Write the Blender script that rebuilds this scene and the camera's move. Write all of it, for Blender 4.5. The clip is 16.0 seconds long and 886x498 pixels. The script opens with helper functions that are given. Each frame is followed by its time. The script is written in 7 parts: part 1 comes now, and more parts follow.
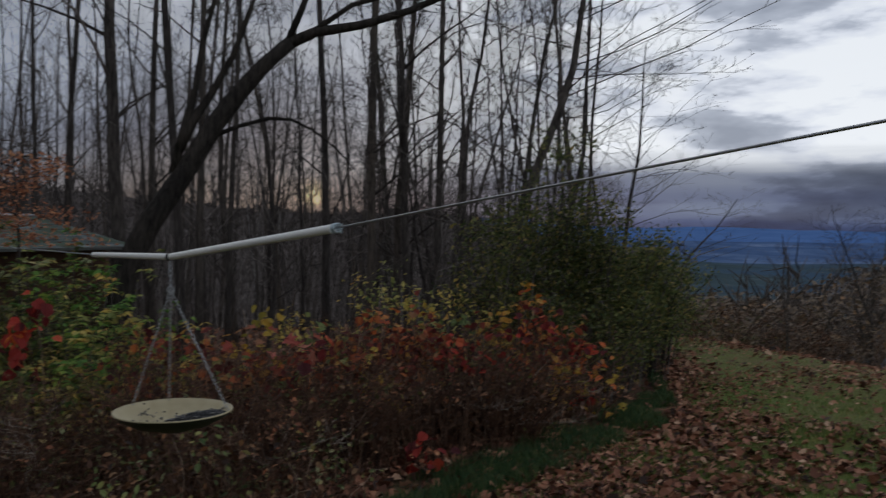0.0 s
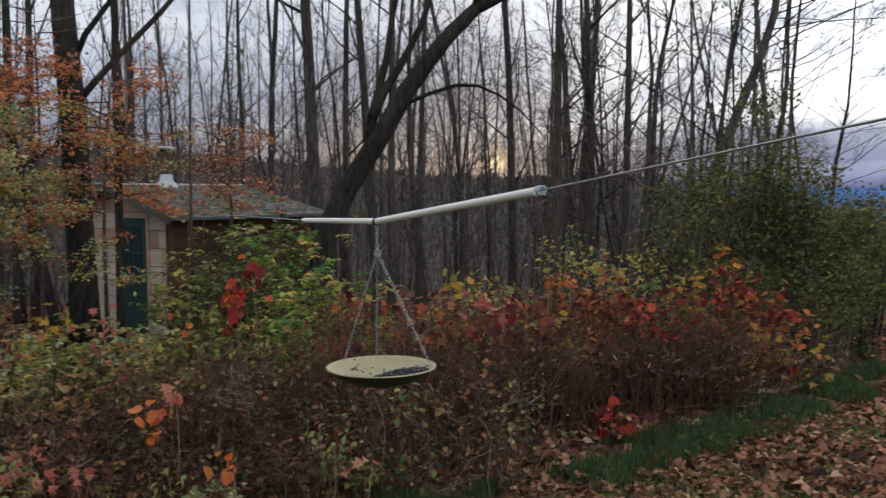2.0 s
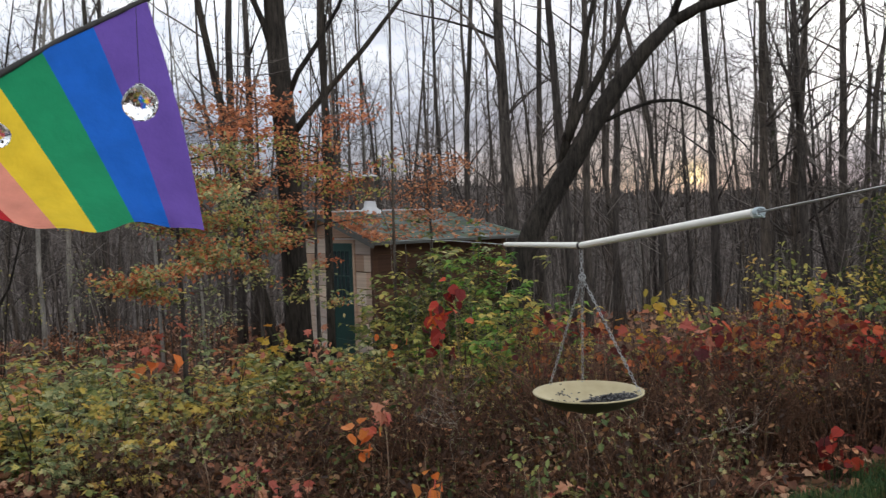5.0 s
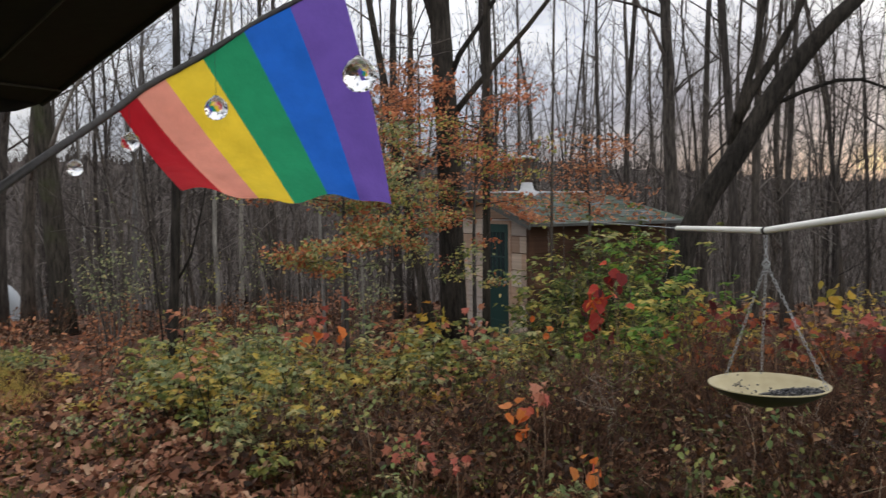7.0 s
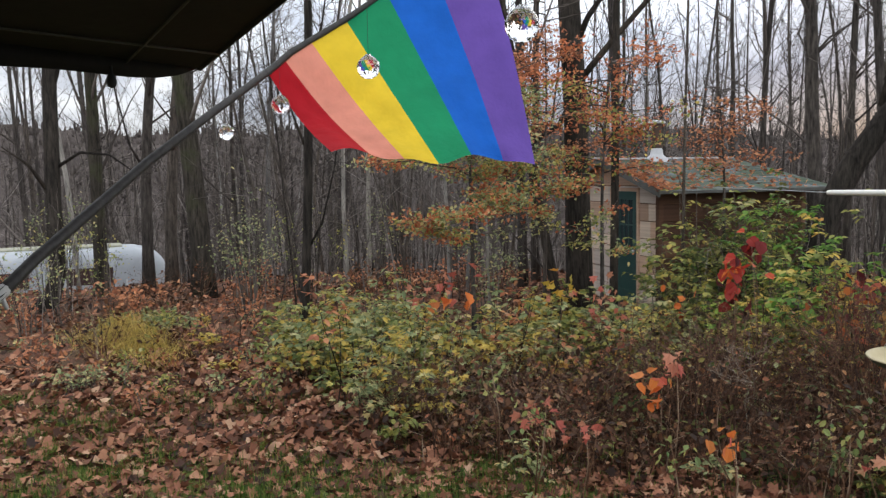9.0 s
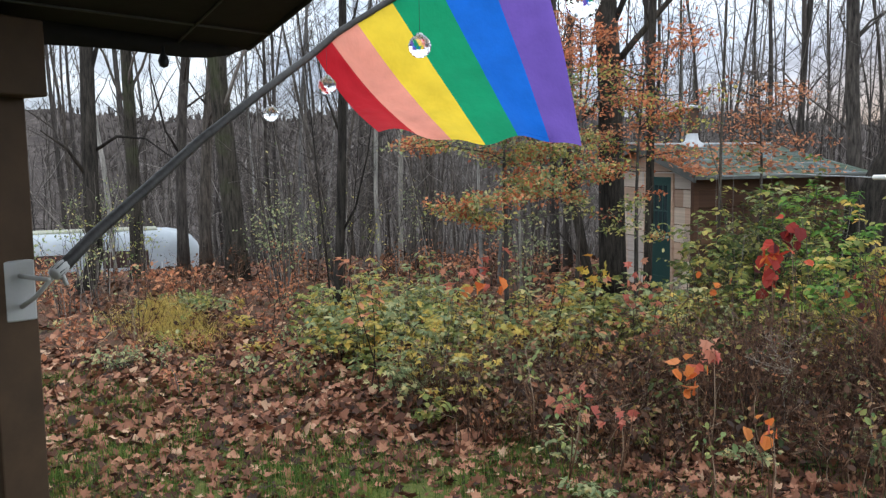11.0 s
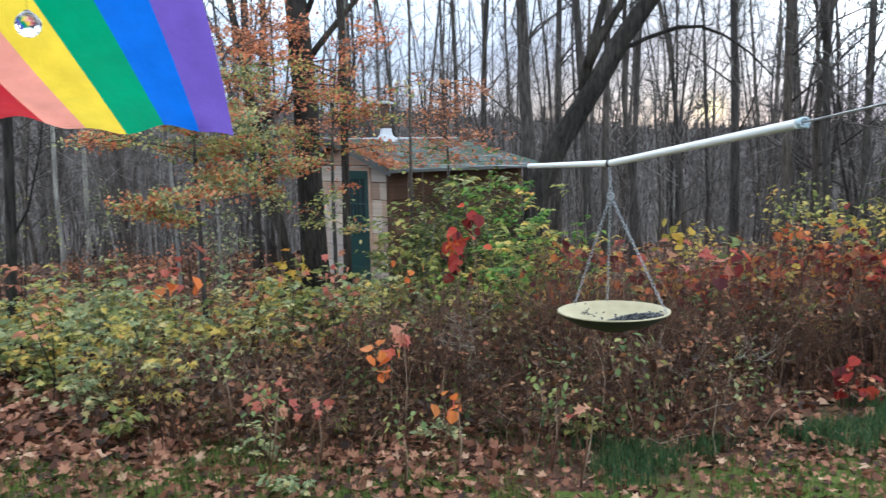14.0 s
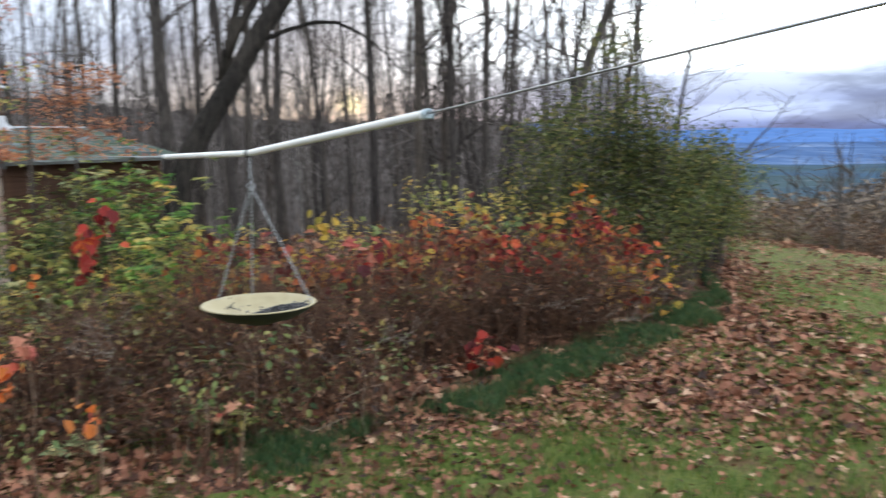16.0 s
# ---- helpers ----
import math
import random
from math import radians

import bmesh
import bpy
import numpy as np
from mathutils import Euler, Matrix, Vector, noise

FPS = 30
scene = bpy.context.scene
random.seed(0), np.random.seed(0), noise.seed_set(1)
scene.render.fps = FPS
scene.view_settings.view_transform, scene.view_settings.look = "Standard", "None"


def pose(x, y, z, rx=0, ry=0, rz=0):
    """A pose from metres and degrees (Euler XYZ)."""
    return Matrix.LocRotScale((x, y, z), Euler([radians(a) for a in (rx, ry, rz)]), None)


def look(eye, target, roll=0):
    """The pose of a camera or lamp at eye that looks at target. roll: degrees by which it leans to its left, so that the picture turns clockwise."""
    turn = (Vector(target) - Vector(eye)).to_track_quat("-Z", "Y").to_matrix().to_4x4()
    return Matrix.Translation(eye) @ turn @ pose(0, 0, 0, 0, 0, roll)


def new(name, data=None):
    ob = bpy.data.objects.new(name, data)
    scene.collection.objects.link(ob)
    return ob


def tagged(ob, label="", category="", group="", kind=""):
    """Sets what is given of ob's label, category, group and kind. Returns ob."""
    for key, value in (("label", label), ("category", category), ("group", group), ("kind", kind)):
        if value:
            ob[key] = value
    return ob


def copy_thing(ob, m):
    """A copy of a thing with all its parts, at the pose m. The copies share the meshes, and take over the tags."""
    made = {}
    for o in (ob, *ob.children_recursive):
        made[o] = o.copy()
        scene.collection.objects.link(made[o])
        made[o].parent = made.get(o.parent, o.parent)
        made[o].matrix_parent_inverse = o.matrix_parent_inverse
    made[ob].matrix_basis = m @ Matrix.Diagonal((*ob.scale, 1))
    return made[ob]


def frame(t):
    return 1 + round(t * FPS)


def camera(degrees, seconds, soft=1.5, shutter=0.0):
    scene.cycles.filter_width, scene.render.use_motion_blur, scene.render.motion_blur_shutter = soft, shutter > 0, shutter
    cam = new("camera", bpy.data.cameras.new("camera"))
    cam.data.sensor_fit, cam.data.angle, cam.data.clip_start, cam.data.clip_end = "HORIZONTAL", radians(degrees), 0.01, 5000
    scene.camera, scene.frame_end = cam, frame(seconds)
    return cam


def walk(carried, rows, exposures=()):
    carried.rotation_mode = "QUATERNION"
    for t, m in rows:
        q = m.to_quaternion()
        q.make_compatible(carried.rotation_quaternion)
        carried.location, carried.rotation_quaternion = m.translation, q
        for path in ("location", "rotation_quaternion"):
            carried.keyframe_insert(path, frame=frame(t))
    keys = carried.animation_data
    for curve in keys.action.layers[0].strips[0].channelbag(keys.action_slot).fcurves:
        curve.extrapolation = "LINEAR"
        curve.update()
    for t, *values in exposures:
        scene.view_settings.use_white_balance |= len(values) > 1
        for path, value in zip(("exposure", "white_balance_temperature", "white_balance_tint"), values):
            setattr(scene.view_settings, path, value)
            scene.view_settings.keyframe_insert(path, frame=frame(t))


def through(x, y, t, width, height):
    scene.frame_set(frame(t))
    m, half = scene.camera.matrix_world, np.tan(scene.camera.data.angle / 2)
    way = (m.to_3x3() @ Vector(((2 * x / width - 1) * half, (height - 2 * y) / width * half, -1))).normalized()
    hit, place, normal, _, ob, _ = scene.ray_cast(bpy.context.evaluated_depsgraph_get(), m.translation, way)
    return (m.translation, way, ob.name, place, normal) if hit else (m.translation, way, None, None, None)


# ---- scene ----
cam = camera(55.2, 16.0, soft=1.3, shutter=0.5)
PATH = [
    (0, 0.0000, -0.0000, 1.7000, 88.744, -0.428, 0.007),
    (0.5, -0.0254, -0.0024, 1.7031, 87.885, 0.085, 4.323),
    (1, -0.0340, -0.0168, 1.6979, 87.597, -0.082, 6.973),
    (1.5, -0.0432, -0.0288, 1.6945, 87.159, -0.291, 8.759),
    (2, -0.0603, -0.0337, 1.6935, 86.366, 0.462, 12.266),
    (2.5, -0.0578, -0.0339, 1.6970, 86.498, 1.040, 14.608),
    (3, -0.0625, -0.0490, 1.7073, 87.625, 0.687, 16.465),
    (3.5, -0.0762, -0.0566, 1.7123, 87.911, 0.784, 19.256),
    (4, -0.0775, -0.0579, 1.7165, 87.765, 1.472, 21.410),
    (6.5, -0.1606, -0.0862, 1.7109, 87.741, 1.030, 32.383),
    (7, -0.1838, -0.0983, 1.7035, 87.028, 0.742, 35.440),
    (7.5, -0.2068, -0.1068, 1.7017, 86.661, 0.747, 38.226),
    (8, -0.2197, -0.1210, 1.6928, 86.215, 0.684, 40.253),
    (8.5, -0.2406, -0.1132, 1.6843, 85.355, 0.664, 42.080),
    (9, -0.2506, -0.1173, 1.6817, 85.050, 1.012, 43.620),
    (9.5, -0.2656, -0.1163, 1.6767, 85.048, 0.893, 45.058),
    (9.7, -0.2744, -0.1226, 1.6756, 85.119, 0.756, 45.604),
    (11.8, -0.2834, -0.1493, 1.6548, 82.810, 0.541, 44.765),
    (12, -0.2718, -0.1474, 1.6486, 82.630, 0.709, 43.039),
    (12.5, -0.2437, -0.1123, 1.6474, 82.335, 1.030, 38.363),
    (13, -0.2213, -0.0769, 1.6457, 82.600, 1.083, 33.127),
    (13.5, -0.1866, -0.0709, 1.6473, 83.026, 1.399, 29.786),
    (14, -0.1644, -0.0597, 1.6489, 83.465, 1.374, 26.125),
    (14.5, -0.1533, -0.0528, 1.6475, 83.541, 1.184, 23.614),
    (15, -0.1455, -0.0458, 1.6437, 83.395, 1.211, 19.849),
    (15.5, -0.1466, -0.0195, 1.6373, 82.704, 0.730, 11.566),
    (16, -0.1522, -0.0059, 1.6343, 82.549, 0.852, 2.640),
]
EXPOSURES = [(0.0, -1.70, 6000, 10), (0.5, -1.06, 6100, 10), (1.5, -0.66, 6180, 10), (2.0, -0.57, 6230, 10), (2.5, -0.24, 6280, 9), (4.0, -0.18, 6400, 9), (7.0, -0.27, 6640, 10), (7.5, -0.25, 6600, 10), (8.5, 0.14, 6450, 9), (9.5, 0.08, 6480, 9), (12.0, 0.68, 5680, 3), (13.0, 0.80, 5600, 3), (14.0, 0.60, 5560, 3), (15.0, 0.56, 5440, 3), (16.0, 0.42, 6000, 6)]
walk(cam, [(t, pose(x, y, z, rx, ry, rz)) for t, x, y, z, rx, ry, rz in PATH], EXPOSURES)

# ---- world and sun ----
SUN_EL, SUN_ROT = radians(5), radians(-9)
world = bpy.data.worlds.new("overcast_dusk")
scene.world = world
world.use_nodes = True
wn, wl = world.node_tree.nodes, world.node_tree.links
wn.clear()
w_out = wn.new("ShaderNodeOutputWorld")
w_bg = wn.new("ShaderNodeBackground")
w_sky = wn.new("ShaderNodeTexSky")
w_sky.sky_type = "NISHITA"
w_sky.sun_disc = False
w_sky.sun_elevation, w_sky.sun_rotation = SUN_EL, SUN_ROT
w_tc = wn.new("ShaderNodeTexCoord")
w_sep = wn.new("ShaderNodeSeparateXYZ")
wl.new(w_tc.outputs["Generated"], w_sep.inputs[0])


def w_math(op, a, b=None, c=None):
    n = wn.new("ShaderNodeMath")
    n.operation = op
    for i, v in enumerate((a, b, c)):
        if v is None:
            continue
        if isinstance(v, (int, float)):
            n.inputs[i].default_value = v
        else:
            wl.new(v, n.inputs[i])
    return n.outputs[0]


def w_ramp(fac, stops):
    n = wn.new("ShaderNodeValToRGB")
    e = n.color_ramp.elements
    while len(e) < len(stops):
        e.new(0.5)
    for el, (p, c) in zip(e, stops):
        el.position, el.color = p, (*c, 1)
    wl.new(fac, n.inputs[0])
    return n.outputs[0]


def w_mix(fac, a, b, kind="MIX"):
    n = wn.new("ShaderNodeMix")
    n.data_type, n.blend_type = "RGBA", kind
    for i, v in ((0, fac), (6, a), (7, b)):
        if isinstance(v, (int, float)):
            n.inputs[i].default_value = v
        elif isinstance(v, tuple):
            n.inputs[i].default_value = (*v, 1)
        else:
            wl.new(v, n.inputs[i])
    return n.outputs[2]


# flattened cloud decks: noise stretched along the horizon
w_map = wn.new("ShaderNodeMapping")
w_map.inputs["Scale"].default_value = (1.0, 1.0, 3.4)
wl.new(w_tc.outputs["Generated"], w_map.inputs[0])
w_n1 = wn.new("ShaderNodeTexNoise")
w_n1.inputs["Scale"].default_value, w_n1.inputs["Detail"].default_value = 5.6, 8
w_n1.inputs["Roughness"].default_value = 0.55
wl.new(w_map.outputs[0], w_n1.inputs[0])
w_map2 = wn.new("ShaderNodeMapping")
w_map2.inputs["Scale"].default_value = (1.0, 1.0, 14.0)
wl.new(w_tc.outputs["Generated"], w_map2.inputs[0])
w_n2 = wn.new("ShaderNodeTexNoise")
w_n2.inputs["Scale"].default_value, w_n2.inputs["Detail"].default_value = 3.0, 4
wl.new(w_map2.outputs[0], w_n2.inputs[0])
# height above the horizon, warped a little by the low streaks
el = w_math("ADD", w_sep.outputs[2], w_math("MULTIPLY", w_math("SUBTRACT", w_n2.outputs[0], 0.5), 0.035))
valley_side = w_ramp(el, [(0.0, (0.16, 0.25, 0.50)), (0.010, (0.20, 0.30, 0.60)), (0.024, (0.52, 0.62, 0.88)), (0.036, (0.36, 0.44, 0.70)), (0.064, (0.66, 0.73, 0.92)),
                          (0.095, (2.8, 2.8, 2.8)), (0.3, (2.6, 2.62, 2.65)), (1.0, (1.75, 1.80, 1.90))])
woods_side = w_ramp(el, [(0.0, (0.40, 0.41, 0.44)), (0.05, (0.48, 0.51, 0.59)), (0.075, (0.56, 0.60, 0.71)), (0.11, (0.54, 0.60, 0.76)), (0.18, (1.16, 1.22, 1.36)),
                         (0.30, (1.8, 1.82, 1.88)), (1.0, (1.75, 1.80, 1.90))])
side = w_math("SMOOTH_MIN", 1.0, w_math("MAXIMUM", 0.0, w_math("MULTIPLY_ADD", w_sep.outputs[0], 3.2, 0.60)), 0.2)
band = w_mix(side, woods_side, valley_side)
west_side = w_ramp(el, [(0.0, (0.48, 0.50, 0.54)), (0.04, (0.62, 0.65, 0.71)), (0.085, (0.90, 0.92, 0.98)), (0.2, (1.20, 1.24, 1.33)), (1.0, (1.75, 1.80, 1.90))])
west = w_math("MINIMUM", 1.0, w_math("MAXIMUM", 0.0, w_math("MULTIPLY_ADD", w_sep.outputs[0], -8.0, -6.1)))
band = w_mix(west, band, west_side)
shade = w_ramp(w_n1.outputs[0], [(0.43, (1.12, 1.11, 1.08)), (0.50, (0.90, 0.91, 0.95)), (0.555, (0.46, 0.49, 0.56)), (0.66, (0.24, 0.27, 0.34))])
clouds = w_mix(w_math("MULTIPLY_ADD", side, 0.32, 0.5), band, w_mix(1.0, band, shade, "MULTIPLY"))
w_dot = wn.new("ShaderNodeVectorMath")
w_dot.operation = "DOT_PRODUCT"
w_dot.inputs[1].default_value = Vector((-0.152, 0.988, 0.040)).normalized()
wl.new(w_tc.outputs["Generated"], w_dot.inputs[0])
glow = w_ramp(w_math("MULTIPLY_ADD", w_dot.outputs["Value"], 400.0, -399.0), [(0.90, (0, 0, 0)), (0.965, (0.55, 0.38, 0.14)), (1.0, (2.4, 1.9, 0.8))])
clouds = w_mix(w_ramp(w_n2.outputs[0], [(0.42, (0, 0, 0)), (0.56, (1, 1, 1))]), clouds, glow, "ADD")
skyc = w_mix(1.0, w_sky.outputs[0], (0.10, 0.10, 0.10), "MULTIPLY")
final = w_mix(0.08, clouds, skyc)
wl.new(final, w_bg.inputs[0])
w_bg.inputs[1].default_value = 1.0
wl.new(w_bg.outputs[0], w_out.inputs[0])

sun_data = bpy.data.lights.new("sun", "SUN")
sun_data.energy, sun_data.angle, sun_data.color = 0.5, radians(30), (1.0, 0.95, 0.88)
sun = new("sun", sun_data)
sun.matrix_world = look((0, 0, 40), (3.9, -25, 32))


# ---- materials ----
class Nodes:
    """Short hand for one node material."""

    def __init__(self, name, rough=0.8, metal=0.0, spec=0.3):
        self.mat = bpy.data.materials.new(name)
        self.mat.use_nodes = True
        self.t = self.mat.node_tree
        self.b = self.t.nodes["Principled BSDF"]
        self.b.inputs["Roughness"].default_value = rough
        self.b.inputs["Metallic"].default_value = metal
        self.b.inputs["Specular IOR Level"].default_value = spec
        self.tc = self.t.nodes.new("ShaderNodeTexCoord")

    def node(self, kind, **values):
        n = self.t.nodes.new(kind)
        for k, v in values.items():
            n.inputs[k].default_value = v
        return n

    def link(self, a, b):
        self.t.links.new(a, b)

    def noise(self, scale, detail=4.0, rough=0.6, stretch=(1, 1, 1), space="Object"):
        m = self.node("ShaderNodeMapping", Scale=stretch)
        self.link(self.tc.outputs[space], m.inputs[0])
        n = self.node("ShaderNodeTexNoise", Scale=scale, Detail=detail, Roughness=rough)
        self.link(m.outputs[0], n.inputs[0])
        return n.outputs[0]

    def ramp(self, fac, stops, mode="LINEAR"):
        n = self.t.nodes.new("ShaderNodeValToRGB")
        e = n.color_ramp.elements
        n.color_ramp.interpolation = mode
        while len(e) < len(stops):
            e.new(0.5)
        for q, (p, c) in zip(e, stops):
            q.position, q.color = p, (*c, 1)
        self.link(fac, n.inputs[0])
        return n.outputs[0]

    def mix(self, fac, a, b, kind="MIX"):
        n = self.t.nodes.new("ShaderNodeMix")
        n.data_type, n.blend_type = "RGBA", kind
        for i, v in ((0, fac), (6, a), (7, b)):
            if isinstance(v, (int, float)):
                n.inputs[i].default_value = v
            elif isinstance(v, tuple):
                n.inputs[i].default_value = (*v, 1)
            else:
                self.link(v, n.inputs[i])
        return n.outputs[2]

    def island(self):
        return self.t.nodes.new("ShaderNodeNewGeometry").outputs["Random Per Island"]

    def each(self):
        return self.t.nodes.new("ShaderNodeObjectInfo").outputs["Random"]

    def colour(self, c):
        if isinstance(c, tuple):
            self.b.inputs["Base Color"].default_value = (*c, 1)
        else:
            self.link(c, self.b.inputs["Base Color"])
        return self

    def bump(self, h, strength=0.4, dist=0.02):
        n = self.node("ShaderNodeBump", Strength=strength, Distance=dist)
        self.link(h, n.inputs["Height"])
        self.link(n.outputs[0], self.b.inputs["Normal"])
        return self


def plain(name, a, b, scale=20, rough=0.7, metal=0.0, strength=0.2, dist=0.004, spec=0.3):
    n = Nodes(name, rough, metal, spec)
    f = n.noise(scale, 6)
    g = n.noise(scale * 0.13, 3)
    n.colour(n.mix(g, n.ramp(f, [(0.3, a), (0.7, b)]), n.mix(0.5, a, b)))
    n.bump(f, strength, dist)
    return n.mat


def bark(name, dark, light, moss=None):
    n = Nodes(name, 0.95, spec=0.12)
    f = n.noise(24, 8, 0.72, (1, 1, 0.14))
    g = n.noise(1.3, 3)
    c = n.ramp(f, [(0.34, dark), (0.66, light)])
    c = n.mix(0.5, c, n.mix(1.0, c, n.ramp(g, [(0.35, (0.5, 0.5, 0.5)), (0.65, (1.5, 1.45, 1.4))]), "MULTIPLY"))
    c = n.mix(1.0, c, n.ramp(n.each(), [(0.0, (0.65, 0.65, 0.68)), (0.5, (1.0, 1.0, 1.0)), (1.0, (1.25, 1.2, 1.12))]), "MULTIPLY")
    if moss:
        c = n.mix(n.ramp(g, [(0.52, (0, 0, 0)), (0.66, (0.6, 0.6, 0.6))]), c, moss)
    n.colour(c)
    n.bump(f, 0.9, 0.03)
    return n.mat


def foliage(name, stops, rough=0.62, through=0.45, single=False):
    """Leaves: each one takes its own colour from the stops; some light passes through."""
    n = Nodes(name, rough, spec=0.25)
    r = n.each() if single else n.island()
    c = n.ramp(r, stops)
    g = n.noise(60, 3)
    c = n.mix(0.35, c, n.mix(1.0, c, n.ramp(g, [(0.3, (0.55, 0.5, 0.45)), (0.7, (1.25, 1.2, 1.1))]), "MULTIPLY"))
    n.colour(c)
    tr = n.t.nodes.new("ShaderNodeBsdfTranslucent")
    n.link(c, tr.inputs[0])
    mx = n.t.nodes.new("ShaderNodeMixShader")
    mx.inputs[0].default_value = through
    n.link(n.b.outputs[0], mx.inputs[1])
    n.link(tr.outputs[0], mx.inputs[2])
    n.link(mx.outputs[0], n.t.nodes["Material Output"].inputs[0])
    return n.mat


M_BARK = bark("bark_grey_brown", (0.018, 0.016, 0.0145), (0.122, 0.107, 0.096))
M_BARK_MOSS = bark("bark_mossy", (0.012, 0.011, 0.009), (0.092, 0.080, 0.066), (0.050, 0.060, 0.026))
M_BARK_DARK = bark("bark_dark", (0.009, 0.008, 0.0075), (0.062, 0.054, 0.046))
M_BARK_PALE = bark("bark_pale", (0.13, 0.125, 0.12), (0.34, 0.33, 0.31))
n = Nodes("twig_bark", 0.9, spec=0.15)
a1 = n.noise(9, 5)
c = n.ramp(n.island(), [(0.0, (0.028, 0.024, 0.022)), (0.45, (0.078, 0.067, 0.060)), (0.85, (0.145, 0.126, 0.114)), (1.0, (0.25, 0.228, 0.21))])
n.colour(n.mix(1.0, c, n.ramp(a1, [(0.3, (0.6, 0.6, 0.6)), (0.7, (1.35, 1.33, 1.3))]), "MULTIPLY"))
M_TWIG = n.mat
M_DEADWOOD = plain("pale_dead_wood", (0.20, 0.165, 0.13), (0.34, 0.29, 0.235), 30, 0.9)
M_CANE = Nodes("bramble_cane", 0.85)
M_CANE.colour(M_CANE.ramp(M_CANE.island(), [(0.0, (0.022, 0.011, 0.007)), (0.5, (0.085, 0.040, 0.022)), (0.85, (0.17, 0.092, 0.052)), (1.0, (0.36, 0.28, 0.20))]))
M_CANE = M_CANE.mat

F_GREEN = foliage("leaves_green_yellow", [(0.0, (0.085, 0.12, 0.040)), (0.4, (0.24, 0.28, 0.085)), (0.75, (0.46, 0.44, 0.13)), (1.0, (0.64, 0.50, 0.15))])
F_BRIGHT = foliage("leaves_bright_green", [(0.0, (0.05, 0.13, 0.025)), (0.5, (0.13, 0.27, 0.05)), (1.0, (0.32, 0.42, 0.08))])
F_SAGE = foliage("leaves_pale_green", [(0.0, (0.15, 0.20, 0.095)), (0.5, (0.33, 0.38, 0.19)), (0.8, (0.53, 0.50, 0.25)), (1.0, (0.68, 0.54, 0.24))])
F_YELLOW = foliage("leaves_yellow", [(0.0, (0.26, 0.26, 0.08)), (0.4, (0.56, 0.46, 0.12)), (0.8, (0.74, 0.55, 0.14)), (1.0, (0.60, 0.33, 0.10))])
F_DARK = foliage("leaves_dark_green", [(0.0, (0.030, 0.052, 0.018)), (0.5, (0.110, 0.135, 0.042)), (0.85, (0.20, 0.20, 0.065)), (1.0, (0.34, 0.26, 0.08))])
F_RED = foliage("leaves_red_orange", [(0.0, (0.06, 0.018, 0.018)), (0.3, (0.16, 0.034, 0.030)), (0.5, (0.32, 0.075, 0.040)), (0.68, (0.52, 0.17, 0.05)), (0.84, (0.26, 0.12, 0.06)), (1.0, (0.58, 0.33, 0.07))], single=True)
F_SCARLET = foliage("leaves_scarlet", [(0.0, (0.08, 0.014, 0.018)), (0.4, (0.25, 0.030, 0.026)), (0.75, (0.52, 0.060, 0.035)), (1.0, (0.60, 0.14, 0.06))], single=True)
F_ORANGE = foliage("leaves_orange", [(0.0, (0.55, 0.10, 0.04)), (0.5, (0.74, 0.22, 0.05)), (0.8, (0.74, 0.30, 0.09)), (1.0, (0.60, 0.13, 0.10))], single=True)
F_PINK = foliage("leaves_pink_brown", [(0.0, (0.42, 0.10, 0.08)), (0.5, (0.56, 0.18, 0.13)), (1.0, (0.54, 0.30, 0.18))], single=True)
F_GOLD = foliage("leaves_gold", [(0.0, (0.26, 0.25, 0.06)), (0.5, (0.50, 0.34, 0.05)), (1.0, (0.56, 0.27, 0.05))], single=True)
F_OLIVE = foliage("leaves_olive", [(0.0, (0.10, 0.16, 0.06)), (0.5, (0.24, 0.30, 0.11)), (1.0, (0.46, 0.42, 0.14))], single=True)
F_FALLEN = foliage("near_fallen_leaves", [(0.0, (0.026, 0.013, 0.009)), (0.35, (0.13, 0.048, 0.026)), (0.7, (0.29, 0.118, 0.062)), (1.0, (0.50, 0.32, 0.20))], 0.7, 0.1, single=True)
F_HEATH = foliage("hillside_grey_brown", [(0.0, (0.10, 0.080, 0.070)), (0.5, (0.19, 0.15, 0.12)), (0.9, (0.27, 0.20, 0.13)), (1.0, (0.34, 0.18, 0.08))], 0.9, 0.1)
F_BEECH = foliage("leaves_beech_rust", [(0.0, (0.24, 0.070, 0.040)), (0.5, (0.56, 0.185, 0.085)), (1.0, (0.70, 0.31, 0.15))])
F_RUST = foliage("leaves_rust", [(0.0, (0.20, 0.080, 0.050)), (0.5, (0.52, 0.21, 0.11)), (1.0, (0.68, 0.35, 0.18))])
F_BROWN = foliage("leaves_dead_brown", [(0.0, (0.016, 0.008, 0.005)), (0.45, (0.062, 0.027, 0.013)), (0.8, (0.15, 0.066, 0.030)), (0.94, (0.22, 0.13, 0.065)), (1.0, (0.34, 0.16, 0.07))], through=0.15)
F_LITTER = foliage("fallen_leaves", [(0.0, (0.024, 0.013, 0.009)), (0.25, (0.085, 0.034, 0.019)), (0.5, (0.20, 0.084, 0.049)), (0.72, (0.32, 0.143, 0.086)), (0.88, (0.38, 0.19, 0.11)), (1.0, (0.54, 0.36, 0.24))], 0.7, 0.1)
F_GRASS = foliage("grass_blades", [(0.0, (0.035, 0.080, 0.016)), (0.5, (0.085, 0.165, 0.030)), (0.9, (0.20, 0.22, 0.045)), (1.0, (0.34, 0.28, 0.11))])
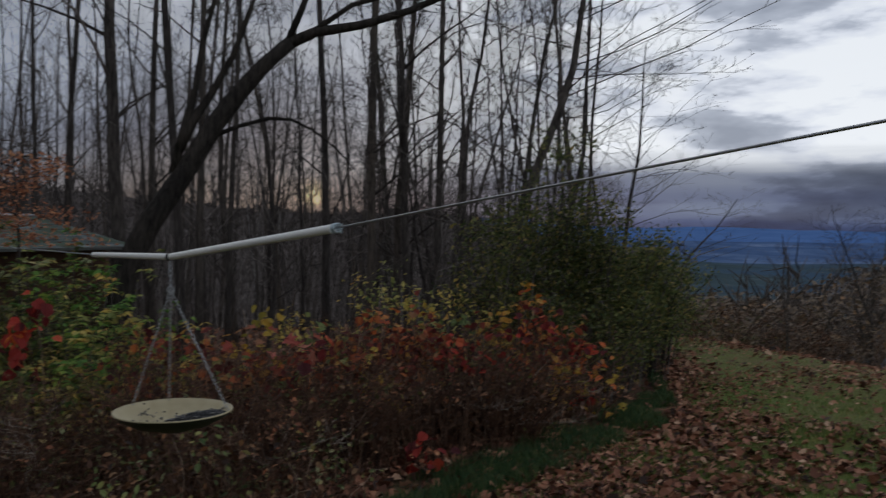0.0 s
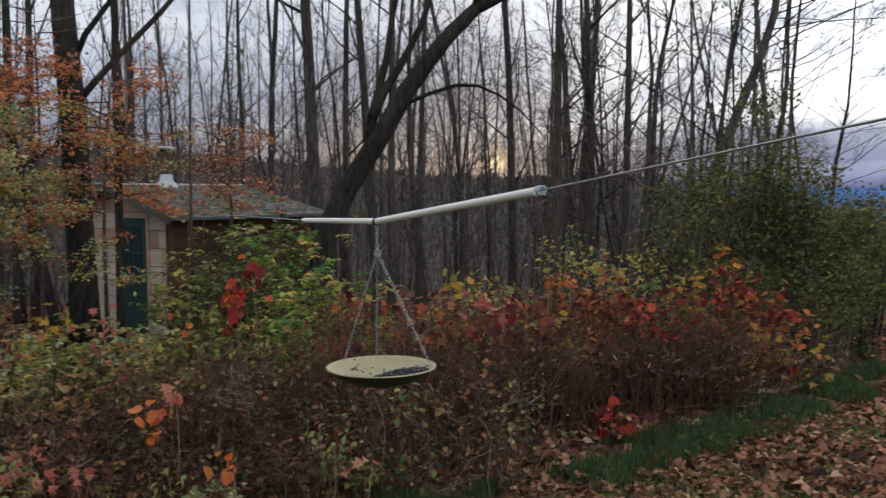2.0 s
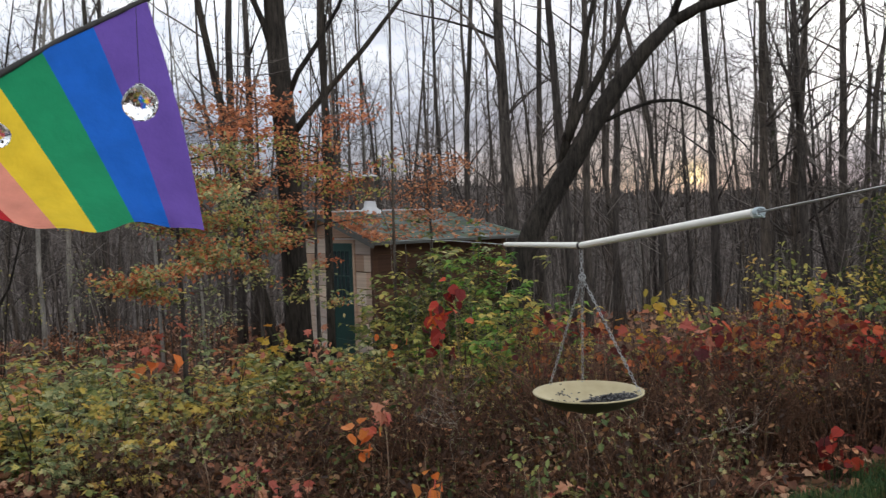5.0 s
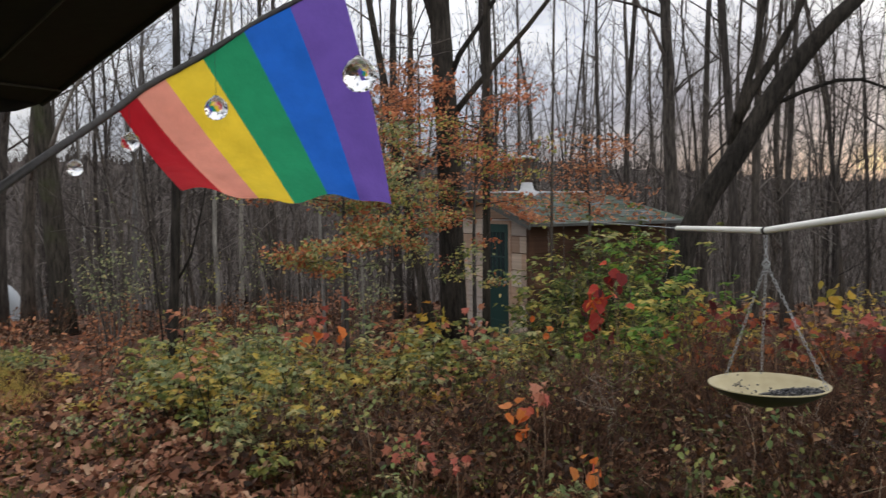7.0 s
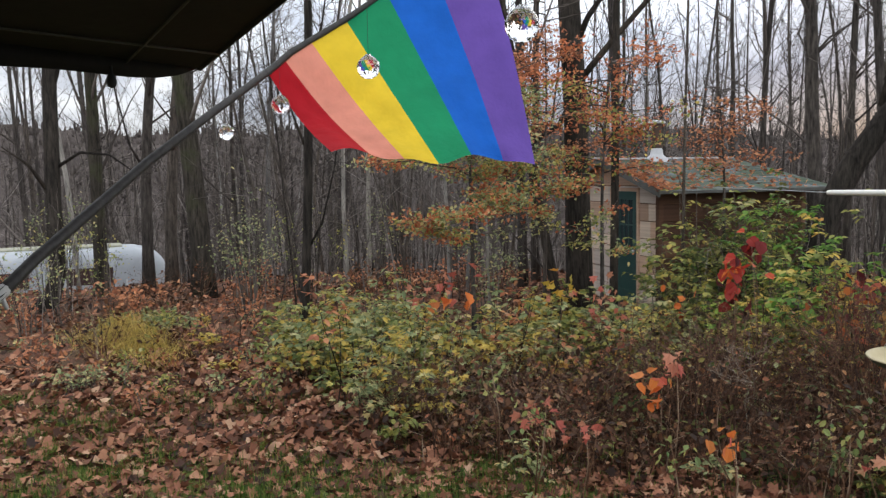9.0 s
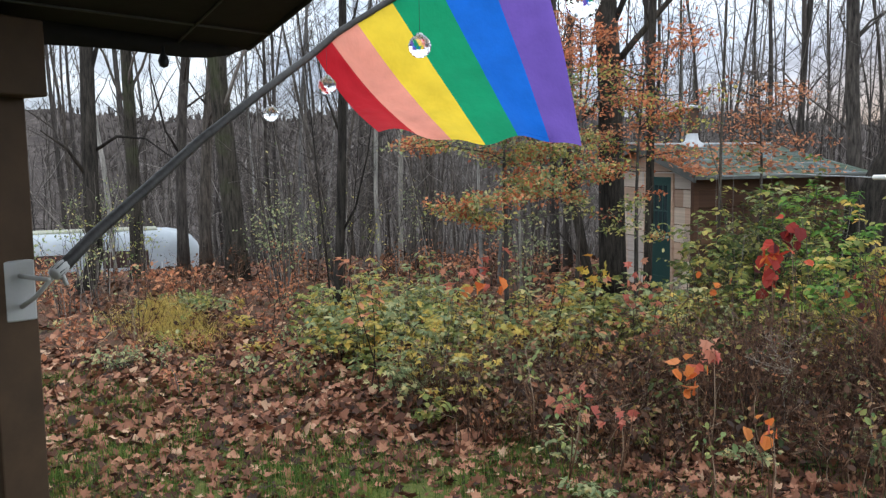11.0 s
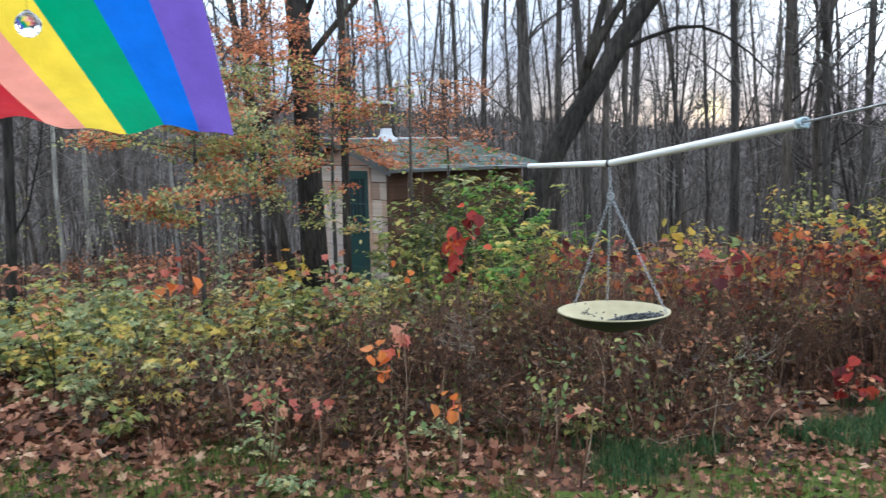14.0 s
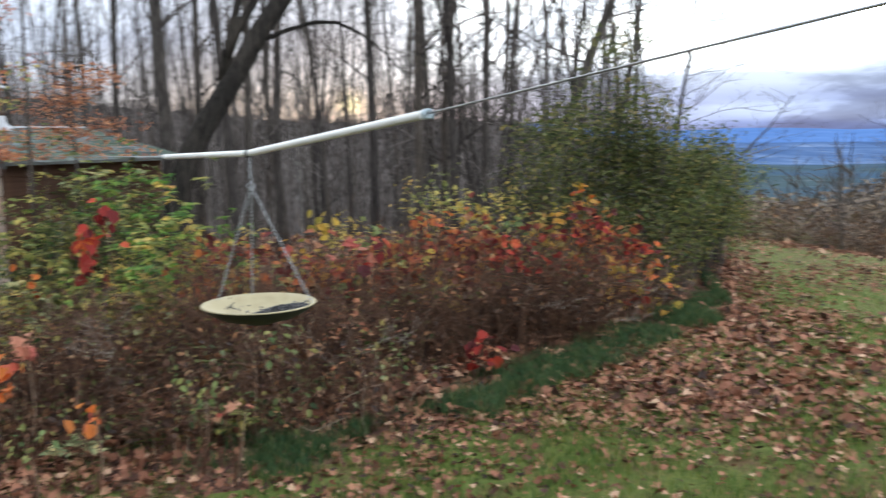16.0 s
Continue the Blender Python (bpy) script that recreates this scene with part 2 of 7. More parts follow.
F_VERGE = foliage("verge_grass_blades", [(0.0, (0.022, 0.058, 0.022)), (0.6, (0.052, 0.110, 0.040)), (1.0, (0.15, 0.17, 0.055))])
F_STRAW = foliage("straw_grass", [(0.0, (0.26, 0.23, 0.06)), (0.5, (0.56, 0.42, 0.11)), (1.0, (0.74, 0.55, 0.18))])

n = Nodes("forest_floor", 0.95)
a1, a2, a3 = n.noise(28, 8, 0.7), n.noise(2.2, 5), n.noise(0.35, 3)
c = n.ramp(a1, [(0.28, (0.030, 0.016, 0.011)), (0.5, (0.12, 0.055, 0.036)), (0.72, (0.27, 0.13, 0.085))])
c = n.mix(n.ramp(a2, [(0.45, (0, 0, 0)), (0.75, (0.55, 0.55, 0.55))]), c, n.ramp(a1, [(0.3, (0.025, 0.05, 0.014)), (0.7, (0.10, 0.13, 0.04))]))
n.colour(c)
n.bump(a1, 0.8, 0.05)
M_FLOOR = n.mat

n = Nodes("lawn", 0.95)
a1, a2, a3 = n.noise(30, 10, 0.85), n.noise(1.6, 7, 0.7), n.noise(0.22, 4)
c = n.ramp(a1, [(0.3, (0.032, 0.052, 0.008)), (0.5, (0.100, 0.145, 0.022)), (0.68, (0.22, 0.215, 0.048))])
c = n.mix(n.ramp(a3, [(0.42, (0, 0, 0)), (0.62, (0.6, 0.6, 0.6))]), c, n.ramp(a1, [(0.3, (0.065, 0.06, 0.015)), (0.7, (0.20, 0.165, 0.05))]))
c = n.mix(n.ramp(a2, [(0.50, (0, 0, 0)), (0.64, (0.8, 0.8, 0.8))]), c, n.ramp(a1, [(0.3, (0.06, 0.026, 0.016)), (0.7, (0.21, 0.095, 0.055))]))
n.colour(c)
n.bump(a1, 0.8, 0.04)
M_LAWN = n.mat

n = Nodes("wooded_slope", 1.0, spec=0.0)
a1, a2 = n.noise(0.25, 9, 0.75), n.noise(0.03, 4)
c = n.ramp(a1, [(0.3, (0.020, 0.018, 0.018)), (0.55, (0.055, 0.045, 0.040)), (0.75, (0.10, 0.075, 0.055))])
n.colour(c)
n.bump(a1, 1.0, 1.5)
M_SLOPE = n.mat

# valley floor: distance haze is painted in as a blue base colour
n = Nodes("haze_blue_valley", 1.0, spec=0.0)
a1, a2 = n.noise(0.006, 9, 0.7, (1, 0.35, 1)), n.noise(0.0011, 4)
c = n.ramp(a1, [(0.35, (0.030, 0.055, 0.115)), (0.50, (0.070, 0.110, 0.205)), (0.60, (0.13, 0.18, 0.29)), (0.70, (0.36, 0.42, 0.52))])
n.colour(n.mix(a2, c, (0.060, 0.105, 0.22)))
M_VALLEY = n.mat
# dark woods of the nearer valley, with a blue-grey haze mixed into their colour
n = Nodes("hazed_wooded_valley", 1.0, spec=0.0)
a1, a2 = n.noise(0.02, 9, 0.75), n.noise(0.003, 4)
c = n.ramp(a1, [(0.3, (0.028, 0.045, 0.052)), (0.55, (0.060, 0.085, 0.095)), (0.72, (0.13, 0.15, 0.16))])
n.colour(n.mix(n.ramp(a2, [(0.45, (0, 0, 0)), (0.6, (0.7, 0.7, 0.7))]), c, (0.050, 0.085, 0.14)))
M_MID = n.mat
# the ridge beyond takes its blue from haze put into the colour too
n = Nodes("haze_blue_ridge", 1.0, spec=0.0)
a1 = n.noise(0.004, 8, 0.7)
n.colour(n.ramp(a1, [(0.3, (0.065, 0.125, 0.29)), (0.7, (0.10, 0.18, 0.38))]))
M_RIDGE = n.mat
n = Nodes("far_wooded_hill", 1.0, spec=0.0)
a1 = n.noise(0.03, 9, 0.75)
n.colour(n.ramp(a1, [(0.3, (0.040, 0.034, 0.032)), (0.55, (0.080, 0.068, 0.063)), (0.75, (0.16, 0.135, 0.125))]))
M_FARHILL = n.mat

M_PVC = plain("white_plastic_pipe", (0.74, 0.73, 0.68), (0.84, 0.83, 0.79), 9, 0.42, strength=0.05)
M_RUBBER = plain("black_rubber", (0.012, 0.012, 0.013), (0.03, 0.03, 0.03), 40, 0.6)
M_STEEL = plain("galvanised_wire", (0.30, 0.31, 0.32), (0.52, 0.53, 0.54), 60, 0.42, 0.9)
M_CREAM = plain("cream_enamel", (0.29, 0.24, 0.13), (0.44, 0.38, 0.235), 14, 0.55)
M_BOWL = plain("dark_green_enamel", (0.014, 0.020, 0.016), (0.035, 0.042, 0.032), 22, 0.55)
M_SEED = Nodes("sunflower_seed", 0.6)
M_SEED.colour(M_SEED.ramp(M_SEED.island(), [(0.0, (0.012, 0.012, 0.014)), (0.7, (0.05, 0.05, 0.055)), (1.0, (0.20, 0.19, 0.18))]))
M_SEED = M_SEED.mat
M_ROPE = plain("pale_blue_cord", (0.35, 0.45, 0.50), (0.60, 0.66, 0.68), 80, 0.8)


# ---- mesh helpers ----
def mesh_object(name, verts, faces, mats, parent=None, label="", smooth=True):
    me = bpy.data.meshes.new(name)
    me.from_pydata([tuple(v) for v in verts], [], faces)
    for m in (mats if isinstance(mats, (list, tuple)) else [mats]):
        me.materials.append(m)
    if smooth:
        me.polygons.foreach_set("use_smooth", [True] * len(me.polygons))
    me.update()
    ob = new(name, me)
    if parent is not None:
        ob.parent = parent
    if label:
        ob["label"] = label
    return ob


def part(name, bm, material, parent, label="", smooth=False):
    me = bpy.data.meshes.new(name)
    bm.to_mesh(me)
    bm.free()
    me.materials.append(material)
    if smooth:
        me.polygons.foreach_set("use_smooth", [True] * len(me.polygons))
    ob = new(name, me)
    ob.parent = parent
    if label:
        ob["label"] = label
    return ob


def thing(name, place=(0, 0, 0), rz=0, label="", category="", group=""):
    ob = new(name)
    ob.empty_display_size = 0.1
    ob.matrix_world = pose(*place, 0, 0, rz)
    return tagged(ob, label, category, group)


def box(bm, a, b, bevel=0.0):
    """An upright block between two corners, its edges rounded off."""
    a, b = Vector(a), Vector(b)
    r = bmesh.ops.create_cube(bm, size=1.0, matrix=Matrix.LocRotScale((a + b) / 2, None, b - a))
    if bevel:
        es = {e for v in r["verts"] for e in v.link_edges}
        bmesh.ops.bevel(bm, geom=list(es), offset=bevel, segments=2, affect="EDGES", profile=0.5)


def tube(V, F, pts, radii, n=4):
    """Adds a tapering tube along pts to the lists of corners and faces."""
    pts = [Vector(p) for p in pts]
    start = len(V)
    ref = Vector((0.3, 0.9, 0.2))
    last = len(pts) - 1
    for i, p in enumerate(pts):
        d = (pts[min(i + 1, last)] - pts[max(i - 1, 0)])
        if d.length < 1e-9:
            d = Vector((0, 0, 1))
        d.normalize()
        a = d.cross(ref)
        if a.length < 0.1:
            a = d.cross(Vector((1, 0, 0)))
        a.normalize()
        b = d.cross(a)
        for k in range(n):
            w = 2 * math.pi * k / n
            V.append(p + (a * math.cos(w) + b * math.sin(w)) * radii[i])
    for i in range(last):
        for k in range(n):
            q = start + i * n
            F.append((q + k, q + (k + 1) % n, q + n + (k + 1) % n, q + n + k))
    F.append(tuple(start + last * n + k for k in range(n)))
    if n > 3:
        F.append(tuple(start + k for k in reversed(range(n))))


def turn(V, F, profile, n=32, centre=(0, 0, 0)):
    """A lathe round z: profile holds (radius, height)."""
    s = len(V)
    for r, z in profile:
        for k in range(n):
            w = 2 * math.pi * k / n
            V.append((centre[0] + r * math.cos(w), centre[1] + r * math.sin(w), centre[2] + z))
    for i in range(len(profile) - 1):
        for k in range(n):
            q = s + i * n
            F.append((q + k, q + (k + 1) % n, q + n + (k + 1) % n, q + n + k))


# leaf outlines: corners (across, along, up) and faces
LEAF_PLAIN = (np.array([(0, 0, 0), (0.30, 0.42, 0.07), (0, 1, -0.05), (-0.30, 0.42, 0.07)]), [(0, 1, 2), (0, 2, 3)])
LEAF_OVAL = (np.array([(0, 0, 0), (0.26, 0.28, 0.06), (0.27, 0.62, 0.06), (0, 1, -0.06), (-0.27, 0.62, 0.06), (-0.26, 0.28, 0.06)]),
             [(0, 1, 2, 3), (0, 3, 4, 5)])
LEAF_ROUND = (np.array([(0, 0, 0), (0.20, 0.00, 0.03), (0.44, 0.14, 0.10), (0.42, 0.36, 0.07), (0.47, 0.58, 0.10), (0.27, 0.80, 0.03), (0, 1, -0.10),
                        (-0.27, 0.80, 0.03), (-0.47, 0.58, 0.10), (-0.42, 0.36, 0.07), (-0.44, 0.14, 0.10), (-0.20, 0.00, 0.03)]),
              [(0, 1, 2, 3), (0, 3, 4, 5), (0, 5, 6), (0, 6, 7), (0, 7, 8, 9), (0, 9, 10, 11)])
LEAF_RAGGED = (np.array([(0, 0, 0), (0.46, 0.20, 0.17), (0.24, 0.46, 0.05), (0.36, 0.80, 0.15), (-0.05, 1, -0.10), (-0.28, 0.66, 0.05), (-0.50, 0.34, 0.13)]), [(0, 1, 2), (0, 2, 4, 5), (2, 3, 4), (0, 5, 6)])
LEAF_LOBED = (np.array([(0, 0, 0), (0.22, 0.10, 0.03), (0.52, 0.22, 0.20), (0.30, 0.42, 0.07), (0.44, 0.74, 0.17), (0.15, 0.64, 0.02), (0.04, 1, -0.14),
                        (-0.17, 0.64, 0.03), (-0.42, 0.76, 0.06), (-0.30, 0.40, 0.06), (-0.54, 0.20, 0.13), (-0.22, 0.10, 0.03)]),
              [(0, 1, 2, 3), (0, 3, 5, 6), (3, 4, 5), (0, 6, 7, 9), (7, 8, 9), (0, 9, 10, 11)])


def leaf_mesh(name, where, sizes, shape, material, rng, parent=None, flat=0.0, droop=0.3, label="", heading=None):
    """One mesh of many leaves at the given places. flat: 1 lays them on the ground; droop: how far they hang; heading: the way each one points."""
    where = np.asarray(where, float)
    m = len(where)
    base, faces = shape
    yaw = rng.uniform(0, 2 * np.pi, m) if heading is None else np.asarray(heading)
    if heading is not None:
        pitch, roll = rng.normal(-droop, 0.3, m), rng.normal(0, 0.3, m)
    elif flat:
        pitch, roll = rng.normal(0, 0.48, m), rng.normal(0, 0.48, m)
    else:
        pitch, roll = rng.normal(-droop, 0.55, m), rng.normal(0, 0.6, m)
    cy, sy, cp, sp, cr, sr = np.cos(yaw), np.sin(yaw), np.cos(pitch), np.sin(pitch), np.cos(roll), np.sin(roll)
    x, y, z = (base[:, k][None, :] for k in range(3))
    x, z = x * cr[:, None] + z * sr[:, None], z * cr[:, None] - x * sr[:, None]
    y, z = y * cp[:, None] - z * sp[:, None], z * cp[:, None] + y * sp[:, None]
    x, y = x * cy[:, None] - y * sy[:, None], x * sy[:, None] + y * cy[:, None]
    pts = np.stack([x, y, z], -1) * np.asarray(sizes)[:, None, None] + where[:, None, :]
    k = len(base)
    V = pts.reshape(-1, 3)
    me = bpy.data.meshes.new(name)
    loops = np.concatenate([np.array(f) for f in faces])
    lens = np.array([len(f) for f in faces])
    me.vertices.add(len(V))
    me.vertices.foreach_set("co", V.ravel())
    me.loops.add(len(loops) * m)
    me.loops.foreach_set("vertex_index", (loops[None, :] + (np.arange(m) * k)[:, None]).ravel().astype(np.int32))
    me.polygons.add(len(lens) * m)
    ln = np.tile(lens, m)
    me.polygons.foreach_set("loop_start", np.concatenate([[0], np.cumsum(ln)[:-1]]).astype(np.int32))
    me.materials.append(material)
    me.update(calc_edges=True)
    me.validate()
    ob = new(name, me)
    if parent is not None:
        ob.parent = parent
    if label:
        ob["label"] = label
    return ob


def leaf_parts(where, sizes, shape, material, rng, parent, name="leaf", flat=0.0, droop=0.5):
    """Leaves that can be told apart: one object each, all on one mesh."""
    key = (id(shape), material.name)
    if key not in LEAF_MESHES:
        me = bpy.data.meshes.new(name)
        me.from_pydata([tuple(v) for v in shape[0]], [], shape[1])
        me.materials.append(material)
        LEAF_MESHES[key] = me
    for w, s in zip(where, sizes):
        ob = new(name, LEAF_MESHES[key])
        ob.parent = parent
        tip = (rng.normal(0, 0.28), rng.normal(0, 0.28)) if flat else (rng.normal(-droop, 0.5), rng.normal(0, 0.5))
        ob.matrix_local = Matrix.LocRotScale(Vector(w), Euler((tip[0], tip[1], rng.uniform(0, 6.283)), "XYZ"), Vector((s, s, s)))


LEAF_MESHES = {}

# ---- ground ----
def smooth01(a, b, v):
    u = min(1.0, max(0.0, (v - a) / (b - a)))
    return u * u * (3 - 2 * u)


def bearing(x, y):
    """Degrees to the left of +y."""
    return math.degrees(math.atan2(-x, y))


def ground_z(x, y):
    r, az = math.hypot(x, y), bearing(x, y)
    z = -0.55
    if r < 120:
        z += 0.05 * noise.noise((x * 0.45, y * 0.45, 0)) + 0.10 * noise.noise((x * 0.12, y * 0.12, 3)) * smooth01(4, 14, r)
    crest = 17.0 - 3.5 * (1 - smooth01(-29, -10, az))
    s = max(0.0, r - crest)
    drop = 0.14 * s * smooth01(0, 9, s)
    z -= min(drop, 46 + 3 * noise.noise((x * 0.004, y * 0.004, 9)))
    # the low leafy mound in the clearing
    z += 0.36 * math.exp(-((x + 10.9) / 1.25) ** 2 - ((y - 5.25) / 0.75) ** 2)
    # the wooded hill across the dip behind the trees
    w = smooth01(-14, 2, az) * (1 - smooth01(120, 150, az))
    z += w * smooth01(380, 1150, r) * (72 + 38 * smooth01(14, 42, az) + 18 * noise.noise((az * 0.06, 0.0, 4)) + 7 * noise.noise((az * 0.35, 0.0, 8)) + 9 * noise.noise((x * 0.02, y * 0.02, 2)))
    # the long ridge beyond the valley
    z += smooth01(3200, 4700, r) * (66 + 26 * noise.noise((az * 0.09, 1.0, 7)) + 14 * noise.noise((az * 0.3, 2.0, 7)))
    if r > 900:
        z += 6 * noise.noise((x * 0.003, y * 0.003, 5))
    return z


# the edge between mown grass and thicket
EDGE = [(-14.0, -1.0), (-8.5, 1.7), (-6.6, 3.0), (-5.2, 4.0), (-4.4, 4.5), (-3.5, 4.6), (-2.5, 4.85), (-1.65, 5.2), (-1.1, 5.7), (-0.05, 6.65), (1.2, 8.2), (2.55, 9.9), (3.0, 11.0), (3.4, 13.5), (4.3, 17.2)]


def lawn_side(x, y):
    """Above 0 on the mown side of the edge, in metres along y."""
    if x <= EDGE[0][0]:
        return -1.0
    for (x0, y0), (x1, y1) in zip(EDGE, EDGE[1:]):
        if x <= x1:
            return y0 + (y1 - y0) * (x - x0) / (x1 - x0) - y
    return 30.0 - y


radii = [0.0, 0.4] + [0.8 + 0.3 * i for i in range(90)]
while radii[-1] < 7000:
    radii.append(radii[-1] * 1.055 + 0.1)
SEG = 220
V, F, MI = [(0, 0, ground_z(0, 0.01))], [], []
for r in radii[1:]:
    for k in range(SEG):
        w = 2 * math.pi * k / SEG
        x, y = r * math.sin(w), r * math.cos(w)
        V.append((x, y, ground_z(x, y)))
for i in range(len(radii) - 1):
    for k in range(SEG):
        if i == 0:
            F.append((0, 1 + (k + 1) % SEG, 1 + k))
        else:
            q = 1 + (i - 1) * SEG
            F.append((q + k, q + (k + 1) % SEG, q + SEG + (k + 1) % SEG, q + SEG + k))
        r = (radii[i] + radii[i + 1]) / 2
        w = 2 * math.pi * (k + 0.5) / SEG
        x, y = r * math.sin(w), r * math.cos(w)
        az = bearing(x, y)
        if r < 34:
            MI.append(1 if lawn_side(x, y) > 0 else 0)
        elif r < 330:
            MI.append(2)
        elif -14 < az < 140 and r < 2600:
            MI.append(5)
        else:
            # the haze painted into these materials grows bluer from ring to ring
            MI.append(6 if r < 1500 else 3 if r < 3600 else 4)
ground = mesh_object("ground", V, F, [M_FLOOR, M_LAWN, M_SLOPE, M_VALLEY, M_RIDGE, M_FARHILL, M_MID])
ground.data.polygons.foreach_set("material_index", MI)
tagged(ground, "hilltop ground with mown leafy grass, leaf-covered woodland floor and a haze-blue valley", "ground", kind="structure")


# ---- trees ----
def wander(rng, start, direction, length, steps, bend, lift=0.0):
    """A crooked line of points."""
    pts, d, p = [Vector(start)], Vector(direction).normalized(), Vector(start)
    for _ in range(steps):
        d = (d + Vector(rng.normal(0, bend, 3)) + Vector((0, 0, lift))).normalized()
        p = p + d * (length / steps)
        pts.append(p)
    return pts


def branch_out(rng, V, F, parent_pts, r_parent, level, count, length, sides, up=0.55, first=0.25, fine=0.0022, deep=2):
    """Side branches along a line, and their own twigs, down to the last level."""
    n = len(parent_pts) - 1
    for _ in range(count):
        u = first + (1 - first) * rng.random() ** 0.8
        i = min(int(u * n), n - 1)
        p = parent_pts[i].lerp(parent_pts[i + 1], u * n - i)
        axis = (parent_pts[i + 1] - parent_pts[i]).normalized()
        w = rng.uniform(0, 2 * math.pi)
        side = Vector((math.cos(w), math.sin(w), 0.15))
        side = (side - axis * side.dot(axis)).normalized()
        d = axis * up + side * (1.0 - 0.4 * up)
        ln = length * rng.uniform(0.55, 1.15) * (1.0 - 0.55 * u)
        r = max(fine, r_parent * (1 - 0.75 * u) * (0.27 if rng.random() < 0.85 else 0.42))
        steps = ((4, 3, 2, 2) if fine > 0.006 else (5, 4, 3, 2))[min(level, 3)]
        pts = wander(rng, p, d, ln, steps, 0.16, 0.06)
        tube(V, F, pts, [max(fine * 0.6, r * (1 - 0.85 * k / steps)) for k in range(steps + 1)], sides)
        if level < deep and ln > 0.25:
            branch_out(rng, V, F, pts, r, level + 1, ((0, 4, 1) if fine > 0.006 else (0, 5, 3))[level + 1] + int(rng.integers(0, 2)), ln * 0.55, 3, 0.65, 0.2, fine, deep)


def tree_source(seed, height, radius, limbs, low, spread, bark_mat, lean=0.0, fine=0.004, deep=2, bend=0.05, up=0.75, sides=4):
    """One bare tree at the origin: a trunk and its branches."""
    rng = np.random.default_rng(seed)
    root = thing("tree")
    V, F = [], []
    steps = 12
    pts = wander(rng, (0, 0, -0.35), (lean, 0, 1), height, steps, bend, 0.06)
    rad = [radius * ((1.35 if k == 0 else 1.0) * (1 - 0.82 * k / steps)) for k in range(steps + 1)]
    tube(V, F, pts, rad, 9)
    mesh_object("trunk", V, F, bark_mat, root)
    V, F = [], []
    branch_out(rng, V, F, pts, radius, 0, limbs, spread, sides, up, low, fine, deep)
    mesh_object("crown", V, F, M_TWIG, root)
    return root


def place_tree(src, x, y, size=1.0, turn_deg=0.0, label="", group="", lean=(0.0, 0.0), width=1.0):
    m = pose(x, y, ground_z(x, y) - 0.05, lean[0], lean[1], turn_deg) @ Matrix.Diagonal((size * width, size * width, size, 1))
    ob = copy_thing(src, m)
    return tagged(ob, label, "tree", group)


TALL = [tree_source(11 + i, 15.0, 0.105, 25, 0.13, 4.0, M_BARK, bend=0.06) for i in range(6)]
STEM = [tree_source(211 + i, 15.0, 0.105, 24, 0.16, 3.8, M_BARK, bend=0.024) for i in range(6)]
DARK_STEM = [tree_source(221 + i, 15.0, 0.105, 30, 0.07, 3.8, M_BARK_DARK, bend=0.036) for i in range(3)]
FAR_TALL = [tree_source(111 + i, 15.0, 0.098, 22, 0.12, 3.6, M_BARK, fine=0.0075, deep=2, bend=0.045, sides=3) for i in range(5)]
FAR_YOUNG = [tree_source(131 + i, 9.5, 0.052, 18, 0.08, 2.7, M_BARK, fine=0.0065, deep=2, bend=0.06, sides=3) for i in range(4)]
YOUNG = [tree_source(31 + i, 9.0, 0.055, 24, 0.10, 2.8, M_BARK, fine=0.003) for i in range(5)]
PALE = [tree_source(51 + i, 12.0, 0.075, 16, 0.30, 2.6, M_BARK_PALE) for i in range(2)]
MOSSY = [tree_source(61 + i, 15.0, 0.21, 22, 0.16, 4.0, M_BARK_MOSS, bend=0.022) for i in range(3)]
FAR_PALE = tree_source(151, 12.0, 0.075, 14, 0.30, 2.6, M_BARK_PALE, fine=0.008, deep=1, sides=3)
FAR_MOSSY = tree_source(161, 15.0, 0.20, 20, 0.16, 4.0, M_BARK_MOSS, fine=0.010, deep=1, bend=0.022)
THIN = [tree_source(91 + i, 8.6, 0.05, 34, 0.14, 2.6, M_BARK, fine=0.0065, deep=1, bend=0.085, up=0.6, sides=3) for i in range(5)]
WIDE = [tree_source(81 + i, 8.5, 0.070, 36, 0.25, 4.0, M_BARK, fine=0.004, bend=0.08, up=0.42) for i in range(2)]

# trees that stand out one by one: source, bearing, distance, size, girth, lean to the side, label
ORIGIN = (-0.17, -0.08)


def polar(az, r):
    return ORIGIN[0] - r * math.sin(math.radians(az)), ORIGIN[1] + r * math.cos(math.radians(az))


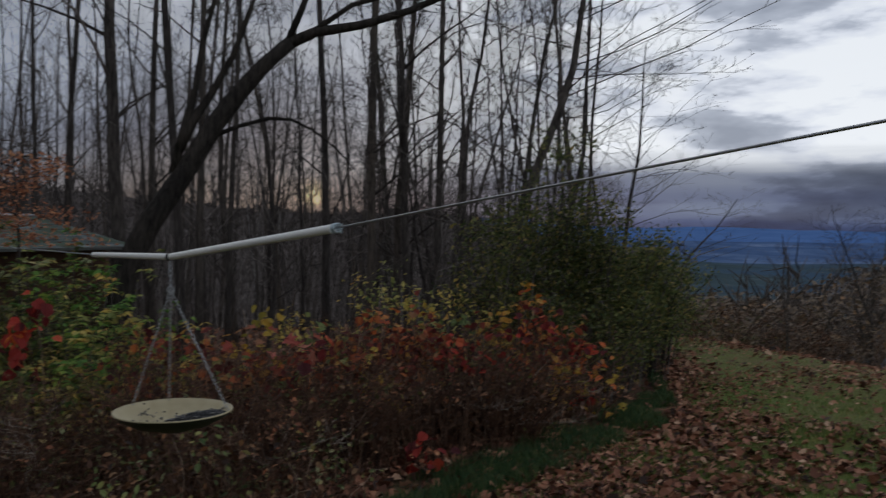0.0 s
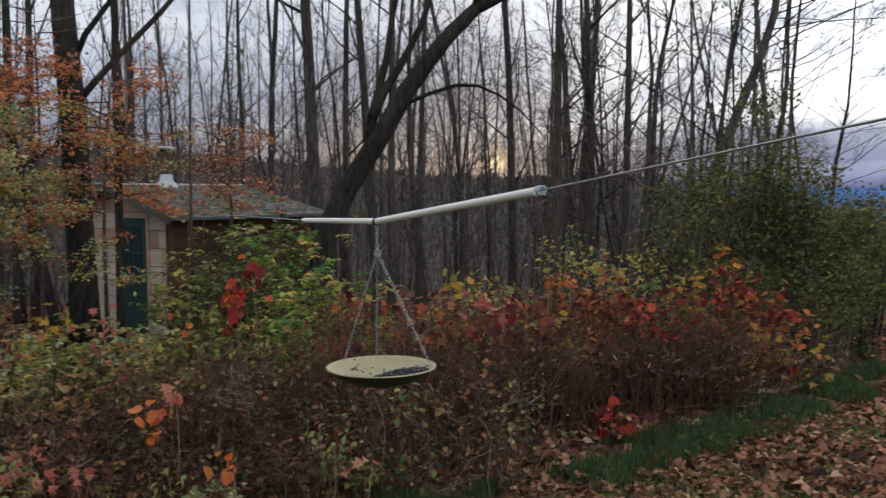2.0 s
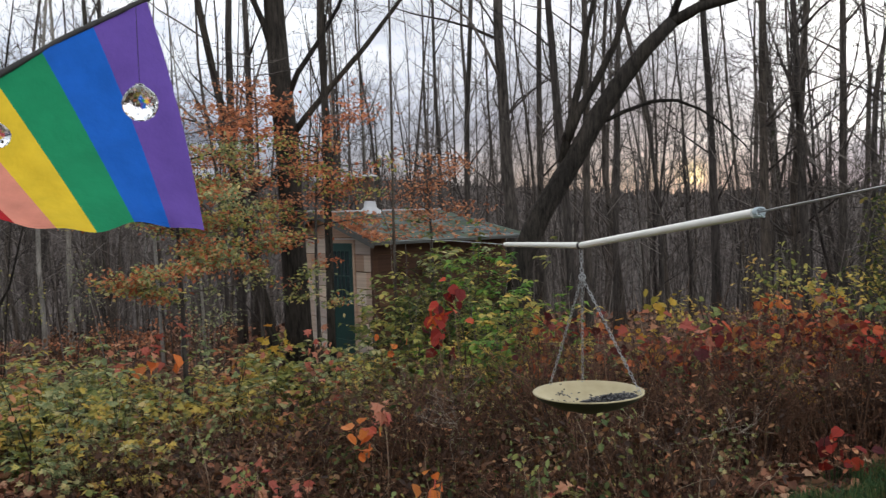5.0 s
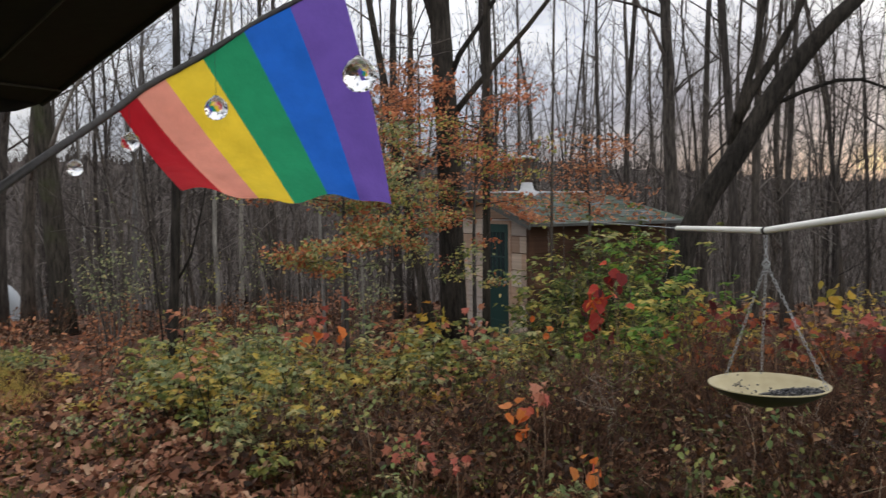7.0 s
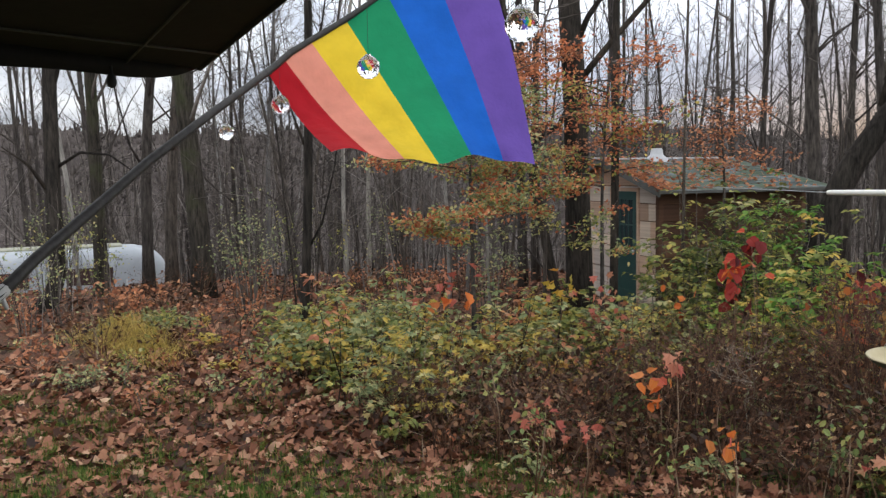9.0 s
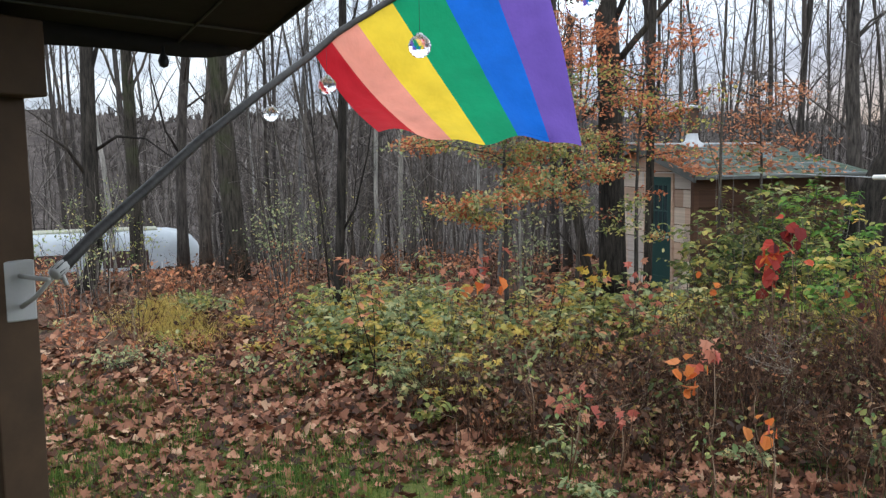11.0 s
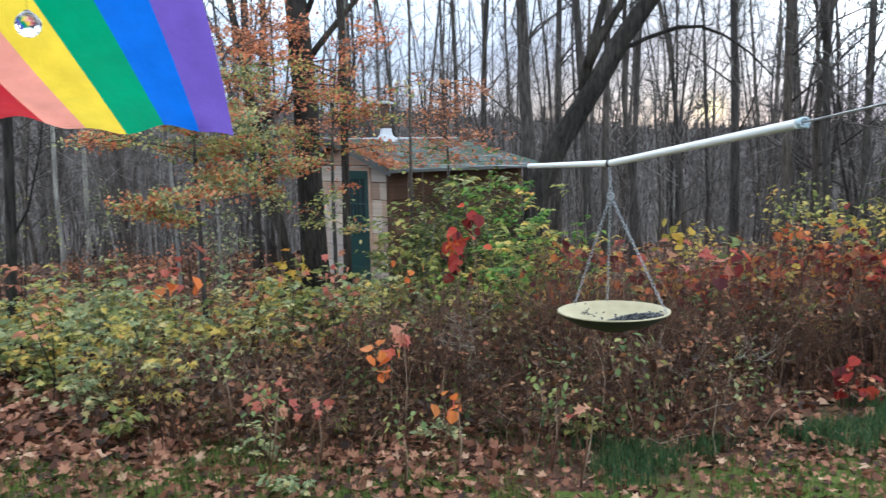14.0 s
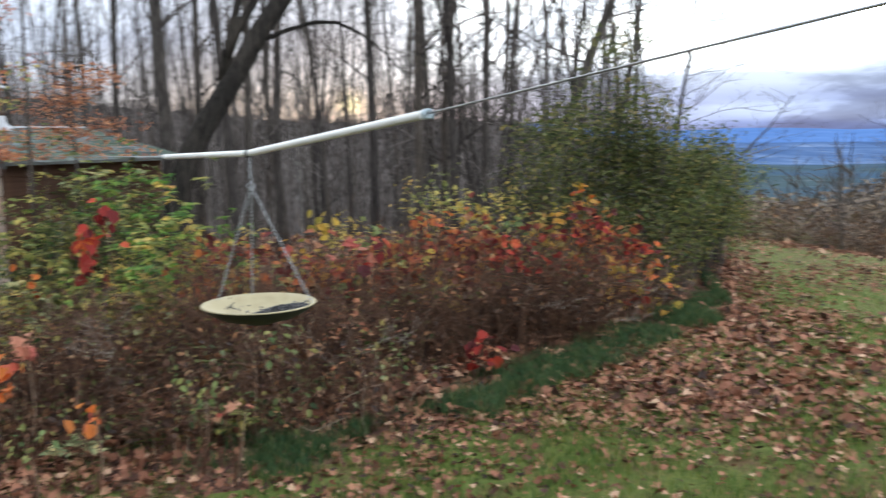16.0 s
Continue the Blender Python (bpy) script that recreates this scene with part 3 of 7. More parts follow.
MARKED = [
    (MOSSY[0], 59.8, 16.4, 1.0, 1.02, 0, "thick grey-brown bare tree with forked limbs on the leafy floor"),
    (MOSSY[1], 66.0, 17.8, 0.95, 0.72, 1, "dark mossy bare trunk beside the white camper"),
    (STEM[1], 63.2, 18.6, 1.0, 1.2, 1, "straight dark bare tree behind the leaf-strewn clearing"),
    (STEM[4], 61.8, 19.4, 1.0, 1.35, 0, "dark bare tree behind the leaf-strewn clearing"),
    (DARK_STEM[1], 53.9, 11.5, 0.45, 0.30, -3, "thin dark stem beside a slim tree at the clearing"),
    (DARK_STEM[2], 53.0, 11.6, 0.40, 0.26, 5, "thin dark leaning stem beside a slim tree at the clearing"),
    (PALE[0], 50.5, 16.5, 1.0, 0.62, 0, "pale grey slender bare trunk in the woods"),
    (PALE[1], 49.0, 17.5, 1.0, 0.7, 0, "pale grey slender bare trunk in the woods"),
    (PALE[1], 55.6, 19.5, 1.0, 0.8, 3, "pale grey slender bare trunk in the woods"),
    (PALE[0], 67.2, 21.0, 1.0, 0.9, -4, "pale grey leaning bare trunk behind the camper"),
    (PALE[1], 43.6, 14.5, 0.7, 0.62, 0, "pale grey slender bare trunk behind the beech"),
    (PALE[0], 42.4, 15.0, 0.65, 0.7, 2, "pale grey slender bare trunk behind the beech"),
    (PALE[0], 40.9, 14.2, 0.6, 0.6, -2, "pale grey slender bare trunk behind the beech"),
    (DARK_STEM[0], 36.2, 13.2, 0.85, 0.95, -11, "dark leaning bare tree with long side branches behind the beech"),
    (STEM[3], 38.6, 17.0, 1.0, 0.95, 0, "tall bare tree in the woods behind the beech"),
    (STEM[2], 37.7, 18.0, 1.0, 0.85, 0, "tall bare tree in the woods behind the beech"),
    (STEM[4], 28.3, 11.8, 0.7, 0.34, 0, "slim brownish bare tree before the shed roof"),
    (YOUNG[3], 25.4, 18.5, 1.2, 1.0, 1, "slim bare tree behind the shed roof"),
    (STEM[1], 23.2, 18.8, 1.0, 0.75, -1, "tall bare tree behind the shed roof"),
    (STEM[2], 20.3, 16.4, 1.0, 1.4, 0, "tall dark bare tree behind the shed's far corner"),
    (STEM[3], 18.5, 17.2, 1.0, 0.75, -1, "tall bare tree beyond the shed"),
    (STEM[4], 16.4, 14.4, 1.0, 0.8, 0, "straight bare tree beyond the leaning oak"),
    (STEM[0], 15.3, 14.8, 1.0, 0.72, 1, "straight bare tree beyond the leaning oak"),
    (STEM[5], 13.6, 16.0, 1.0, 0.6, 0, "slim bare tree behind the thicket"),
    (YOUNG[4], 13.0, 17.0, 1.2, 1.1, 0, "slim bare tree behind the thicket"),
    (YOUNG[0], 10.1, 17.5, 1.2, 0.95, -2, "slim bare tree behind the thicket"),
    (STEM[1], 7.3, 15.6, 0.95, 0.85, 0, "bare tree behind the thicket's red leaves"),
    (STEM[3], 4.2, 15.4, 0.95, 0.92, -2, "bare tree behind the thicket's red leaves"),
    (STEM[2], 1.6, 15.4, 0.9, 0.85, -3, "bare tree behind the thicket's yellow shrub"),
    (STEM[0], -0.3, 15.6, 0.9, 0.85, 1, "bare tree behind the thicket's yellow shrub"),
    (WIDE[0], -2.45, 14.4, 1.15, 1.55, 0, "stout crooked bare tree with spreading limbs behind the thicket"),
    (YOUNG[2], -5.3, 15.8, 1.0, 1.1, 2, "thin bare tree behind the dark shrub"),
]
for k, (src, az, r, size, girth, tilt, label) in enumerate(MARKED):
    x, y = polar(az, r)
    place_tree(src, x, y, size, az if tilt else 47 * k, label, lean=(0, tilt), width=girth)

rng = np.random.default_rng(5)
taken = [polar(q[1], q[2]) for q in MARKED]
spoken = [(q[1], q[2]) for q in MARKED] + [(35.0, 13.7)]
count = 0
for _ in range(9000):
    if count >= 178:
        break
    az, r = rng.uniform(-9, 86), math.sqrt(rng.uniform(15.5 ** 2, 47 ** 2))
    x, y = -r * math.sin(math.radians(az)), r * math.cos(math.radians(az))
    if az < 4 and r < 17 or az < 15 and r < 24 and count % 3:
        continue
    if -10.2 < x < -4.4 and 11.0 < y < 16.2:
        continue
    if az > 56 and r < 23.5:
        continue
    if any(abs(az - a) < 0.7 for a, b in spoken):
        continue
    if any((x - a) ** 2 + (y - b) ** 2 < 1.1 for a, b in taken):
        continue
    taken.append((x, y))
    u = rng.random()
    tall, young = (TALL, YOUNG) if r < 16.5 else (FAR_TALL, FAR_YOUNG)
    src = tall[rng.integers(5)] if u < 0.50 else young[rng.integers(4)] if u < 0.88 else FAR_PALE if u < 0.95 else FAR_MOSSY
    kind = "slender young" if src in young else "pale-barked" if src is FAR_PALE else "tall grey-brown"
    place_tree(src, x, y, rng.uniform(0.75, 1.15), rng.uniform(0, 360), "%s bare tree in the autumn woodland" % kind, "woodland trees",
               (rng.normal(0, 1.8), rng.normal(0, 1.8)), rng.uniform(0.65, 1.0))
    count += 1

for k in range(30):
    az, r = rng.uniform(14, 34), rng.uniform(19, 42)
    x, y = -r * math.sin(math.radians(az)), r * math.cos(math.radians(az))
    if any((x - a) ** 2 + (y - b) ** 2 < 0.5 for a, b in taken):
        continue
    taken.append((x, y))
    place_tree((FAR_YOUNG[k % 4], FAR_TALL[k % 5])[k % 3 == 0], x, y, rng.uniform(0.8, 1.15), rng.uniform(0, 360), "slender bare tree with many fine branches in the woodland", "woodland trees",
               (rng.normal(0, 2), rng.normal(0, 2)), rng.uniform(0.7, 1.05))
for k in range(34):
    az, r = rng.uniform(-7.5, 16), rng.uniform(15.5, 22)
    x, y = -r * math.sin(math.radians(az)), r * math.cos(math.radians(az))
    if az < -4 and r < 16 or any((x - a) ** 2 + (y - b) ** 2 < 0.3 for a, b in taken) or any(abs(az - a) < 0.35 for a, b in spoken):
        continue
    taken.append((x, y))
    place_tree(THIN[k % 5], x, y, rng.uniform(0.7, 1.15), rng.uniform(0, 360), "thin crooked bare tree with many fine branches", "woodland trees",
               (rng.normal(0, 3), rng.normal(0, 3)), rng.uniform(0.8, 1.1))

# crooked young growth whose branches cross before the western woods
for k in range(40):
    az, r = rng.uniform(43, 73), rng.uniform(14.5, 31)
    x, y = polar(az, r)
    if az > 59 and r < 25 or any((x - a) ** 2 + (y - b) ** 2 < 0.5 for a, b in taken):
        continue
    taken.append((x, y))
    place_tree(THIN[k % 5], x, y, rng.uniform(0.5, 1.1), rng.uniform(0, 360), "thin crooked young tree with many fine branches", "woodland trees", (rng.normal(0, 4), rng.normal(0, 4)), rng.uniform(0.8, 1.2))


def limbed_tree(label, trunk, radii, limbs, seed, twig_len, material, twig_mat):
    """A tree drawn limb by limb, each limb with its own twigs."""
    rng = np.random.default_rng(seed)
    root = thing("tree", (0, 0, 0), 0, label, "tree")
    V, F = [], []
    tube(V, F, trunk, radii, 12)
    mesh_object("trunk", V, F, material, root)
    for line, r in limbs:
        V, F = [], []
        pts = [Vector(p) for p in line]
        tube(V, F, pts, [r * (1 - 0.7 * k / (len(pts) - 1)) for k in range(len(pts))], 8)
        branch_out(rng, V, F, pts, r * 0.4, 0, 10, twig_len, 4, 0.6, 0.3, 0.004)
        mesh_object("limb", V, F, twig_mat, root)
    return root


# the leaning oak over the thicket
limbed_tree("large dark leaning tree with forked crooked limbs beyond the thicket",
            [(-4.48, 11.22, -0.70), (-4.40, 11.26, 0.3), (-4.24, 11.32, 1.1), (-4.09, 11.36, 1.48), (-3.93, 11.41, 1.80), (-3.68, 11.49, 2.20), (-3.40, 11.58, 2.67), (-3.14, 11.65, 3.13), (-2.81, 11.73, 3.59), (-2.50, 11.80, 3.97), (-2.15, 11.86, 4.30)],
            [0.215, 0.180, 0.165, 0.158, 0.152, 0.145, 0.138, 0.130, 0.118, 0.106, 0.092], [
                ([(-2.18, 11.86, 4.28), (-1.81, 11.92, 4.46), (-1.17, 11.99, 4.58), (-0.5, 12.05, 4.80), (0.4, 12.1, 5.2), (1.2, 12.2, 5.5)], 0.085),
                ([(-2.20, 11.85, 4.25), (-1.98, 11.88, 4.8), (-1.72, 11.9, 5.5), (-1.4, 11.95, 6.3)], 0.060),
                ([(-3.66, 11.50, 2.45), (-3.55, 11.53, 2.95), (-3.38, 11.58, 3.62), (-3.29, 11.61, 4.25), (-3.17, 11.64, 4.71), (-2.95, 11.7, 5.7)], 0.070),
                ([(-3.60, 11.51, 2.75), (-3.42, 11.57, 3.16), (-3.19, 11.63, 3.53), (-2.91, 11.71, 4.07), (-2.70, 11.76, 4.68), (-2.4, 11.8, 5.6)], 0.078),
                ([(-3.20, 11.64, 2.96), (-3.0, 11.68, 3.04), (-2.82, 11.73, 3.12), (-2.43, 11.81, 3.24), (-2.13, 11.87, 3.23), (-1.83, 11.91, 3.09), (-1.53, 11.95, 2.86), (-1.24, 11.99, 2.54)], 0.036),
                ([(-1.9, 11.9, 4.42), (-1.3, 11.95, 4.85), (-0.6, 12.0, 5.05), (0.1, 12.05, 5.2)], 0.045),
            ], 8, 1.5, M_BARK_DARK, M_BARK_DARK)


# the tree with a crooked foot before the camper
def on_sight(az, up, r):
    """A place at a bearing and distance, so far above the eye's level."""
    x, y = polar(az, r)
    return (x, y, 1.69 + up)


limbed_tree("dark bare tree with a crooked foot near the camper",
            [on_sight(70.3, -2.65, 16.2), on_sight(69.8, -2.30, 16.2), on_sight(68.9, -1.98, 16.2), on_sight(68.5, -1.55, 16.2), on_sight(68.55, -0.5, 16.2), on_sight(68.45, 1.1, 16.2), on_sight(68.3, 2.7, 16.2), on_sight(68.0, 6.0, 16.2), on_sight(67.8, 10.0, 16.2)],
            [0.19, 0.165, 0.15, 0.142, 0.135, 0.122, 0.108, 0.08, 0.03], [
                ([on_sight(68.5, 0.2, 16.2), on_sight(66.9, 0.5, 16.0), on_sight(65.2, 0.45, 15.8), on_sight(63.6, 0.1, 15.6)], 0.035),
                ([on_sight(68.5, -0.3, 16.2), on_sight(69.8, 0.3, 16.1), on_sight(71.2, 0.6, 16.0)], 0.04),
                ([on_sight(68.4, 1.4, 16.2), on_sight(67.4, 2.4, 16.1), on_sight(66.5, 3.6, 16.0)], 0.045),
                ([on_sight(68.4, 2.0, 16.2), on_sight(69.6, 3.0, 16.1), on_sight(70.6, 4.2, 16.0)], 0.045),
            ], 28, 1.5, M_BARK_DARK, M_BARK_DARK)


# two slim trees that stand clear of the woods
limbed_tree("slim dark bare tree at the edge of the clearing",
            [on_sight(53.7, -2.45, 11.4), on_sight(53.5, -1.7, 11.4), on_sight(53.2, -0.8, 11.4), on_sight(52.95, 0.4, 11.4), on_sight(52.75, 1.6, 11.4), on_sight(52.65, 3.2, 11.4), on_sight(52.4, 5.5, 11.4), on_sight(52.5, 8.0, 11.4)],
            [0.080, 0.068, 0.062, 0.058, 0.054, 0.044, 0.030, 0.010], [
                ([on_sight(53.3, -1.0, 11.4), on_sight(52.2, -0.6, 11.3), on_sight(51.3, 0.1, 11.2), on_sight(50.7, 0.9, 11.1)], 0.020),
                ([on_sight(53.0, 0.3, 11.4), on_sight(54.0, 0.9, 11.5), on_sight(54.8, 1.7, 11.5)], 0.020),
                ([on_sight(52.8, 1.3, 11.4), on_sight(51.8, 2.0, 11.3), on_sight(51.0, 3.0, 11.2)], 0.022),
                ([on_sight(52.7, 2.4, 11.4), on_sight(53.6, 3.3, 11.5), on_sight(54.3, 4.4, 11.5)], 0.020),
            ], 38, 0.9, M_BARK_DARK, M_BARK_DARK)
limbed_tree("slim straight bare tree standing before the shed door",
            [on_sight(32.75, -2.5, 11.9), on_sight(32.7, -1.6, 11.9), on_sight(32.62, -0.4, 11.9), on_sight(32.58, 1.0, 11.9), on_sight(32.5, 2.4, 11.9), on_sight(32.45, 4.2, 11.9), on_sight(32.3, 6.5, 11.9), on_sight(32.3, 8.5, 11.9)],
            [0.072, 0.060, 0.055, 0.051, 0.046, 0.038, 0.024, 0.008], [
                ([on_sight(32.6, 0.6, 11.9), on_sight(31.8, 1.2, 11.8), on_sight(31.2, 2.0, 11.8)], 0.014),
                ([on_sight(32.5, 1.6, 11.9), on_sight(33.3, 2.2, 12.0), on_sight(33.9, 3.1, 12.0)], 0.014),
                ([on_sight(32.5, 2.6, 11.9), on_sight(31.7, 3.4, 11.8), on_sight(31.3, 4.4, 11.8)], 0.014),
            ], 48, 0.7, M_BARK_DARK, M_BARK_DARK)


# the thick tree beside the shed door, its long limbs reaching over the roof
def beside_door(side, up, r=13.7):
    return on_sight(side, up, r)


limbed_tree("thick dark tree beside the shed door with long slanting limbs",
            [beside_door(34.85, -2.5), beside_door(34.9, -1.6), beside_door(35.0, -0.5), beside_door(35.1, 1.0), beside_door(35.5, 2.6), beside_door(35.8, 4.4), beside_door(36.1, 7.0), beside_door(36.3, 10.0)],
            [0.27, 0.215, 0.200, 0.190, 0.170, 0.145, 0.100, 0.03], [
                ([beside_door(35.1, 1.35), beside_door(33.9, 1.70, 13.6), beside_door(32.2, 2.15, 13.5), beside_door(29.8, 2.75, 13.4), beside_door(27.3, 3.45, 13.3), beside_door(25.0, 4.3, 13.2), beside_door(22.5, 5.5, 13.1)], 0.058),
                ([beside_door(35.3, 1.85), beside_door(34.3, 2.4, 13.6), beside_door(32.9, 2.85, 13.5), beside_door(31.4, 3.4, 13.4), beside_door(30.1, 4.2, 13.3), beside_door(28.6, 5.4, 13.2)], 0.052),
                ([beside_door(35.2, 1.2), beside_door(36.2, 0.75, 13.5), beside_door(37.4, 0.55, 13.3), beside_door(38.8, 0.35, 13.1), beside_door(40.2, -0.3, 12.9)], 0.050),
                ([beside_door(35.5, 2.5), beside_door(36.4, 3.2, 13.6), beside_door(37.6, 3.9, 13.5), beside_door(39.2, 4.8, 13.3), beside_door(41.0, 6.0, 13.1)], 0.060),
                ([beside_door(35.9, 4.6), beside_door(35.0, 5.6), beside_door(33.8, 6.8), beside_door(32.8, 8.4)], 0.055),
            ], 18, 1.6, M_BARK_DARK, M_BARK_DARK)

# the bare tree over the dark evergreen-looking shrub, thin and spreading
place_tree(WIDE[0], 2.10, 15.2, 1.0, 20, "bare spreading tree above the dark shrub", "", (0, 2), 1.0)
place_tree(WIDE[1], 0.4, 15.4, 1.05, 150, "bare spreading tree above the dark shrub", "", (0, 0), 1.0)
place_tree(WIDE[1], 3.55, 16.2, 0.72, 80, "thin bare spreading tree above the dark shrub", "", (-2, 4), 1.2)
place_tree(YOUNG[1], 3.30, 15.4, 0.62, 140, "thin bare spreading tree above the dark shrub", "", (0, 2), 1.3)
place_tree(YOUNG[2], 4.1, 16.8, 0.45, 60, "low bare leaning tree above the dark shrub", "", (0, 28), 1.8)
place_tree(TALL[5], 0.2, 18.5, 0.7, 10, "tall bare tree at the edge of the woods", "", (0, 3), 1.0)
place_tree(TALL[0], -0.9, 16.2, 0.8, 200, "tall bare tree at the edge of the woods", "", (0, 1), 1.0)
for k in range(22):
    az, r = rng.uniform(-33, -20.5), rng.uniform(19, 29)
    x, y = -r * math.sin(math.radians(az)), r * math.cos(math.radians(az))
    place_tree(THIN[k % 5], x, y, (0.20 + 0.34 * smooth01(19, 29, -az)) * rng.uniform(0.8, 1.2), 57 * k, "brownish bare scrubby tree past the lawn", "trees past the lawn", (rng.normal(0, 4), rng.normal(0, 4)), 1.5)

for src in [*TALL, *STEM, *DARK_STEM, *YOUNG, *PALE, *MOSSY, *FAR_TALL, *FAR_YOUNG, *WIDE, *THIN, FAR_PALE, FAR_MOSSY]:
    for o in (*src.children_recursive, src):
        bpy.data.objects.remove(o)


# far woods: too many to count
def far_woods(name, seed, number, az0, az1, r0, r1, h0, h1, material, label):
    rng = np.random.default_rng(seed)
    V, F = [], []
    for _ in range(number):
        az, r = math.radians(rng.uniform(az0, az1)), math.sqrt(rng.uniform(r0 ** 2, r1 ** 2))
        x, y = -r * math.sin(az), r * math.cos(az)
        h = rng.uniform(h0, h1)
        pts = wander(rng, (x, y, ground_z(x, y) - 0.3), (0, 0, 1), h, 5, 0.05, 0.05)
        rad = rng.uniform(0.05, 0.15)
        tube(V, F, pts, [rad * (1 - 0.85 * k / 5) for k in range(6)], 4)
        for _ in range(10):
            u = rng.uniform(0.15, 1.0)
            i = min(int(u * 5), 4)
            p = pts[i].lerp(pts[i + 1], u * 5 - i)
            w = rng.uniform(0, 6.283)
            q = wander(rng, p, (math.cos(w), math.sin(w), rng.uniform(0.5, 1.4)), rng.uniform(1.2, 3.4) * (1.1 - 0.6 * u), 3, 0.22, 0.05)
            tube(V, F, q, [0.04, 0.03, 0.022, 0.012], 3)
    ob = mesh_object(name, V, F, material)
    return tagged(ob, label, "woods", kind="stuff")


far_woods("far_woods", 3, 420, -8, 92, 44, 110, 10, 17, M_TWIG, "dense grey-brown bare woods on the falling slope")
far_woods("slope_woods", 4, 250, -46, -9, 27, 110, 3.0, 5.5, M_TWIG, "grey-brown bare treetops below the lawn's crest")


def hill_woods(seed, number):
    """Upright treetops that roughen the far hill."""
    rng = np.random.default_rng(seed)
    V, F = [], []
    for _ in range(number):
        az, r = math.radians(rng.uniform(-6, 70)), rng.uniform(560, 1250)
        x, y = -r * math.sin(az), r * math.cos(az)
        z, h, w = ground_z(x, y) - 2, rng.uniform(4, 12), rng.uniform(0.5, 2.2)
        tube(V, F, [(x, y, z), (x, y, z + h * 0.6), (x + rng.normal(0, 0.6), y, z + h)], [w * 0.6, w, w * 0.12], 4)
    return tagged(mesh_object("hill_woods", V, F, M_FARHILL), "grey-brown bare woods along the far hill", "woods", kind="stuff")


hill_woods(15, 4600)


def hillside(seed, number, az0, az1, r0, r1):
    """Rounded grey-brown scrub on the slope below the lawn."""
    rng = np.random.default_rng(seed)
    where, sizes = [], []
    for _ in range(number):
        az, r = math.radians(rng.uniform(az0, az1)), rng.uniform(r0, r1)
        x, y = -r * math.sin(az), r * math.cos(az)
        g = ground_z(x, y)
        top = 1.6 - r * rng.uniform(0.062, 0.085) * (1 - 0.75 * smooth01(20, 30, -math.degrees(az))) - g
        if top < 0.5:
            continue
        m = 90
        d = rng.normal(0, 1, (m, 3))
        d /= np.linalg.norm(d, axis=1)[:, None]
        q = d * rng.uniform(0.5, 1.0, (m, 1)) * (0.028 * r, 0.028 * r, top * 0.5) + (x, y, g + top * 0.55)
        where.append(q)
        sizes.append(rng.uniform(0.004, 0.010, m) * r)
    P, S = np.concatenate(where), np.concatenate(sizes)
    return tagged(leaf_mesh("hillside_scrub", P, S, LEAF_PLAIN, F_HEATH, rng), "grey-brown scrub covering the hillside below the lawn", "scrub", kind="stuff")


hillside(14, 420, -46, -11, 22, 75)


def brush_stems(seed, number):
    """Thin bare shoots that fill the woods below the crowns."""
    rng = np.random.default_rng(seed)
    V, F = [], []
    for _ in range(number):
        az, r = math.radians(rng.uniform(-7, 90)), math.sqrt(rng.uniform(12.5 ** 2, 44 ** 2))
        x, y = -r * math.sin(az), r * math.cos(az)
        if -10.4 < x < -4.4 and 10.6 < y < 16.4:
            continue
        if math.degrees(az) > 58 and r < 23:
            continue
        h = rng.uniform(1.2, 4.6) * (1.7 if rng.random() < 0.3 else 1.0)
        w = 0.0045 + 0.00022 * r
        pts = wander(rng, (x, y, ground_z(x, y) - 0.05), (rng.normal(0, 0.12), rng.normal(0, 0.12), 1), h, 4, 0.10, 0.04)
        tube(V, F, pts, [w * 1.6, w * 1.3, w, w * 0.8, w * 0.4], 3)
        for _ in range(6):
            i = int(rng.integers(1, 4))
            q = wander(rng, pts[i].lerp(pts[i + 1], rng.random()), (rng.normal(0, 1), rng.normal(0, 1), 0.7), h * rng.uniform(0.15, 0.4), 2, 0.25, 0.05)
            tube(V, F, q, [w * 0.8, w * 0.6, w * 0.3], 3)
    return tagged(mesh_object("brush_stems", V, F, M_TWIG), "thin bare grey-brown shoots filling the woodland understory", "brush", kind="stuff")


brush_stems(6, 2000)


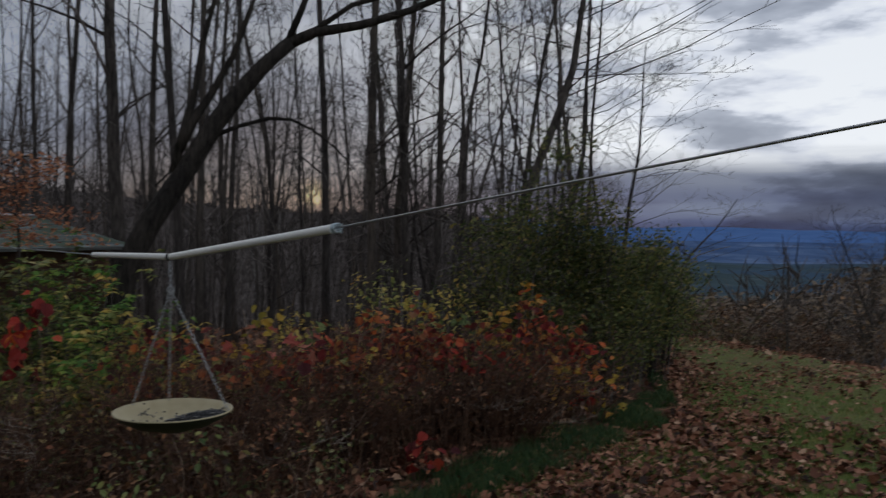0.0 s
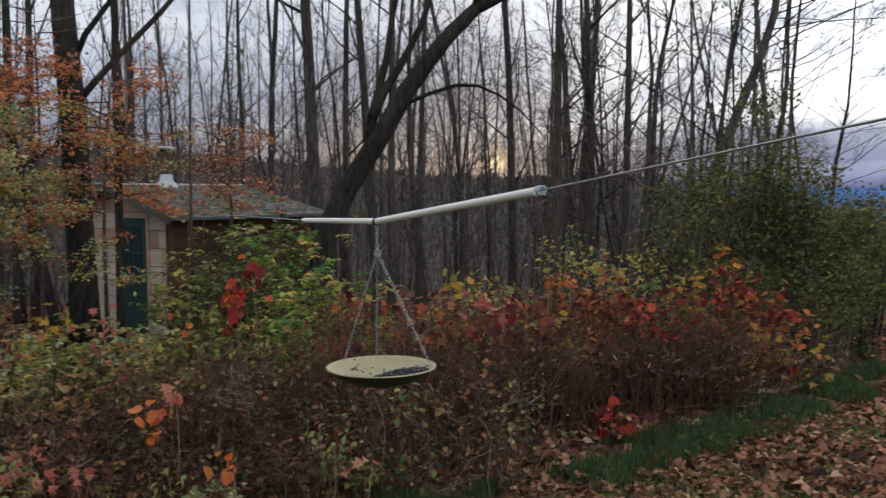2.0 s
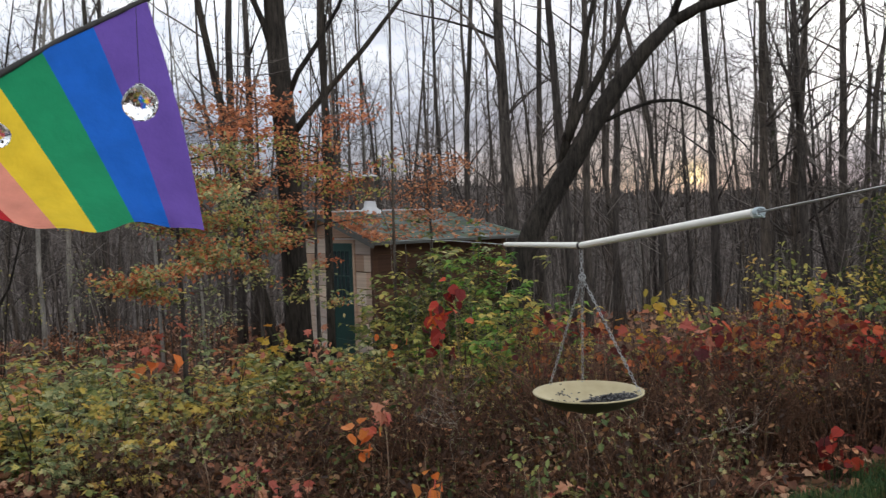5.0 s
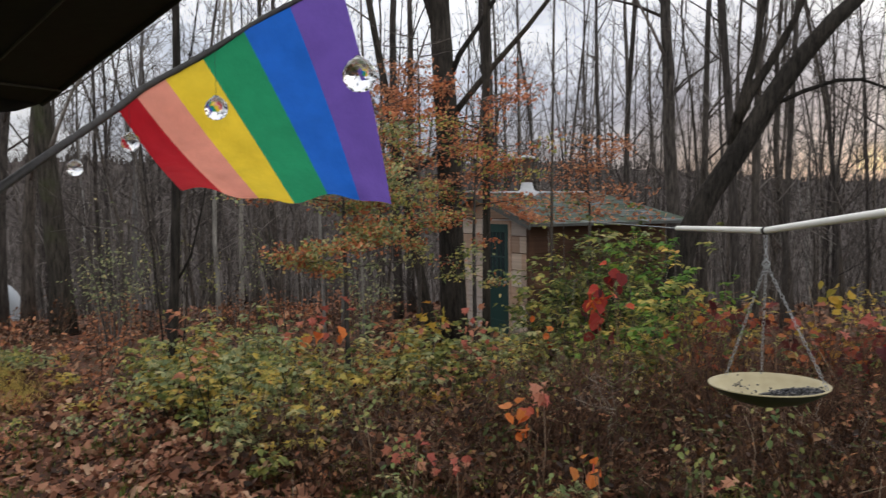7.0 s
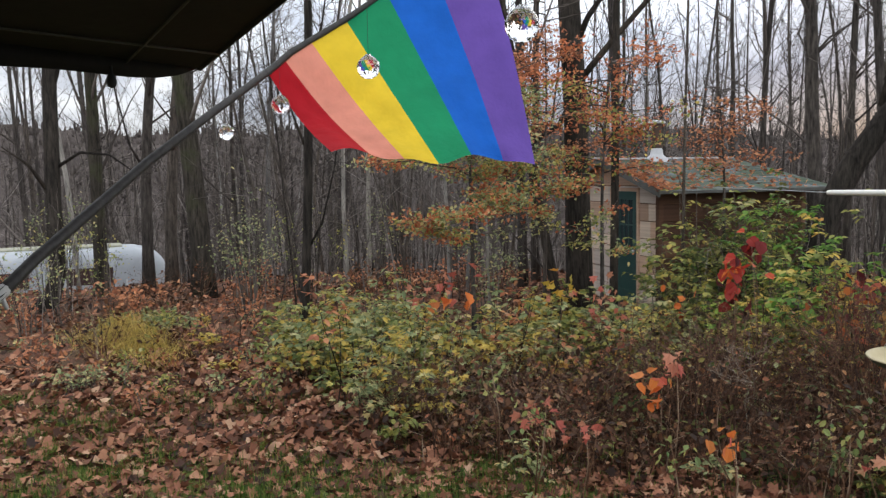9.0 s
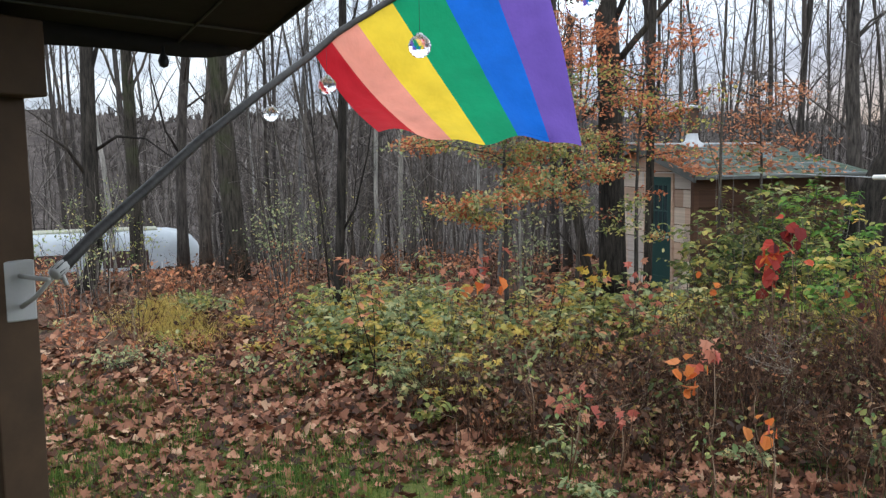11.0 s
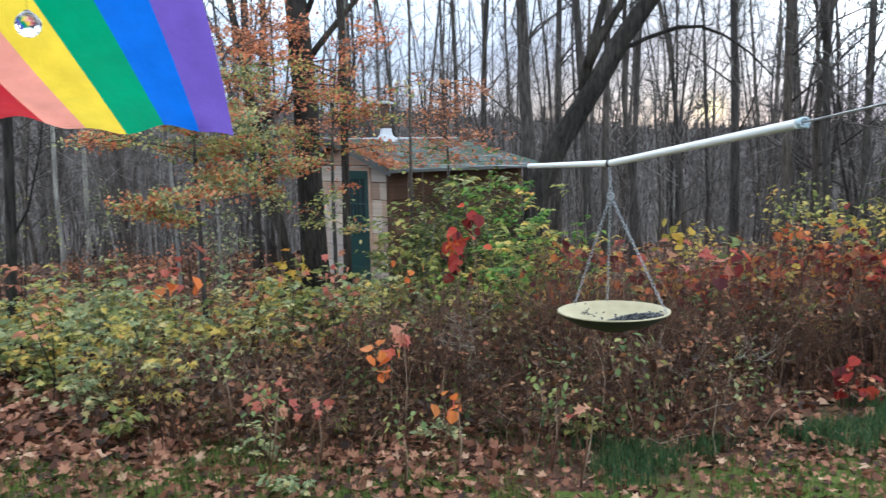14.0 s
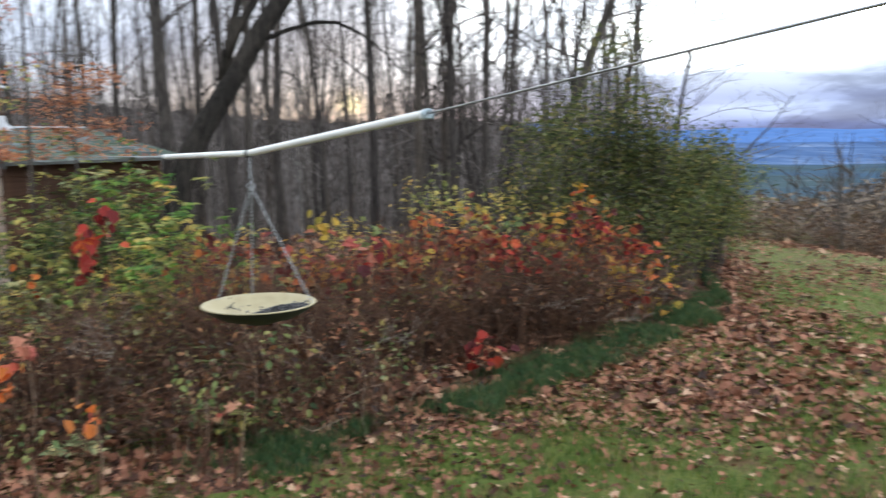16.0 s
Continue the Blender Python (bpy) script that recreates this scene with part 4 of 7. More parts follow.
# ---- shrubs ----
def shrub(name, x, y, height, spread, stems, leaves, size, material, seed, label, low=0.25, shape=LEAF_OVAL, cane=M_TWIG, thick=0.008, group="", cluster=0.10, category="shrub", arch=0.25, singly=False):
    """Stems that rise and arch from one foot, with leaves in loose clusters along them."""
    rng = np.random.default_rng(seed)
    z0 = ground_z(x, y) - 0.03
    root = thing(name, (x, y, z0), 0, label, category, group)
    V, F, P = [], [], []
    for _ in range(stems):
        w, q = rng.uniform(0, 6.283), math.sqrt(rng.random())
        foot = Vector((math.cos(w), math.sin(w), 0)) * q * spread * 0.35
        h = height * rng.uniform(0.65, 1.05) * (1 - 0.35 * q * q)
        out = Vector((math.cos(w), math.sin(w), 0)) * spread * q
        pts = [foot]
        k = 5
        for i in range(1, k + 1):
            u = i / k
            p = foot.lerp(out, u ** (1.0 + arch)) + Vector((0, 0, h * math.sin(u * math.pi / 2 * (1 - 0.12 * arch))))
            pts.append(p + Vector(rng.normal(0, 0.035 * spread, 3)))
        tube(V, F, pts, [thick * (1 - 0.75 * i / k) for i in range(k + 1)], 3)
        P.append(pts)
        for _ in range(3):
            i = int(rng.integers(2, k))
            tw = wander(rng, pts[i], Vector(rng.normal(0, 1, 3)) + Vector((0, 0, 0.6)), height * rng.uniform(0.12, 0.3), 2, 0.25, 0.05)
            tube(V, F, tw, [thick * 0.4, thick * 0.25, thick * 0.1], 3)
            P.append([pts[i]] * 2 + tw)
    mesh_object("stem_clump", V, F, cane, root)
    groups = max(1, leaves // 7)
    C = []
    while len(C) < groups:
        pts = P[rng.integers(len(P))]
        u = rng.uniform(low, 1.0) * (len(pts) - 1)
        i = min(int(u), len(pts) - 2)
        C.append(pts[i].lerp(pts[i + 1], u - i))
    C = np.array([tuple(c) for c in C])
    where = C[rng.integers(0, len(C), leaves)] + rng.normal(0, cluster, (leaves, 3)) * (1, 1, 0.8)
    where[:, 2] = np.maximum(where[:, 2], 0.03)
    mats = material if isinstance(material, tuple) else (material,)
    if len(mats) > 1:
        pick = np.floor(rng.random(len(C)) * len(mats)).astype(int)
        of = rng.integers(0, len(C), leaves)
        where = C[of] + rng.normal(0, cluster, (leaves, 3)) * (1, 1, 0.8)
        where[:, 2] = np.maximum(where[:, 2], 0.03)
        for q, mt in enumerate(mats):
            w = where[pick[of] == q]
            if len(w):
                leaf_mesh("foliage", w, size * rng.uniform(0.45, 1.25, len(w)), shape, mt, rng, root)
    elif singly:
        leaf_parts(where, size * rng.uniform(0.55, 1.2, leaves), shape, material, rng, root)
    else:
        leaf_mesh("foliage", where, size * rng.uniform(0.55, 1.2, leaves), shape, mats[0], rng, root)
    return root


def leafy_plant(name, x, y, height, spread, stems, size, mats, seed, label, low=0.35, pairs=4, twigs=3, shape=LEAF_OVAL, cane=M_TWIG, thick=0.006, group="", category="shrub", droop=0.25, twig_len=0.30):
    """Upright stems with side twigs, their leaves set in pairs along each twig so that they lie in loose tiers."""
    rng = np.random.default_rng(seed)
    root = thing(name, (x, y, ground_z(x, y) - 0.03), 0, label, category, group)
    V, F = [], []
    places, ways, kinds, sizes = [], [], [], []

    def leaf(p, way, kind, s):
        places.append(tuple(p))
        ways.append(way)
        kinds.append(kind)
        sizes.append(s)

    for _ in range(stems):
        w, q = rng.uniform(0, 6.283), math.sqrt(rng.random())
        kind = int(rng.integers(len(mats)))
        h = height * rng.uniform(0.55, 1.08) * (1 - 0.25 * q)
        foot = Vector((math.cos(w), math.sin(w), 0)) * q * spread * 0.6
        pts = wander(rng, foot, (math.cos(w) * q * 0.5 * spread / height, math.sin(w) * q * 0.5 * spread / height, 1), h, 5, 0.10, 0.03)
        tube(V, F, pts, [thick * (1 - 0.75 * i / 5) for i in range(6)], 3)
        for k in range(twigs):
            u = low + (1 - low) * (k + rng.random()) / twigs
            i = min(int(u * 5), 4)
            p = pts[i].lerp(pts[i + 1], u * 5 - i)
            a = rng.uniform(0, 6.283)
            ln = twig_len * rng.uniform(0.5, 1.2) * (1.15 - 0.5 * u)
            tw = wander(rng, p, (math.cos(a), math.sin(a), rng.uniform(0.1, 0.6)), ln, 3, 0.16, -0.02)
            tube(V, F, tw, [thick * 0.4, thick * 0.3, thick * 0.22, thick * 0.12], 3)
            head = math.atan2(-(tw[3] - tw[0]).x, (tw[3] - tw[0]).y)
            for j in range(pairs):
                f = 0.25 + 0.75 * j / max(1, pairs - 1)
                i = min(int(f * 3), 2)
                at = tw[i].lerp(tw[i + 1], f * 3 - i)
                sz = size * rng.uniform(0.65, 1.15)
                for side in (-1, 1):
                    if rng.random() < 0.9:
                        leaf(at, head + side * rng.uniform(0.7, 1.2), kind, sz)
            leaf(tw[3], head + rng.normal(0, 0.2), kind, size * rng.uniform(0.8, 1.2))
        for side in range(3):
            leaf(pts[5], rng.uniform(0, 6.283), kind, size * rng.uniform(0.7, 1.1))
    mesh_object("stem_clump", V, F, cane, root)["kind"] = "stuff"
    P, W, K, S = np.array(places), np.array(ways), np.array(kinds), np.array(sizes)
    P[:, 2] = np.maximum(P[:, 2], 0.03)
    for k, mt in enumerate(mats):
        pick = K == k
        if pick.any():
            leaf_mesh("foliage", P[pick], S[pick], shape, mt, rng, root, droop=droop, heading=W[pick])
    return root


rng = np.random.default_rng(21)
# leafy undergrowth round the clearing: pale green at its ends, yellow between
for k in range(150):
    az, r = rng.uniform(27, 54.5), rng.uniform(7.5, 11.4)
    x, y = polar(az, r)
    if lawn_side(x, y) > -0.5 or (az > 48.5 and r < 8.9) or (az < 47 and r < 8.8 and (k % 2 or az < 36)) or (31.5 < az < 34.5 and r > 10.2):
        continue
    if az > 47:
        mats, word = (F_SAGE, F_SAGE, F_GREEN, F_YELLOW), "pale green"
    elif az > 42.5:
        mats, word = ((F_YELLOW, F_SAGE), (F_YELLOW, F_GREEN, F_YELLOW), (F_SAGE, F_GREEN))[k % 3], ("yellow and pale green", "yellow and green", "pale green")[k % 3]
    elif az > 39.5:
        mats, word = ((F_SAGE, F_YELLOW), (F_SAGE, F_RUST))[k % 2], ("pale green and yellow", "rusty and green")[k % 2]
    elif az > 35.5:
        mats, word = ((F_YELLOW, F_SAGE), (F_YELLOW, F_YELLOW), (F_GREEN, F_SAGE))[k % 3], ("yellow and pale green", "yellow-leaved", "green")[k % 3]
    else:
        mats, word = ((F_SAGE, F_GREEN), (F_GREEN, F_BROWN), (F_SAGE, F_YELLOW))[k % 3], ("pale green", "green and withered brown", "pale green and yellow")[k % 3]
    tall = rng.uniform(0.35, 1.0) * (1.25 if az > 47 or k % 7 == 0 else 1.0)
    leafy_plant("undergrowth_shrub", x, y, tall, rng.uniform(0.30, 0.6), 7, rng.uniform(0.065, 0.10), mats, 300 + k, word + " low undergrowth shrub on the leafy floor", group="undergrowth shrubs", shape=LEAF_LOBED if k % 3 == 0 else LEAF_OVAL)
# sparse tufts low among the brambles in front
for k, (az, r, h, mt, word) in enumerate([(37.3, 5.35, 0.26, F_SAGE, "pale green"), (36.6, 7.4, 0.42, F_SAGE, "pale green"), (44.3, 7.6, 0.45, F_SAGE, "pale green"), (47.6, 6.9, 0.42, F_GREEN, "yellow-green"),
                                          (39.2, 6.0, 0.40, F_SAGE, "pale green"), (23.6, 7.5, 0.48, F_SAGE, "pale green"), 
                                          (49.5, 7.6, 0.50, F_SAGE, "pale green"), (46.0, 8.0, 0.40, F_GREEN, "yellow-green"), (41.5, 7.0, 0.30, F_GREEN, "yellow-green"), (33.0, 6.4, 0.30, F_GREEN, "yellow-green"),
                                          (26.4, 6.1, 0.34, F_SAGE, "pale green"), (19.5, 6.6, 0.36, F_SAGE, "pale green"), (17.0, 6.3, 0.30, F_GREEN, "yellow-green"), (11.8, 7.3, 0.30, F_SAGE, "pale green")]):
    x, y = polar(az, r)
    leafy_plant("leafy_sprout", x, y, h, 0.14, 4, 0.075 if r > 6.2 else 0.052, (mt,), 350 + k, word + " leafy sprout among brown brambles", low=0.5, group="leafy sprouts", category="sprout", thick=0.004, twig_len=0.16)
# thin leafy saplings standing above the undergrowth
for k in range(20):
    x, y = polar(30 + 22 * (k + 0.5) / 20 + rng.normal(0, 0.5), rng.uniform(8.0, 10.4))
    leafy_plant("thin_sapling", x, y, rng.uniform(0.9, 1.7), 0.22, 2, 0.085, ((F_SAGE,), (F_GREEN,), (F_YELLOW,), (F_SAGE,), (F_RUST,))[k % 5], 1800 + k, ("pale green", "yellow-green", "yellow", "pale green", "rusty")[k % 5] + " leaved thin sapling above the undergrowth", low=0.45, group="thin saplings", category="sapling", thick=0.009, twigs=7, pairs=2, cane=M_BARK_DARK, twig_len=0.26)
# ferny weeds on the low mound
for k in range(16):
    x, y = rng.normal(-11.0, 0.7), rng.normal(5.35, 0.35)
    leafy_plant("mound_weed", x, y, rng.uniform(0.14, 0.34), 0.18, 5, 0.06, ((F_SAGE,), (F_GREEN, F_SAGE), (F_YELLOW,))[k % 3], 380 + k, ("pale green", "green", "yellow")[k % 3] + " weed growing on the leafy mound", low=0.3, group="mound weeds", category="weed", thick=0.003, twig_len=0.14)
# tall green and yellow shrubs before the shed's long side, the brown boards showing between
for k, (az, r, h, s, mats, st) in enumerate([
        (21.0, 10.4, 2.15, 0.65, (F_BRIGHT, F_GREEN), 13), (19.6, 10.2, 2.0, 0.70, (F_BRIGHT, F_YELLOW), 14), (20.3, 9.6, 1.65, 0.75, (F_GREEN, F_YELLOW, F_BRIGHT), 15),
        (18.4, 9.9, 1.55, 0.65, (F_YELLOW, F_BRIGHT), 12), (22.3, 9.5, 1.35, 0.70, (F_BRIGHT, F_GREEN), 12), (17.8, 9.2, 1.1, 0.60, (F_GREEN, F_YELLOW), 10), (21.4, 8.9, 1.05, 0.70, (F_GREEN, F_YELLOW), 12),
        (28.7, 10.8, 1.9, 0.45, (F_DARK, F_GREEN), 9), (27.6, 10.3, 1.55, 0.50, (F_DARK, F_GREEN), 9), (26.2, 11.3, 2.55, 0.60, (F_GREEN, F_SAGE, F_DARK), 13), (24.5, 11.5, 2.6, 0.65, (F_GREEN, F_DARK, F_BRIGHT), 13),
        (22.8, 11.4, 2.55, 0.60, (F_GREEN, F_BRIGHT), 13), (27.6, 11.7, 2.5, 0.40, (F_DARK, F_GREEN), 9), (25.4, 9.6, 1.1, 0.60, (F_GREEN, F_SAGE), 9), (23.8, 9.2, 1.0, 0.60, (F_GREEN, F_DARK), 9), (29.6, 10.2, 1.15, 0.45, (F_GREEN, F_SAGE), 8)]):
    x, y = polar(az, r)
    leafy_plant("tall_shrub", x, y, h, s, st, 0.098, mats, 400 + k, "tall leafy green and yellow shrub before the shed's side", low=0.25, twigs=6, pairs=4, thick=0.009, twig_len=0.42)
# vines hugging the shed's long wall
for k, along in enumerate((0.25, 0.65, 1.05, 1.45, 1.85, 2.25, 2.65)):
    x, y = -7.1 + along * 0.469 + 0.42 * 0.883, 12.07 + along * 0.883 - 0.42 * 0.469
    leafy_plant("wall_vine", x, y, (1.75, 1.9, 2.05, 2.2, 2.2, 2.2, 2.1)[k], 0.34, 9, 0.088, ((F_DARK, F_GREEN), (F_GREEN, F_SAGE), (F_GREEN, F_DARK, F_SAGE))[k % 3], 450 + k, "olive-green vine growing up the shed's brown boards", low=0.2, twigs=7, pairs=3, thick=0.007, twig_len=0.30, group="wall vines", category="vine")
# bramble thicket: arching brown canes, red and orange leaves on top
for k in range(78):
    u = rng.random()
    x = -3.6 + 5.4 * u + rng.normal(0, 0.3)
    y = 5.6 + 3.4 * u + abs(rng.normal(0, 1.3)) + 0.3
    h = rng.uniform(0.9, 1.55) * (0.75 if k % 3 == 0 else 1.0)
    if lawn_side(x, y) > -1.15 or y > 11.6:
        continue
    shrub("bramble", x, y, h, rng.uniform(0.7, 1.2), 31, 80, 0.056, ((F_BROWN, F_BROWN, F_RUST), (F_BROWN, F_BROWN), (F_BROWN, F_DARK, F_BROWN))[k % 3], 500 + k, "tangled reddish-brown bramble with withered leaves", cane=M_CANE, thick=0.006, group="bramble thicket", low=0.1, category="bramble", arch=0.9)
for k in range(56):
    u = rng.random()
    x = -2.7 + 4.5 * u + rng.normal(0, 0.2)
    y = 7.5 + 2.4 * u + rng.uniform(0.0, 1.6)
    if lawn_side(x, y) > -1.3 or x > 1.5:
        continue
    mt = (F_RED, F_RED, F_OLIVE, F_RED, F_GOLD, F_ORANGE, F_RED, F_RED, F_OLIVE, F_RED, F_SCARLET, F_RED)[k % 12]
    shrub("red_leaved_shrub", x, y, rng.uniform(0.95, 1.55), rng.uniform(0.4, 0.75), 9, 56, 0.096, mt, 600 + k, ("yellow-green" if mt in (F_OLIVE, F_GOLD) else "pink-brown" if mt is F_PINK else "red and orange") + " leaved shrub rising out of the brambles", cane=M_CANE, thick=0.007, low=0.62, shape=LEAF_ROUND, group="red-leaved shrubs", cluster=0.085, singly=True)
# brambles under the clearing's edge, nearer the camera
for k in range(34):
    az, r = rng.uniform(27, 45), rng.uniform(6.7, 8.2)
    x, y = polar(az, r)
    if lawn_side(x, y) > -0.4:
        continue
    shrub("bramble", x, y, rng.uniform(0.35, 0.75), rng.uniform(0.4, 0.7), 20, 85, 0.062, ((F_BROWN, F_BROWN), (F_BROWN, F_RUST, F_BROWN), (F_BROWN, F_SAGE, F_BROWN))[k % 3], 1700 + k, "low tangled brown bramble before the leafy undergrowth", cane=M_CANE, thick=0.005, group="bramble thicket", low=0.1, category="bramble", arch=0.8)
for k in range(56):
    x, y = rng.uniform(-5.8, -1.0), 0
    y = 5.0 + rng.uniform(0.1, 2.0) + 0.35 * (x + 3.4)
    if lawn_side(x, y) > -0.3:
        continue
    shrub("bramble", x, y, rng.uniform(0.45, 0.95), rng.uniform(0.5, 0.8), 20, 95, 0.062, ((F_BROWN, F_BROWN), (F_BROWN, F_SAGE, F_BROWN), (F_BROWN, F_DARK))[k % 3], 700 + k, "low tangled brown bramble above fallen leaves", cane=M_CANE, thick=0.005, group="bramble thicket", low=0.1, category="bramble", arch=0.8)
# yellow-green shrub behind the red leaves
for k, (x, y, h) in enumerate([(-0.6, 10.8, 1.9), (-1.6, 11.2, 1.6), (0.1, 11.2, 1.7)]):
    shrub("yellow_shrub", x, y, h, 0.95, 13, 420, 0.075, F_YELLOW if k else F_GREEN, 800 + k, "yellow-green leaved shrub behind the thicket", thick=0.009, low=0.45)
# big dark shrub beside the lawn
for k, (x, y, h, s, nl) in enumerate([(1.6, 12.4, 3.5, 1.15, 6200), (2.5, 12.2, 3.1, 1.0, 5400), (3.2, 12.9, 2.6, 0.9, 4200), (0.8, 11.8, 2.7, 0.8, 2600), (2.2, 11.3, 1.7, 0.9, 2400), (3.6, 14.2, 2.1, 0.8, 2800), (1.3, 11.0, 1.5, 0.8, 1900)]):
    shrub("dark_shrub", x, y, h, s, 26, int(nl * 1.15), 0.066, (F_DARK,), 900 + k, "large dense dark green shrub at the lawn's edge", thick=0.014, low=0.12, cluster=0.13)
# sparse leafy saplings in the near woods and rusty weeds round the clearing
for k in range(20):
    az, r = rng.uniform(30, 72), rng.uniform(11.5, 17)
    x, y = -r * math.sin(math.radians(az)), r * math.cos(math.radians(az))
    if -10.6 < x < -4.4 and 10.6 < y < 16.4:
        continue
    shrub("woodland_sapling", x, y, rng.uniform(1.4, 2.8), rng.uniform(0.5, 0.9), 9, 190, 0.055, (F_GREEN, F_SAGE, F_SAGE)[k % 3], 1100 + k, "sparse yellow-green leaved sapling in the near woods", group="woodland saplings", low=0.25, thick=0.008, category="sapling")
for k in range(52):
    az, r = rng.uniform(36, 76), rng.uniform(10.5, 17.5)
    x, y = -r * math.sin(math.radians(az)), r * math.cos(math.radians(az))
    shrub("rusty_weed", x, y, rng.uniform(0.35, 0.8), rng.uniform(0.4, 0.8), 14, 110, 0.075, (F_RUST, F_BROWN, F_BROWN, F_RUST)[k % 4], 1200 + k, "low rust-brown weed patch round the leafy clearing", group="rusty weeds", cane=M_CANE, low=0.1, thick=0.006, category="weed")
for k in range(30):
    az, r = rng.uniform(55, 72), rng.uniform(8.2, 13.5)
    x, y = -r * math.sin(math.radians(az)), r * math.cos(math.radians(az))
    shrub("low_weed", x, y, rng.uniform(0.15, 0.42), rng.uniform(0.15, 0.32), 7, 46, 0.06, (F_SAGE, F_GREEN, F_SAGE, F_RUST)[k % 4], 1400 + k, ("low rust-brown weed" if k % 4 == 3 else "low pale green weed") + " growing through the fallen leaves", group="low weeds", low=0.2, thick=0.004, category="weed", cluster=0.06)
# brush along the lawn's far crest
for k in range(34):
    u = rng.random()
    x, y = 4.6 + 10.0 * u + rng.normal(0, 0.3), 19.2 - 4.8 * u + rng.uniform(0.0, 3.0)
    shrub("crest_brush", x, y, rng.uniform(0.6, 1.3), rng.uniform(0.7, 1.2), 16, 230, 0.062, (F_BROWN, F_HEATH, F_DARK, F_HEATH, F_BROWN)[k % 5], 1300 + k, ("olive" if k % 5 == 2 else "grey-brown") + " brush along the far edge of the lawn", group="crest brush", cane=M_CANE, low=0.1, thick=0.008, category="brush")
# pale dead twigs fallen into the brambles
for k, (x, y, z) in enumerate([(0.1, 9.0, 0.35), (0.7, 9.5, 0.25), (-0.4, 8.6, 0.15), (-1.6, 7.0, 0.0), (-3.0, 6.0, -0.1), (1.2, 10.0, 0.1)]):
    rng3 = np.random.default_rng(1500 + k)
    root = thing("dead_branch", (x, y, ground_z(x, y)), 0, "pale dead twiggy branch caught in the brambles", "branch", "dead branches")
    V, F = [], []
    line = wander(rng3, (rng3.normal(0, 0.2), 0, 0), (rng3.normal(0, 0.8), rng3.normal(0, 0.3), 0.9), 0.55 + z * 0.6, 4, 0.15)
    line += wander(rng3, line[-1], (1, -0.3, 0.15), 0.7, 5, 0.22)[1:]
    tube(V, F, line, [0.0042 * (1 - 0.8 * q / (len(line) - 1)) for q in range(len(line))], 4)
    branch_out(rng3, V, F, line, 0.006, 0, 16, 0.5, 3, 0.6, 0.3, 0.0018)
    mesh_object("twig_spray", V, F, M_DEADWOOD, root)
